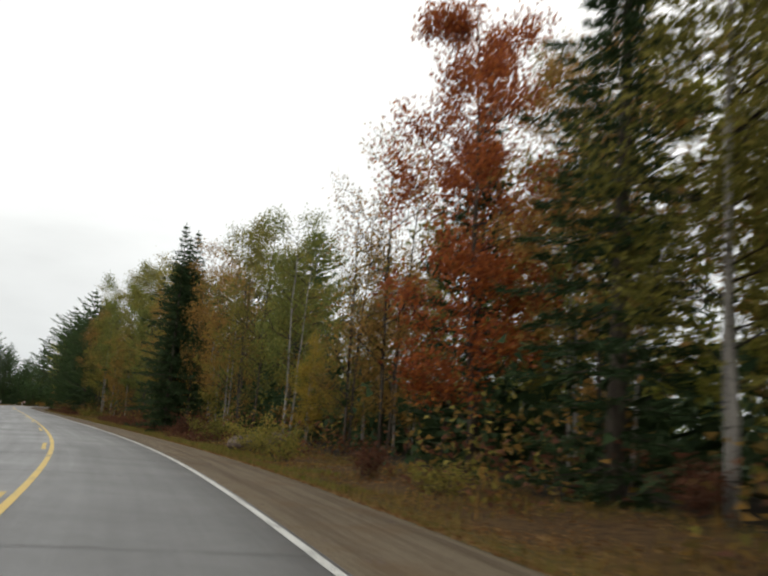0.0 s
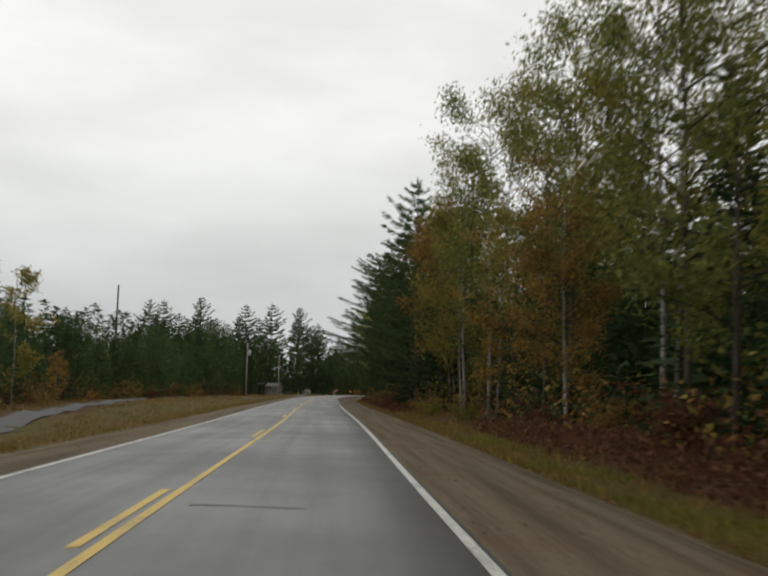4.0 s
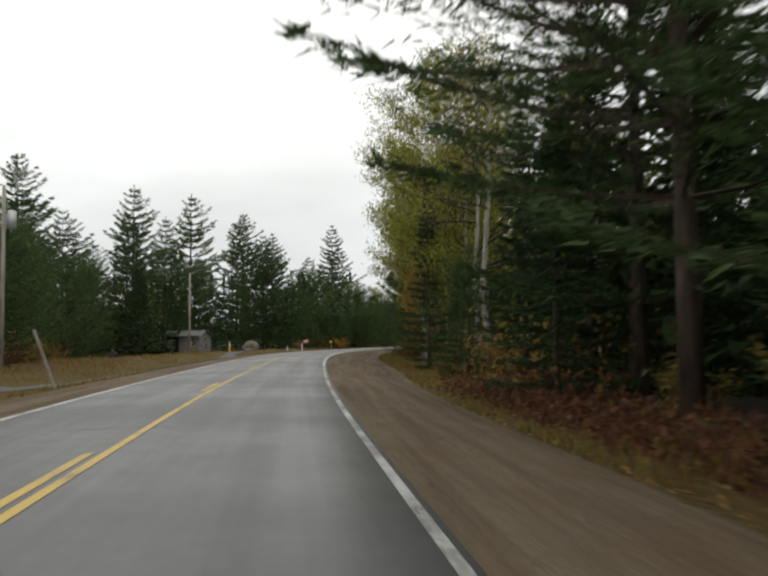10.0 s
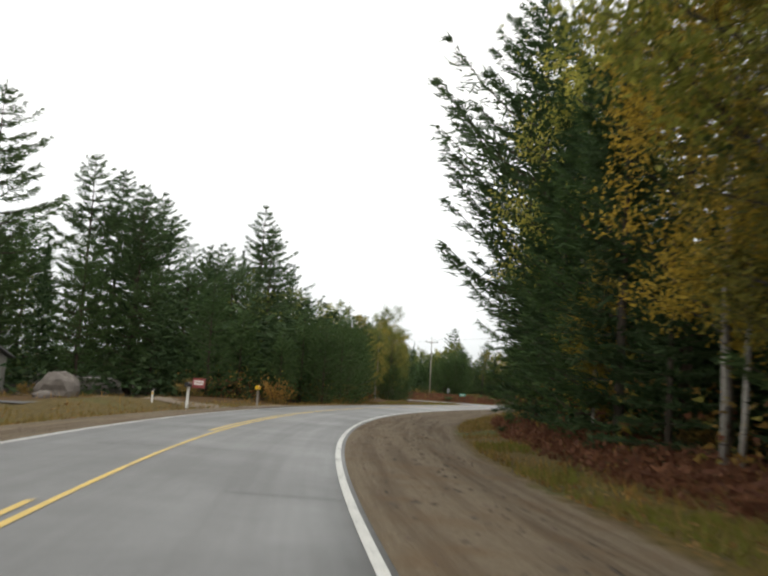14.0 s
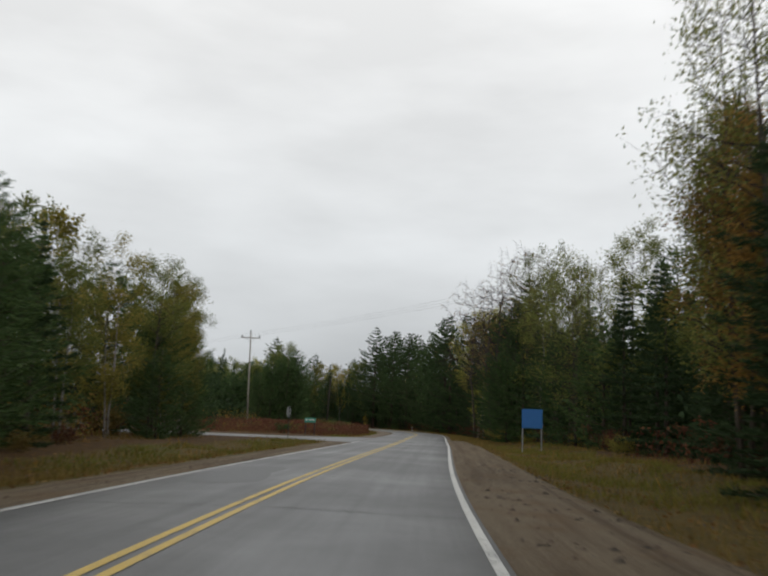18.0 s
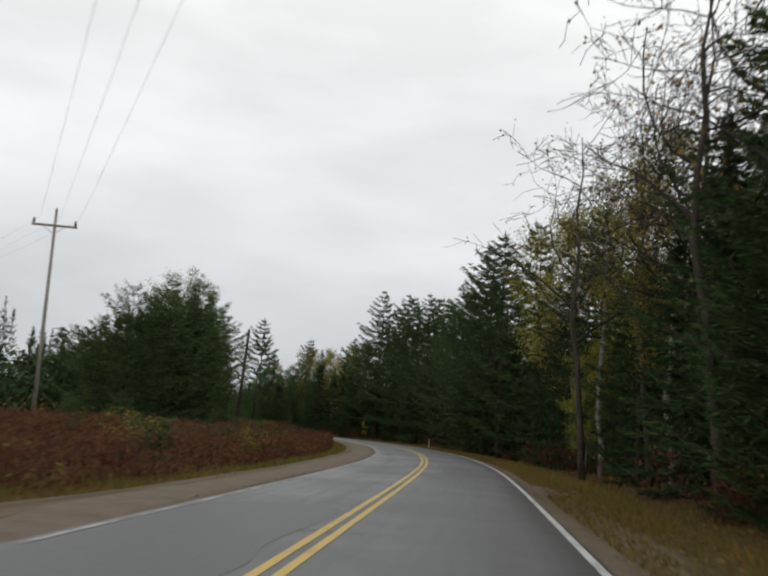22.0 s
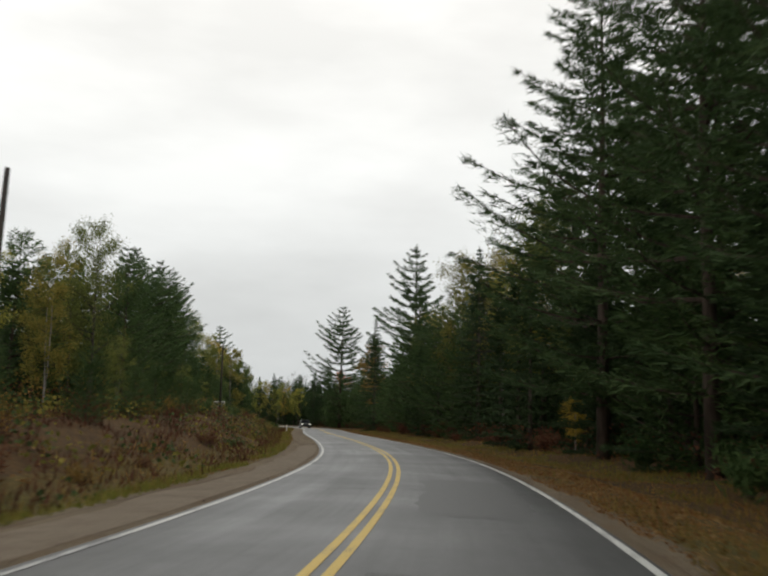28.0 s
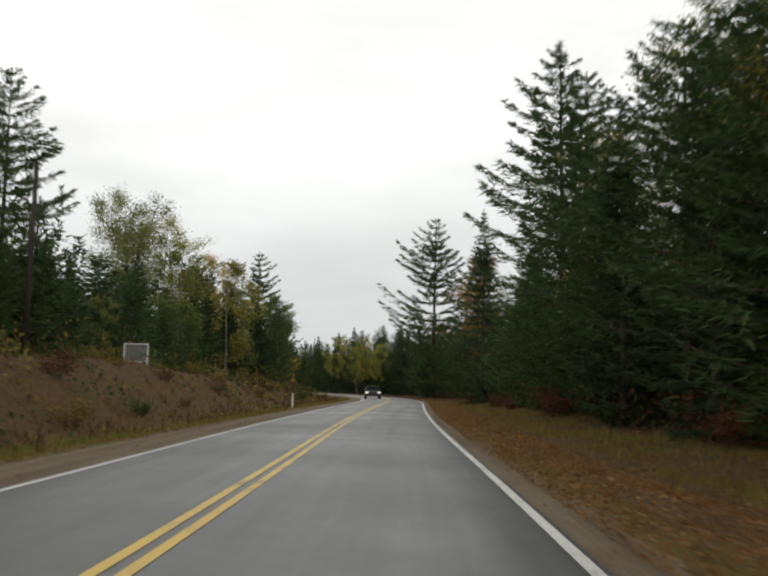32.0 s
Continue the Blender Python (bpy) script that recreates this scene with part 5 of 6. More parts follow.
for side, table in ((1, WOOD_R), (-1, WOOD_L)):
    for a, b, front, back, hgt in table:
        for row, (off, gap_) in enumerate(((1.3, 4.4), (4.8, 8.0))):
            s = a + PUT.uniform(0, gap_)
            while s < b:
                edge = edges(s, side > 0)[2]
                lat = side * (edge + off + PUT.uniform(-1.0, 1.0))
                if side < 0 and 304 < s < 337:
                    lat = min(lat, -8.5 - 0.24 * (s - 310))
                open_field = side < 0 and 352 < s < 392
                if not (336 < s < 353 and side < 0) and not (open_field and row < 3) and not (side < 0 and 232 < s < 273) and not (side > 0 and 9 < s < 30 and row == 0):
                    key = front[PUT.integers(len(front))]
                    if (row or s > 520 or s < 0 or key[:-1] in ("olive", "green", "gold", "rust", "lime")) and "rear_" + key in PROTO:
                        key = "rear_" + key
                    near_known = row < 2 and any(abs(s - q[1]) < 1.6 and abs(lat - q[2]) < 1.6 for q in STANDING)
                    if not near_known:
                        k_h = hgt * PUT.uniform(0.7, 1.15) * (1.0, 1.1, 1.3)[row]
                        plant(key, s, lat, k_h)
                s += gap_ * PUT.uniform(0.7, 1.3)

# brush along the wood's edge
BR_R = [(-20, 60, ("bush_brown", "bush_leafy")), (60, 130, ("bush_rusty", "bush_brown", "bush_leafy")), (130, 190, ("bush_brown", "bush_straw")), (190, 300, ("bush_rusty", "bush_straw", "bush_brown")), (300, 360, ("bush_leafy", "bush_brown")), (360, 440, ("bush_pine", "bush_brown", "bush_brown")), (440, 620, ("bush_brown", "bush_pine", "bush_brown"))]
BR_L = [(-20, 130, ("bush_rusty", "bush_straw")), (130, 200, ("bush_rusty", "bush_brown")), (200, 300, ("bush_straw", "bush_rusty")), (300, 336, ("bush_straw", "bush_brown"))]
for side, table in ((1, BR_R), (-1, BR_L)):
    for a, b, kinds in table:
        s = float(a)
        while s < b:
            g_, w_ = edges(s, side > 0)[1:]
            lat = side * PUT.uniform(max(g_, w_ - 1.6), w_ + 2.0)
            if not (side < 0 and 230 < s < 256):
                plant(kinds[PUT.integers(len(kinds))], s, lat, PUT.uniform(0.7, 1.7))
            s += PUT.uniform(4.0, 8.5)
for i in range(60):
    s, d = PUT.uniform(355, 432), PUT.uniform(6.2, 17)
    plant(("bush_brown", "bush_leafy", "bush_rusty", "bush_brown", "bush_pine")[PUT.integers(5)], s, -d, PUT.uniform(0.7, 1.35))
for s, lat, h in ((371, -8.6, 1.1), (374, -9.8, 1.3), (378, -8.8, 1.0), (382, -9.4, 1.2), (386, -8.2, 0.9), (391, -9.8, 1.3), (397, -8.8, 1.1), (404, -9.6, 1.2)):
    plant("bush_pine", s, lat, h)
for i in range(90):
    s, d = PUT.uniform(432, 600), PUT.uniform(6.5, 14.5)
    plant(("bush_brown", "bush_rusty", "bush_straw", "bush_pine", "bush_brown")[PUT.integers(5)], s, -d, PUT.uniform(0.35, 1.0))

# the wood behind the first rows, and the far woods that close the horizon
fr = np.random.default_rng(9)
for name, mat, share, lab in (("conifer_woods", M_SPRUCE, 0.62, "dark conifer wood behind the first trees"), ("leafy_woods", M_GREEN, 0.38, "green leafy wood behind the first trees")):
    soup_far = Soup()
    for i in range(int(1900 * share)):
        s, side = fr.uniform(-60, 860), fr.choice([-1, 1])
        lat = side * (edges(s, side > 0)[2] + 7 + 55 * fr.uniform(0, 1) ** 1.8)
        if i % 9 == 0:
            s, lat = fr.uniform(690, 870), fr.uniform(-60, 60)
            lat = lat if abs(lat) > 9 else 12 * np.sign(lat + 0.01)
        if side < 0 and 332 < s < 356 and abs(lat) < 80:
            continue
        if side < 0 and 346 < s < 412 and lat > -90:
            continue
        x, y = place(s, lat)
        h = fr.uniform(9, 14 if mat is M_SPRUCE else 12) * (0.62 if side < 0 and (s < 205 or 330 < s < 440) else 1.0)
        n = 230
        u = fr.uniform(0.02, 1, n)
        a = fr.uniform(0, 6.28, n)
        wide = (1 - u) * 0.20 if mat is M_SPRUCE else 0.22 * np.sin(np.pi * np.clip(u * 0.8 + 0.15, 0, 1))
        r = wide * h * fr.uniform(0.3, 1.0, n) + 0.1
        c = np.stack([float(x) + np.cos(a) * r, float(y) + np.sin(a) * r, u * h + float(ground_z(s, lat))], 1)
        d = np.stack([np.cos(a), np.sin(a), fr.uniform(-0.4, 0.6, n) + 1.2 * u * u], 1)
        d /= np.linalg.norm(d, axis=1)[:, None]
        if mat is M_SPRUCE:
            ln = fr.uniform(0.7, 1.4, n) * (1 - 0.55 * u)
            soup_far.add(*blades(c - d * 0.4 * ln[:, None], d, ln * 0.8, ln * 0.24, fr))
            v = np.repeat(np.linspace(0.66, 0.99, 14), 3)
            c = np.stack([np.full(42, float(x)), np.full(42, float(y)), v * h + float(ground_z(s, lat))], 1)
            d = fr.normal(0, 0.8, (42, 3)) + [0, 0, 0.45]
            d /= np.linalg.norm(d, axis=1)[:, None]
            soup_far.add(*blades(c - d * 0.1, d, 0.25 + 2.2 * (1 - v), 0.13, fr))
        else:
            u, a = fr.uniform(0.08, 1, 270), fr.uniform(0, 6.28, 270)
            r = 0.24 * h * np.sqrt(np.clip(1 - (2 * u - 1.0) ** 2, 0, 1)) * fr.uniform(0.2, 1.05, 270)
            c = np.stack([float(x) + np.cos(a) * r, float(y) + np.sin(a) * r, u * h + float(ground_z(s, lat))], 1)
            d = fr.normal(0, 1, (270, 3))
            d /= np.linalg.norm(d, axis=1)[:, None]
            soup_far.add(*blades(c, d, fr.uniform(0.22, 0.42, 270), fr.uniform(0.18, 0.32, 270), fr))
    tagged(new(name, soup_far.mesh(name, mat)), lab, "woods", kind="stuff")
# woods farther off on both sides
soup_far = Soup()
for i in range(2200):
    s, side = fr.uniform(-120, 860), fr.choice([-1, 1])
    lat = side * fr.uniform(55, 170)
    x, y = place(s, lat)
    h, n = fr.uniform(9, 16) * (0.7 if side < 0 else 1.0), 100
    u, a = fr.uniform(0.02, 1, n), fr.uniform(0, 6.28, n)
    r = (1 - u) * 0.2 * h * fr.uniform(0.3, 1.1, n) + 0.15
    c = np.stack([float(x) + np.cos(a) * r, float(y) + np.sin(a) * r, u * h - 1.5], 1)
    d = np.stack([np.cos(a), np.sin(a), fr.uniform(-0.4, 0.6, n) + 1.2 * u * u], 1)
    d /= np.linalg.norm(d, axis=1)[:, None]
    ln = fr.uniform(1.0, 1.9, n) * (1 - 0.55 * u)
    soup_far.add(*blades(c - d * 0.4 * ln[:, None], d, ln, ln * 0.3, fr))
tagged(new("distant_woods", soup_far.mesh("distant_woods", M_SPRUCE)), "mixed conifer woods in the distance", "woods", kind="stuff")
# close dark thicket just behind the first trees
soup_far = Soup()
for i in range(1500):
    s, side = fr.uniform(-40, 660), fr.choice([-1, 1])
    lat = side * (edges(s, side > 0)[2] + fr.uniform(2.2, 9.5))
    if side < 0 and (330 < s < 410 or 225 < s < 276) or side > 0 and 8 < s < 46:
        continue
    x, y = place(s, lat)
    h = fr.uniform(4.5, 9.5)
    n = 210
    u, a = fr.uniform(0.02, 1, n), fr.uniform(0, 6.28, n)
    r = (1 - u) ** 0.7 * 0.24 * h * fr.uniform(0.3, 1.1, n) + 0.15
    c = np.stack([float(x) + np.cos(a) * r, float(y) + np.sin(a) * r, u * h + float(ground_z(s, lat))], 1)
    d = np.stack([np.cos(a), np.sin(a), fr.uniform(-0.3, 0.6, n)], 1)
    d /= np.linalg.norm(d, axis=1)[:, None]
    soup_far.add(*blades(c - d * 0.3, d, fr.uniform(0.45, 0.95, n), fr.uniform(0.11, 0.21, n), fr))
tagged(new("thicket", soup_far.mesh("thicket", M_SPRUCE)), "dark conifer thicket behind the first trees", "woods", kind="stuff")
# the dark inside of the wood, a few metres behind its edge
soup_far = Soup()
n = 120000
s, side = fr.uniform(-45, 700, n), fr.choice([-1.0, 1.0], n)
edge = np.where(side > 0, np.interp(s, RIGHT[:, 0], RIGHT[:, 3]), np.interp(s, LEFT[:, 0], LEFT[:, 3]))
tall = np.where(side > 0, np.interp(s, [-45, 25, 60, 130, 260, 300, 350, 400, 700], [7, 3.5, 5.5, 9, 9, 9, 8, 10, 9]), np.interp(s, [-45, 60, 120, 190, 230, 300, 340, 400, 470, 560, 700], [6, 5.5, 5, 5, 9, 8, 5, 6, 8, 8, 8]))
edge = np.where((side < 0) & (s > 222) & (s < 278), np.maximum(edge, 34.0), edge)
lat = side * (edge + 5.0 + 9.0 * fr.uniform(0, 1, n) ** 1.2)
keep = ~((side < 0) & (s > 328) & (s < 408))
s, lat, tall = s[keep], lat[keep], tall[keep]
n = len(s)
x, y = place(s, lat)
lump = 0.72 + 0.28 * np.sin(s * 0.9 + 2.2 * np.sin(s * 0.31)) * np.sin(lat * 0.8)
c = np.stack([x, y, ground_z(s, lat) + tall * lump * fr.uniform(0, 1, n)], 1)
d = fr.normal(0, 1, (n, 3)) * [1, 1, 0.5]
d /= np.linalg.norm(d, axis=1)[:, None]
ln = fr.uniform(0.6, 1.3, n)
soup_far.add(*blades(c, d, ln, ln * 0.5, fr))
tagged(new("inner_woods", soup_far.mesh("inner_woods", M_SPRUCE)), "dark shaded inside of the wood", "woods", kind="stuff")
# undergrowth along and inside the wood's edge
for name, mat, count, top, lab in (("dark_undergrowth", M_SPRUCE, 42000, 3.4, "dark green undergrowth between the trunks"), ("rust_undergrowth", M_RUST, 62000, 1.9, "rust brown undergrowth at the wood's edge"), ("brown_undergrowth", M_BRUSH, 62000, 1.4, "red brown undergrowth at the wood's edge"), ("olive_undergrowth", M_OLIVE, 42000, 2.4, "olive leafy undergrowth at the wood's edge")):
    s = fr.uniform(-30, 640, count)
    side = fr.choice([-1, 1], count)
    edge = np.where(side > 0, np.interp(s, RIGHT[:, 0], RIGHT[:, 3]), np.interp(s, LEFT[:, 0], LEFT[:, 3]))
    lat = side * (edge - 0.6 + (9.0 if mat is M_SPRUCE else 3.5) * fr.uniform(0, 1, count) ** 1.3 + (1.5 if mat is M_SPRUCE else 0))
    keep = ~((side < 0) & (s > 330) & (s < 356)) & ~((side < 0) & (s > 232) & (s < 264)) & (np.sin(s * 0.7 + 3 * np.sin(s * 0.13)) > (-0.9 if mat is M_SPRUCE else -0.15 + 0.5 * (mat is M_OLIVE))) & ~((side > 0) & (s > 300) & (mat in (M_RUST, M_OLIVE)))
    s, lat = s[keep], lat[keep]
    x, y = place(s, lat)
    z = ground_z(s, lat) + top * fr.uniform(0, 1, len(s)) ** 1.5
    d = fr.normal(0, 1, (len(s), 3))
    d /= np.linalg.norm(d, axis=1)[:, None]
    size = fr.uniform(0.10, 0.22, len(s)) * (2.2 if mat is M_SPRUCE else 1.0)
    tagged(new(name, Soup().add(*blades(np.stack([x, y, z], 1), d, size, size * 0.7, fr)).mesh(name, mat)), lab, "undergrowth", kind="stuff")
s = fr.uniform(354, 432, 80000)
lat = -(5.9 + 14.5 * fr.uniform(0, 1, 80000) ** 1.3)
x, y = place(s, lat)
hump = 0.35 + 0.75 * (np.sin(s * 0.9 + lat) * np.sin(lat * 0.8 - s * 0.3) > -0.1)
z = ground_z(s, lat) + hump * fr.uniform(0, 1, len(s))
tagged(new("brush_field", Soup().add(*blades(np.stack([x, y, z], 1), (lambda q: q / np.linalg.norm(q, axis=1)[:, None])(fr.normal(0, 0.6, (len(s), 3)) + [0, 0, 0.6]), fr.uniform(0.08, 0.2, len(s)), fr.uniform(0.05, 0.1, len(s)), fr)).mesh("brush_field", M_BRUSH)), "field of red brown autumn brush", "undergrowth", kind="stuff")
for name, mat, lab in (("olive_brush", M_OLIVE, "olive low brush on the bank and field"), ("dark_brush", M_PINE, "dark green low brush on the bank and field")):
    s, lat = fr.uniform(356, 610, 30000), -fr.uniform(5.6, 19, 30000)
    keep = np.sin(s * 0.55 + 1.7 * np.sin(lat * 0.6)) * np.sin(lat * 0.9 + s * 0.17 + (mat is M_PINE) * 1.5) > 0.35
    s, lat = s[keep], lat[keep]
    x, y = place(s, lat)
    z = ground_z(s, lat) + fr.uniform(0, 0.9, len(s)) ** 1.4 * smooth(5.4, 7.5, -lat)
    tagged(new(name, Soup().add(*leaves(np.stack([x, y, z], 1), fr.uniform(0.10, 0.22, len(s)), fr)).mesh(name, mat)), lab, "undergrowth", kind="stuff")

# ---- grass, fallen leaves and stones beside the road ----
gr = np.random.default_rng(11)


def scatter(n, s0, s1, f_lat):
    s = gr.uniform(s0, s1, n)
    side = gr.choice([-1, 1], n)
    a = np.where(side > 0, np.interp(s, RIGHT[:, 0], RIGHT[:, 1]), np.interp(s, LEFT[:, 0], LEFT[:, 1]))
    c = np.where(side > 0, np.interp(s, RIGHT[:, 0], RIGHT[:, 3]), np.interp(s, LEFT[:, 0], LEFT[:, 3]))
    lat = side * (a + f_lat(gr, n) * (c + 1.5 - a))
    keep = ~((lat < 0) & (s > 333) & (s < 354)) & (np.abs(lat - np.interp(s, st, ct)) > 1.2)
    s, lat = s[keep], lat[keep]
    x, y = place(s, lat)
    return np.stack([x, y, ground_z(s, lat)], 1), s, lat


for name, mat, n, hgt, lab in (("dry_grass", M_STRAW, 230000, 0.22, "dry yellow grass along the verge"), ("green_grass", M_GRASS, 60000, 0.16, "short green grass along the verge"), ("rust_weeds", M_RUST, 40000, 0.3, "rust brown weeds and ferns")):
    p, s, lat = scatter(n, -10, 600, lambda g, m: g.uniform(0, 1, m) ** (1.2 if mat is not M_RUST else 0.6))
    clump = np.sin(p[:, 0] * 0.9 + 1.3 * np.sin(p[:, 1] * 0.37)) * np.sin(p[:, 1] * 0.8) > (-0.35 if mat is M_STRAW else 0.1)
    needle_floor = (s > 452) & (lat > 0) & (lat < 6.3)
    p = p[clump & (~needle_floor | (gr.random(len(s)) < 0.2))]
    d = gr.normal(0, 0.33, (len(p), 3)) + [0, 0, 1]
    d /= np.linalg.norm(d, axis=1)[:, None]
    tagged(new(name, Soup().add(*blades(p - [0, 0, 0.02], d, hgt * gr.uniform(0.5, 1.5, len(p)), 0.028, gr)).mesh(name, mat)), lab, "grass", kind="stuff")
p, s, lat = scatter(48000, -10, 600, lambda g, m: np.abs(g.normal(0, 0.42, m)))
tagged(new("fallen_leaves", Soup().add(*leaves(p + [0, 0, 0.02], 0.09 * gr.uniform(0.5, 1.5, len(p)), gr, 0.85)).mesh("fallen_leaves", M_LITTER)), "scattered fallen leaves on gravel and grass", "leaves", kind="stuff")
n = 5000
s = gr.uniform(-10, 560, n)
side = gr.choice([-1, 1], n)
lat = np.where(side > 0, EDGE_R + np.abs(gr.normal(0, 1.0, n)) + 0.1, EDGE_L - np.abs(gr.normal(0, 0.7, n)) - 0.1)
x, y = place(s, lat)
base = np.stack([x, y, ground_z(s, lat)], 1)
oct_v = np.array([(1, 0, 0), (-1, 0, 0), (0, 1, 0), (0, -1, 0), (0, 0, 0.7), (0, 0, -0.5)])
oct_f = np.array([(0, 2, 4), (2, 1, 4), (1, 3, 4), (3, 0, 4), (2, 0, 5), (1, 2, 5), (3, 1, 5), (0, 3, 5)])
size = gr.uniform(0.012, 0.045, n)
vv = base[:, None] + oct_v[None] * size[:, None, None] * gr.uniform(0.6, 1.3, (n, 6, 3))
ff = (np.arange(n)[:, None, None] * 6 + oct_f[None]).reshape(-1, 3)
tagged(new("roadside_stones", Soup().add(vv.reshape(-1, 3), ff).mesh("roadside_stones", M_STONE)), "loose stones on the gravel shoulder", "stones", kind="stuff")

n = 4200
s = gr.uniform(185, 310, n)
lat = gr.uniform(EDGE_R + 0.3, 7.2, n)
x, y = place(s, lat)
base = np.stack([x, y, ground_z(s, lat) - 0.01], 1)
size = gr.uniform(0.02, 0.075, n) * (gr.random(n) ** 1.5 + 0.4)
vv = base[:, None] + oct_v[None] * size[:, None, None] * gr.uniform(0.6, 1.4, (n, 6, 3)) * [1, 1, 0.7]
ff = (np.arange(n)[:, None, None] * 6 + oct_f[None]).reshape(-1, 3)
tagged(new("earth_clods", Soup().add(vv.reshape(-1, 3), ff).mesh("earth_clods", M_BARK)), "clods of dark earth on the muddy shoulder", "earth", kind="stuff")

for a, b, n in ((-10, 60, 26000), (360, 440, 9000), (440, 570, 34000)):
    s = gr.uniform(a, b, n)
    lat = EDGE_R + (0.35 if a == 440 else 2.2 if a < 0 else 0.5) + np.abs(gr.normal(0, 2.4, n))
    x, y = place(s, lat)
    tagged(new("leaf_litter", Soup().add(*leaves(np.stack([x, y, ground_z(s, lat) + 0.02], 1), gr.uniform(0.03, 0.06, n) if a == 440 else gr.uniform(0.04, 0.09, n), gr, 0.85)).mesh("leaf_litter", M_LITTER)), "orange brown leaves strewn on the verge", "leaves", kind="stuff")

n = 130000
s, lat = gr.uniform(448, 580, n), EDGE_R + 0.3 + 4.2 * gr.uniform(0, 1, n)
keep = np.sin(s * 0.9 + 1.5 * lat) + np.sin(lat * 2.3 - s * 0.31) > -1.1
s, lat = s[keep], lat[keep]
x, y = place(s, lat)
tagged(new("needle_litter", Soup().add(*leaves(np.stack([x, y, ground_z(s, lat) + 0.012], 1), gr.uniform(0.02, 0.05, len(s)), gr, 0.9)).mesh("needle_litter", M_NEEDLES)), "orange brown pine needles strewn over the verge", "needles", kind="stuff")

# fresh green strips in the verge
for a, b, l0, l1, n in ((18, 92, 5.7, 7.4, 16000), (296, 346, 5.8, 10.5, 16000), (352, 372, -6.8, -5.3, 4000), (370, 446, -5.9, -4.8, 6000), (205, 246, 6.9, 8.2, 6000), (365, 420, 4.6, 6.2, 6000), (300, 332, -8.5, -4.6, 6000), (445, 600, -5.9, -4.5, 14000), (456, 575, 6.3, 9.0, 12000)):
    s, lat = gr.uniform(a, b, n), gr.uniform(l0, l1, n)
    keep = np.sin(s * 0.8 + 2 * np.sin(lat)) + np.sin(s * 0.23 + lat * 1.7) > -0.3
    s, lat = s[keep], lat[keep]
    x, y = place(s, lat)
    d = gr.normal(0, 0.35, (len(s), 3)) + [0, 0, 1]
    d /= np.linalg.norm(d, axis=1)[:, None]
    tagged(new("verge_grass", Soup().add(*blades(np.stack([x, y, ground_z(s, lat) - 0.02], 1), d, gr.uniform(0.10, 0.24, len(s)), 0.035, gr)).mesh("verge_grass", M_GRASS)), "strip of fresh green grass in the verge", "grass", kind="stuff")

# pale trodden grass along the outside of the bend
n = 34000
s = gr.uniform(352, 446, n)
lat = EDGE_R + 0.35 + 3.6 * gr.uniform(0, 1, n) ** 1.3
keep = np.sin(s * 0.6 + lat) + np.sin(lat * 2.1 - s * 0.35) > -0.9
s, lat = s[keep], lat[keep]
x, y = place(s, lat)
d = gr.normal(0, 0.6, (len(s), 3)) + [0, 0, 0.8]
d /= np.linalg.norm(d, axis=1)[:, None]
tagged(new("trodden_grass", Soup().add(*blades(np.stack([x, y, ground_z(s, lat) - 0.01], 1), d, gr.uniform(0.08, 0.2, len(s)), 0.03, gr)).mesh("trodden_grass", M_STRAW)), "pale trodden grass beside the asphalt", "grass", kind="stuff")

n = 16000
s, lat = gr.uniform(353, 446, n), -(5.0 + 2.4 * gr.uniform(0, 1, n))
x, y = place(s, lat)
d = gr.normal(0, 0.45, (n, 3)) + [0, 0, 0.8]
d /= np.linalg.norm(d, axis=1)[:, None]
tagged(new("rusty_grass", Soup().add(*blades(np.stack([x, y, ground_z(s, lat) - 0.01], 1), d, gr.uniform(0.12, 0.32, n), 0.028, gr)).mesh("rusty_grass", M_STRAW)), "orange dry grass in front of the brush", "grass", kind="stuff")

# red brown ferns at the foot of the trees
for a, b, l0, l1, n in ((212, 262, 8.2, 10.8, 16000), (44, 95, 7.2, 9.6, 10000), (120, 180, 6.2, 8.4, 9000)):
    s = gr.uniform(a, b, n)
    lat = gr.uniform(l0, l1, n)
    x, y = place(s, lat)
    d = gr.normal(0, 0.7, (n, 3)) + [0, 0, 0.5]
    d /= np.linalg.norm(d, axis=1)[:, None]
    size = gr.uniform(0.08, 0.2, n)
    tagged(new("fern_bank", Soup().add(*blades(np.stack([x, y, ground_z(s, lat) + gr.uniform(0, 0.55, n) ** 1.3], 1), d, size, size * 0.6, gr)).mesh("fern_bank", M_BRUSH)), "withered red brown ferns along the wood", "undergrowth", kind="stuff")


p_s, p_l = gr.uniform(425, 610, 30000), -gr.uniform(5.2, 15, 30000)
keep = (np.sin(p_s * 0.5 + p_l) * np.sin(p_l * 1.3 - p_s * 0.21) > -0.25) & ~((p_s > 506) & (p_s < 550) & (p_l > -13.5) & (p_l < -6.6) & (np.sin(p_s * 3.1 + p_l * 5) > -0.7))
p_s, p_l = p_s[keep], p_l[keep]
x, y = place(p_s, p_l)
p = np.stack([x, y, ground_z(p_s, p_l)], 1)
d = gr.normal(0, 0.4, (len(p), 3)) + [0, 0, 1]
d /= np.linalg.norm(d, axis=1)[:, None]
tagged(new("bank_weeds", Soup().add(*blades(p - [0, 0, 0.02], d, gr.uniform(0.15, 0.5, len(p)), 0.05, gr)).mesh("bank_weeds", M_BRUSH)), "brown weeds and dead ferns on the bank", "grass", kind="stuff")


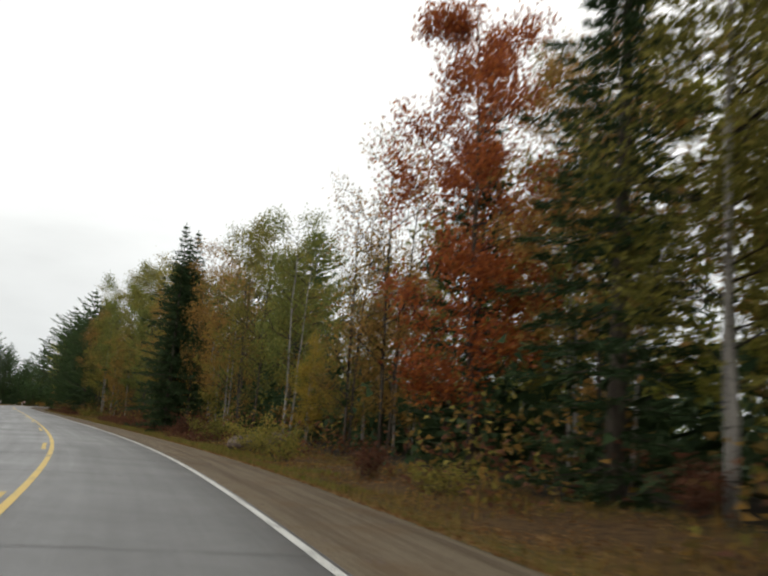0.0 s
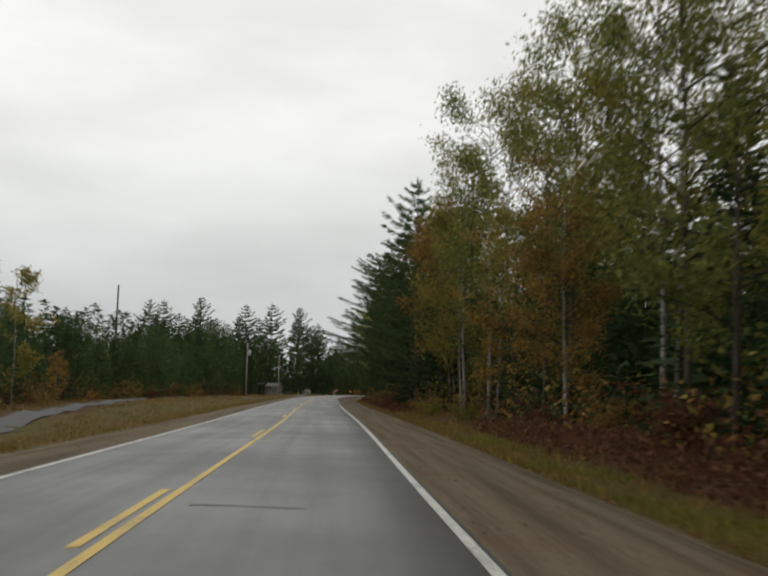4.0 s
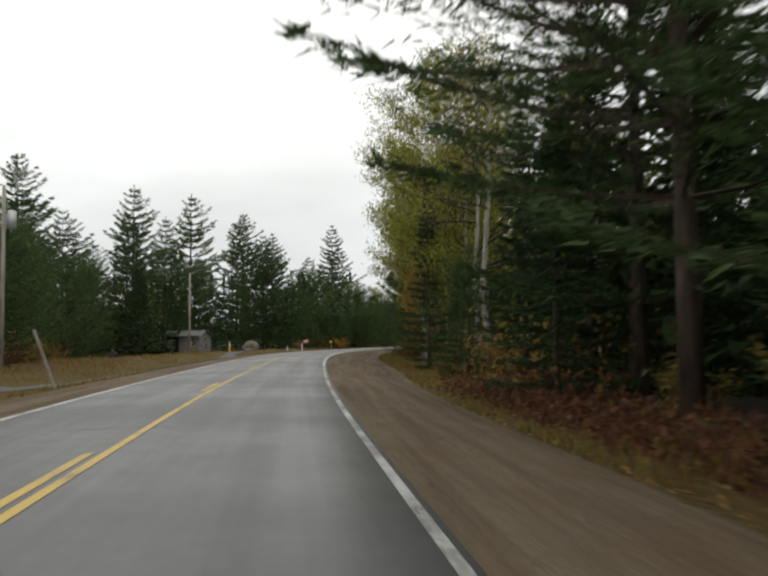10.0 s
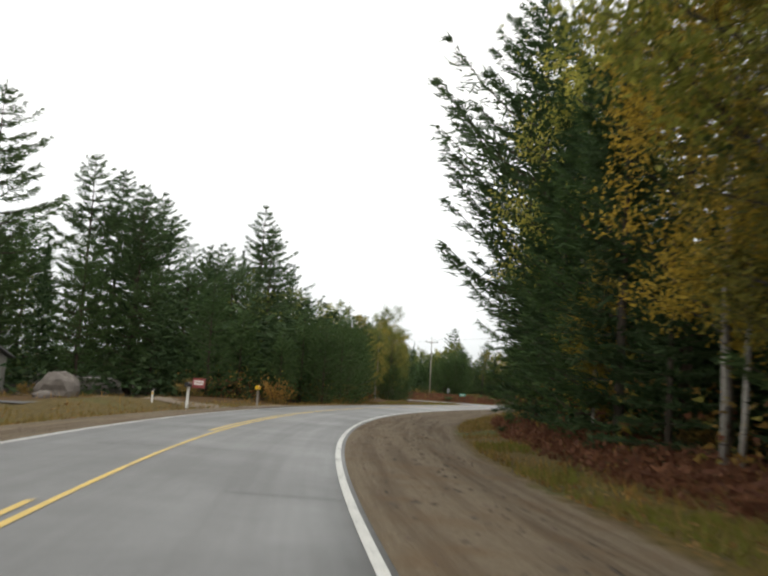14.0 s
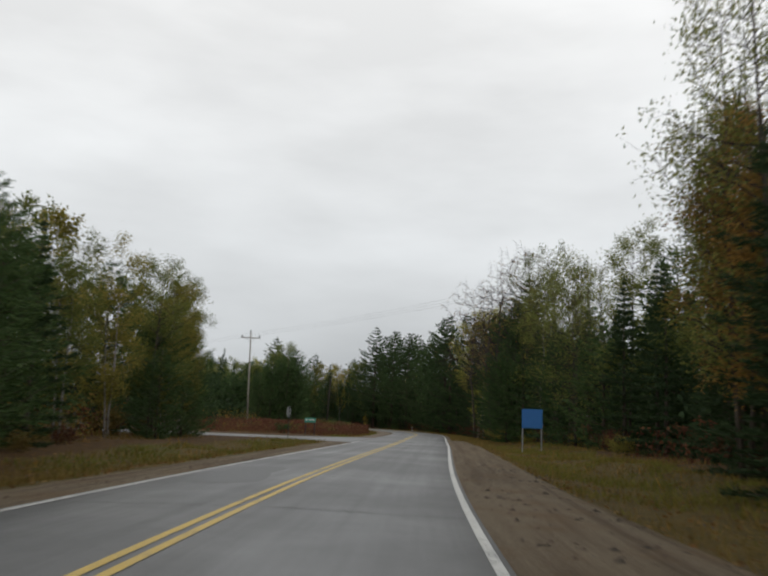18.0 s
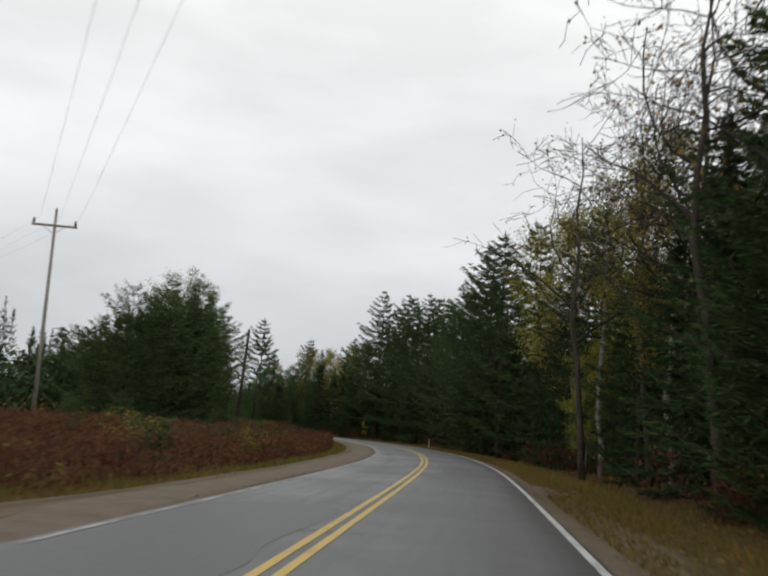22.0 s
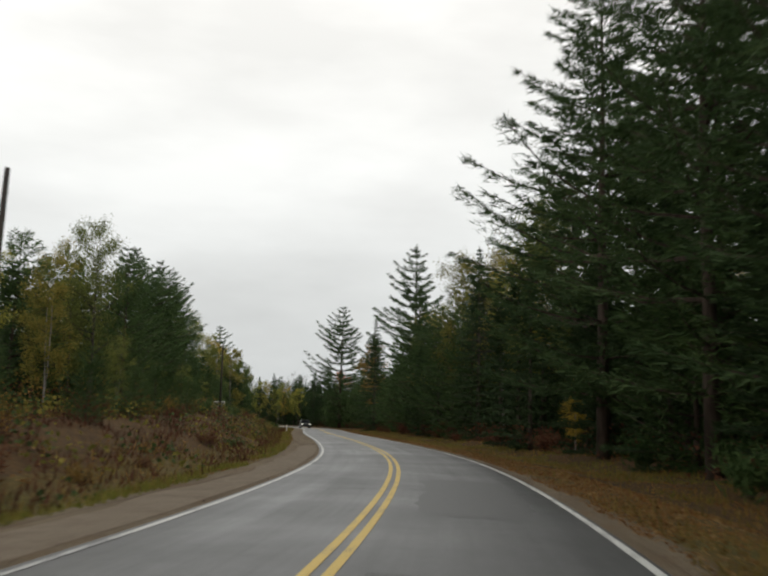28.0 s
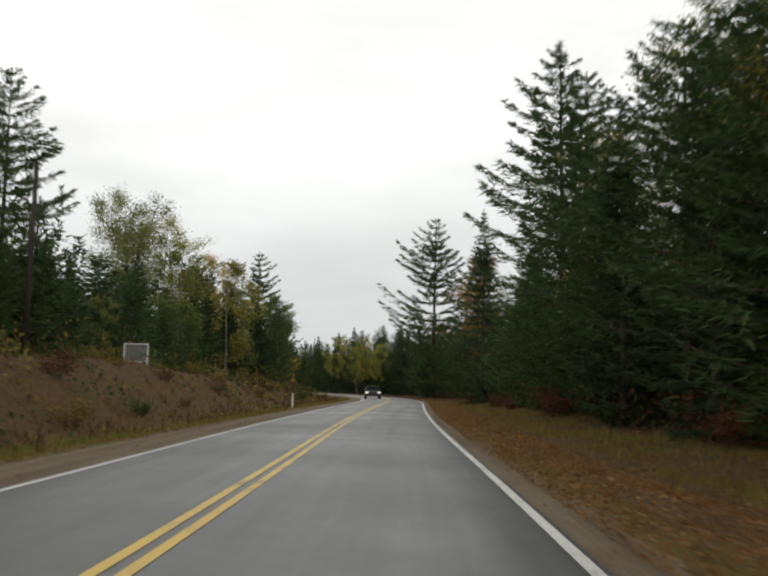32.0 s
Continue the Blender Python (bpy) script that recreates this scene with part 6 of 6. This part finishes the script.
# ---- poles, signs and other things beside the road ----
def utility_pole(s, lat, h, dark=False, arms=True, lean=0.0, drum=False, turn=0.0):
    pole = thing("utility_pole", ("dark" if dark else "weathered grey") + " wooden utility pole" + (" with crossarm and insulators" if arms else " with a transformer" if drum else " without crossarm"), "utility pole", "utility poles")
    mat = M_POLE_DARK if dark else M_POLE
    part("shaft", Soup().add(*tube([(0, 0, -0.3), (0, 0, h * 0.5), (0, 0, h)], [0.12, 0.10, 0.075], 12)), mat, pole, smooth=True)
    if arms:
        part("crossarm", Soup().add(*bevelled(2.4, 0.1, 0.12, 0, -0.15, h - 0.75, 0.01)), mat, pole)
        part("brace", Soup().add(*tube([(-0.6, -0.17, h - 0.78), (0, -0.14, h - 1.25)], [0.018, 0.018], 4)), M_METAL, pole)
        part("brace", Soup().add(*tube([(0.6, -0.17, h - 0.78), (0, -0.14, h - 1.25)], [0.018, 0.018], 4)), M_METAL, pole)
        for x_, z_ in ((-1.1, h - 0.69), (1.1, h - 0.69), (0, h)):
            part("insulator", Soup().add(*tube([(x_, -0.15 if x_ else 0, z_), (x_, -0.15 if x_ else 0, z_ + 0.12), (x_, -0.15 if x_ else 0, z_ + 0.3)], [0.05, 0.075, 0.04], 8)), M_DARKMETAL, pole, smooth=True)
    if drum:
        part("transformer", Soup().add(*tube([(0.34, 0, h - 1.9), (0.34, 0, h - 1.85), (0.34, 0, h - 1.15), (0.34, 0, h - 1.1)], [0.16, 0.2, 0.2, 0.14], 12)), M_METAL, pole, "grey metal transformer drum", smooth=True)
        part("bracket", Soup().add(*box(0.16, 0, h - 1.5, 0.12, 0.08, 0.5)), M_METAL, pole)
    x_, y_ = place(s, lat)
    pole.matrix_basis = pose(float(x_), float(y_), float(ground_z(s, lat)), 0, lean, heading(s) + turn)
    return pole


utility_pole(193, -11, 8.0, arms=False, drum=True)
utility_pole(244, -14.7, 8.6, arms=False)
utility_pole(390, -21.3, 12.2, arms=True, lean=-1.0, turn=15)
utility_pole(147, -18.9, 11.0, dark=True, arms=False)
utility_pole(397.4, -11.6, 7.1, dark=True, arms=False, lean=2.5)
utility_pole(460.2, -11.55, 7.2, dark=True, arms=False, lean=1.0)
utility_pole(527, -11.6, 7.0, dark=True, arms=False)


def wire(a, b, sag, label):
    t = np.linspace(0, 1, 24)[:, None]
    p = np.array(a) * (1 - t) + np.array(b) * t
    p[:, 2] -= (sag * 4 * t * (1 - t))[:, 0]
    w = new("overhead_wire", Soup().add(*tube(p, np.full(24, 0.005), 4)).mesh("overhead_wire", M_DARKMETAL))
    return tagged(w, label, "wire", "overhead wires")


def top_of(s, lat, z):
    x_, y_ = place(s, lat)
    return (float(x_), float(y_), z)


for o in (-1.0, 0.0, 1.0):
    wire(top_of(390 + o * 0.3, -21.3 + o, 11.8), top_of(318 + o * 0.6, 18.5 + o * 0.5, 10.4), 0.5, "thin dark wire hung across the road")
    wire(top_of(390 + o * 0.3, -21.3 + o, 11.8), top_of(470 + o, -62, 11.8), 0.9, "thin dark wire hung across the road")


def sign_posts(parent, xs, h, mat, width=0.06, y_=0.03):
    for x_ in xs:
        part("post", Soup().add(*bevelled(width, width, h + 0.3, x_, y_ + width / 2, h / 2 - 0.15, 0.008)), mat, parent)


def set_down(ob, s, lat, turn=0.0, lift=0.0):
    x_, y_ = place(s, lat)
    ob.matrix_basis = pose(float(x_), float(y_), float(ground_z(s, lat)) + lift, 0, 0, heading(s) + turn)
    return ob


def bars(parent, rows, y_, mat):
    """Lettering too small to read, as plain bars: x, z, width, height."""
    for x_, z_, w_, h_ in rows:
        part("lettering_bar", Soup().add(*box(x_, y_, z_, w_, 0.004, h_)), mat, parent)


# pennant-shaped warning sign on two dark posts
ob = thing("pennant_sign", "yellow pennant-shaped road sign on two dark posts", "road sign")
part("panel", Soup().add(*plate([(-0.42, 1.12), (-0.42, 1.76), (0.5, 1.44)], 0.012)), M_SIGN_YELLOW, ob, "yellow triangular panel")
sign_posts(ob, (-0.36, 0.26), 1.4, M_DARKMETAL)
bars(ob, [(-0.2, 1.55, 0.26, 0.06), (-0.14, 1.44, 0.4, 0.06), (-0.2, 1.33, 0.26, 0.06)], -0.004, M_BLACK_PAINT)
set_down(ob, 54.5, -4.9, 32)
# plain blue board
ob = thing("blue_sign", "plain blue rectangular board on two posts", "road sign")
part("panel", Soup().add(*bevelled(1.2, 0.03, 1.12, 0, 0, 1.95, 0.012)), M_SIGN_BLUE, ob, "plain blue panel")
sign_posts(ob, (-0.55, 0.55), 2.45, M_METAL, 0.07, 0.02)
set_down(ob, 331.6, 7.8, 0)
# stop sign from behind
ob = thing("stop_sign", "octagonal stop sign seen from its grey back", "road sign")
oct_ = [(0.40 * math.cos(radians(22.5 + 45 * i)), 1.75 + 0.40 * math.sin(radians(22.5 + 45 * i))) for i in range(8)]
part("panel", Soup().add(*plate(oct_, 0.008)), M_SIGN_BACK, ob, "octagonal panel, bare aluminium behind, red in front")
part("face", Soup().add(*plate([(x_ * 0.97, (z_ - 1.75) * 0.97 + 1.75) for x_, z_ in oct_], 0.002, -0.003)), M_SIGN_RED, ob)
part("post", Soup().add(*bevelled(0.05, 0.04, 2.3, 0, 0.032, 0.95, 0.006)), M_DARKMETAL, ob)
set_down(ob, 339.5, -8.0, 258)
# green box sign on two legs
ob = thing("green_sign", "small green sign on two dark legs", "road sign")
part("panel", Soup().add(*bevelled(0.95, 0.10, 0.42, 0, 0, 1.25, 0.03)), M_SIGN_GREEN, ob, "green panel")
sign_posts(ob, (-0.38, 0.38), 1.1, M_DARKMETAL, 0.07, -0.03)
bars(ob, [(0.1, 1.29, 0.5, 0.09), (-0.32, 1.29, 0.14, 0.14)], -0.053, M_WHITE_PAINT)
set_down(ob, 353.5, -8.6, 0)
# leaning marker post
ob = thing("marker_post", "leaning thin wooden marker post beside the trail", "post")
part("stake", Soup().add(*bevelled(0.08, 0.08, 2.1, 0, 0, 0.9, 0.01)), M_POLE, ob)
x_, y_ = place(182, -5.4)
ob.matrix_basis = pose(float(x_), float(y_), float(ground_z(182, -5.4)), 0, -20, heading(182))


def reflector(s, lat, h=0.9, label="slim white roadside marker post"):
    ob = thing("delineator", label, "post", "marker posts")
    part("post", Soup().add(*bevelled(0.10, 0.03, h + 0.2, 0, 0, h / 2 - 0.1, 0.01)), M_WHITE_PAINT, ob)
    part("reflector", Soup().add(*bevelled(0.07, 0.012, 0.12, 0, -0.021, h - 0.12, 0.004)), M_SIGN_YELLOW, ob)
    return set_down(ob, s, lat)


for s, lat in ((440, -8.5), (548, -4.9), (431, 4.6)):
    reflector(s, lat)
reflector(260, -9.0, 0.6, "short white marker post beside the driveway")
ob = reflector(243, -10.0, 1.1, "white marker post with a yellow sleeve")
part("sleeve", Soup().add(*bevelled(0.15, 0.08, 0.6, 0, 0, 0.3, 0.01)), M_SIGN_YELLOW, ob, "yellow lower sleeve")
# hut by the trail: an open porch beside a closed room, under a low gable
ob = thing("hut", "small grey wooden hut with low gable roof and dark open porch", "hut")
part("floor_slab", Soup().add(*box(0, 0, 0.05, 5.6, 4.4, 0.3)), M_STONE, ob)
wall = Soup()
for a in ((-2.6, 0.9, 1.35, 0.12, 2.4, 2.4), (2.6, 0, 1.35, 0.12, 4.2, 2.4), (0, 2.05, 1.35, 5.08, 0.12, 2.4), (-0.4, -0.0, 1.35, 0.12, 3.98, 2.4), (0.3, -2.05, 1.35, 1.28, 0.12, 2.4), (2.2, -2.05, 1.35, 0.68, 0.12, 2.4), (1.4, -2.05, 0.65, 0.92, 0.12, 1.0), (1.4, -2.05, 2.3, 0.92, 0.12, 0.5)):
    wall.add(*box(*a))
part("wall", wall, M_GREY_WOOD, ob, "grey weathered board walls")
for x_ in (-2.55, -1.5):
    part("porch_post", Soup().add(*bevelled(0.12, 0.12, 2.4, x_, -2.0, 1.35, 0.01)), M_GREY_WOOD, ob)
for side_ in (-1, 1):
    y0, y1 = side_ * 2.55, 0.0
    v = [(x_, y_, z_ + dz) for x_ in (-3.0, 3.0) for y_, z_ in ((y0, 2.52), (y1, 3.28)) for dz in (0.0, 0.09)]
    q = [(0, 1, 3, 2), (4, 6, 7, 5), (0, 4, 5, 1), (2, 3, 7, 6), (0, 2, 6, 4), (1, 5, 7, 3)]
    rf = part("roof", Soup().add(v, [t for a, b, c, d in q for t in ((a, b, c), (a, c, d))]), M_ROOF, ob, "low grey roof with overhang")
    part("fascia", Soup().add(*box(0, side_ * 2.57, 2.55, 6.0, 0.03, 0.14)), M_GREY_WOOD, rf)
gable = Soup()
for x_ in (-2.6, 2.54):
    gable.add([(x_, -2.1, 2.55), (x_, 2.1, 2.55), (x_, 0, 3.24), (x_ + 0.06, -2.1, 2.55), (x_ + 0.06, 2.1, 2.55), (x_ + 0.06, 0, 3.24)], [(0, 1, 2), (3, 5, 4), (0, 2, 5), (0, 5, 3), (1, 4, 5), (1, 5, 2), (0, 3, 4), (0, 4, 1)])
part("gable", gable, M_GREY_WOOD, ob)
part("door", Soup().add(*bevelled(0.05, 0.9, 2.05, -0.49, 0.9, 1.2, 0.01)), M_POLE_DARK, ob, "dark brown door")
win = part("window", Soup().add(*box(1.4, -2.05, 1.6, 0.92, 0.06, 0.06)).add(*box(1.4, -2.05, 1.6, 0.06, 0.06, 0.9)).add(*box(1.4, -2.08, 1.14, 1.02, 0.1, 0.06)), M_WHITE_PAINT, ob)
part("pane", Soup().add(*box(1.4, -2.03, 1.6, 0.9, 0.012, 0.88)), M_GLASS_DARK, win)
set_down(ob, 270.4, -28.8, 6, 0.05)


def boulder(s, lat, size, rng, label, mat=M_STONE):
    bm = bmesh.new()
    bmesh.ops.create_icosphere(bm, subdivisions=3, radius=1)
    off = Vector(rng.uniform(-20, 20, 3).tolist())
    for v in bm.verts:
        n_ = noise.noise(v.co * 0.9 + off) * 0.42 + noise.noise(v.co * 2.6 + off) * 0.14
        v.co *= 1 + n_
        v.co.x, v.co.y, v.co.z = v.co.x * size[0], v.co.y * size[1], v.co.z * size[2]
        v.co.z = max(v.co.z, -size[2] * 0.45)
    me = bpy.data.meshes.new("boulder")
    bm.to_mesh(me)
    bm.free()
    me.materials.append(mat)
    ob_ = tagged(new("boulder", me), label, "boulder", "boulders")
    return set_down(ob_, s, lat, rng.uniform(0, 360), size[2] * 0.3)


br_ = np.random.default_rng(21)
for s, lat, sz in ((36.0, 7.9, (0.95, 0.7, 0.5)), (37.6, 8.9, (0.85, 0.6, 0.45)), (38.6, 10.0, (0.7, 0.6, 0.35)), (35.4, 9.0, (0.6, 0.5, 0.4))):
    boulder(s, lat, sz, br_, "brown lichened boulder at the wood's edge")
boulder(258, -13.0, (1.3, 1.0, 1.0), br_, "large grey granite boulder beside the driveway", M_GRANITE)
boulder(255.6, -12.4, (0.5, 0.4, 0.3), br_, "small granite boulder beside the larger one", M_GRANITE)


def mailbox(s, lat, mat, label, board=None):
    ob_ = thing("mailbox", label, "mailbox", "mailboxes")
    part("post", Soup().add(*bevelled(0.11, 0.11, 1.35, 0, 0, 0.5, 0.01)), M_WHITE_PAINT if board else M_POLE, ob_)
    t = np.linspace(0, np.pi, 9)
    o = [(-0.1, 1.08)] + [(-0.1 * math.cos(a), 1.2 + 0.1 * math.sin(a)) for a in t] + [(0.1, 1.08)]
    bx = part("box", Soup().add(*plate(o, 0.48, -0.3)), mat, ob_)
    part("door", Soup().add(*plate([(a * 1.05, (b - 1.15) * 1.05 + 1.15) for a, b in o], 0.015, -0.32)), mat, bx)
    part("flag", Soup().add(*box(0.11, -0.05, 1.27, 0.01, 0.05, 0.2)), M_SIGN_RED, bx)
    if board:
        pn = part("notice_panel", Soup().add(*bevelled(0.62, 0.02, 0.46, 0.5, -0.02, 1.28, 0.005)), M_SIGN_RED, ob_, "faded red and white notice panel")
        part("arm", Soup().add(*box(0.12, 0, 1.28, 0.2, 0.04, 0.06)), M_POLE, ob_)
        bars(pn, [(0.5, 1.36, 0.5, 0.08), (0.5, 1.24, 0.44, 0.08)], -0.035, M_WHITE_PAINT)
    return set_down(ob_, s, lat)


mailbox(258, -6.4, M_DARKMETAL, "mailbox on white post with a faded red notice", True)
mailbox(268, -6.0, M_SIGN_YELLOW, "yellow mailbox on a short wooden post")
# board on the bank
ob = thing("notice_board", "white framed notice board on two posts atop the bank", "notice board")
part("panel", Soup().add(*bevelled(1.25, 0.05, 0.95, 0, 0, 1.15, 0.01)), M_GREY_WOOD, ob, "grey wooden panel")
for a in ((0, -0.03, 1.64, 1.4, 0.07, 0.08), (0, -0.03, 0.66, 1.4, 0.07, 0.08), (-0.66, -0.03, 1.15, 0.08, 0.07, 1.06), (0.66, -0.03, 1.15, 0.08, 0.07, 1.06)):
    part("frame_bar", Soup().add(*bevelled(*a[3:], *a[:3], 0.008)), M_WHITE_PAINT, ob)
sign_posts(ob, (-0.62, 0.62), 1.2, M_WHITE_PAINT, 0.08, 0.0)
set_down(ob, 544.2, -13.2, 0, -0.2)
# car that stands far down the road
ob = thing("car", "dark grey car standing far down the road, lamps on", "car")
low = [(-0.88, 0.3), (-0.9, 0.62), (-0.84, 0.92), (0.84, 0.92), (0.9, 0.62), (0.88, 0.3)]
cab = [(-0.82, 0.92), (-0.62, 1.42), (-0.5, 1.47), (0.5, 1.47), (0.62, 1.42), (0.82, 0.92)]
part("body", Soup().add(*plate(low, 4.4, -2.2)), M_CAR, ob)
part("cabin", Soup().add(*plate(cab, 2.2, -0.9)), M_CAR, ob)
part("windscreen", Soup().add(*plate([(-0.74, 0.96), (-0.58, 1.38), (0.58, 1.38), (0.74, 0.96)], 0.03, -0.93)), M_GLASS_DARK, ob)
part("grille", Soup().add(*box(0, -2.21, 0.62, 0.9, 0.03, 0.16)), M_BLACK_PAINT, ob)
part("bumper", Soup().add(*bevelled(1.76, 0.2, 0.2, 0, -2.22, 0.42, 0.05)), M_BLACK_PAINT, ob)
for x_ in (-0.66, 0.66):
    part("headlamp", Soup().add(*bevelled(0.3, 0.05, 0.14, x_, -2.22, 0.72, 0.02)), M_LAMP, ob, "lit headlamp")
    for y_ in (-1.4, 1.4):
        wh = part("wheel", Soup().add(*tube([(x_ * 1.2 - 0.1, y_, 0.31), (x_ * 1.2 + 0.1, y_, 0.31)], [0.31, 0.31], 16)), M_RUBBER, ob)
        part("rim", Soup().add(*tube([(x_ * 1.2 - 0.11, y_, 0.31), (x_ * 1.2 + 0.11, y_, 0.31)], [0.18, 0.18], 12)), M_METAL, wh)
x_, y_ = place(594, -1.6)
ob.matrix_basis = pose(float(x_), float(y_), -0.035, 0, 0, heading(594))
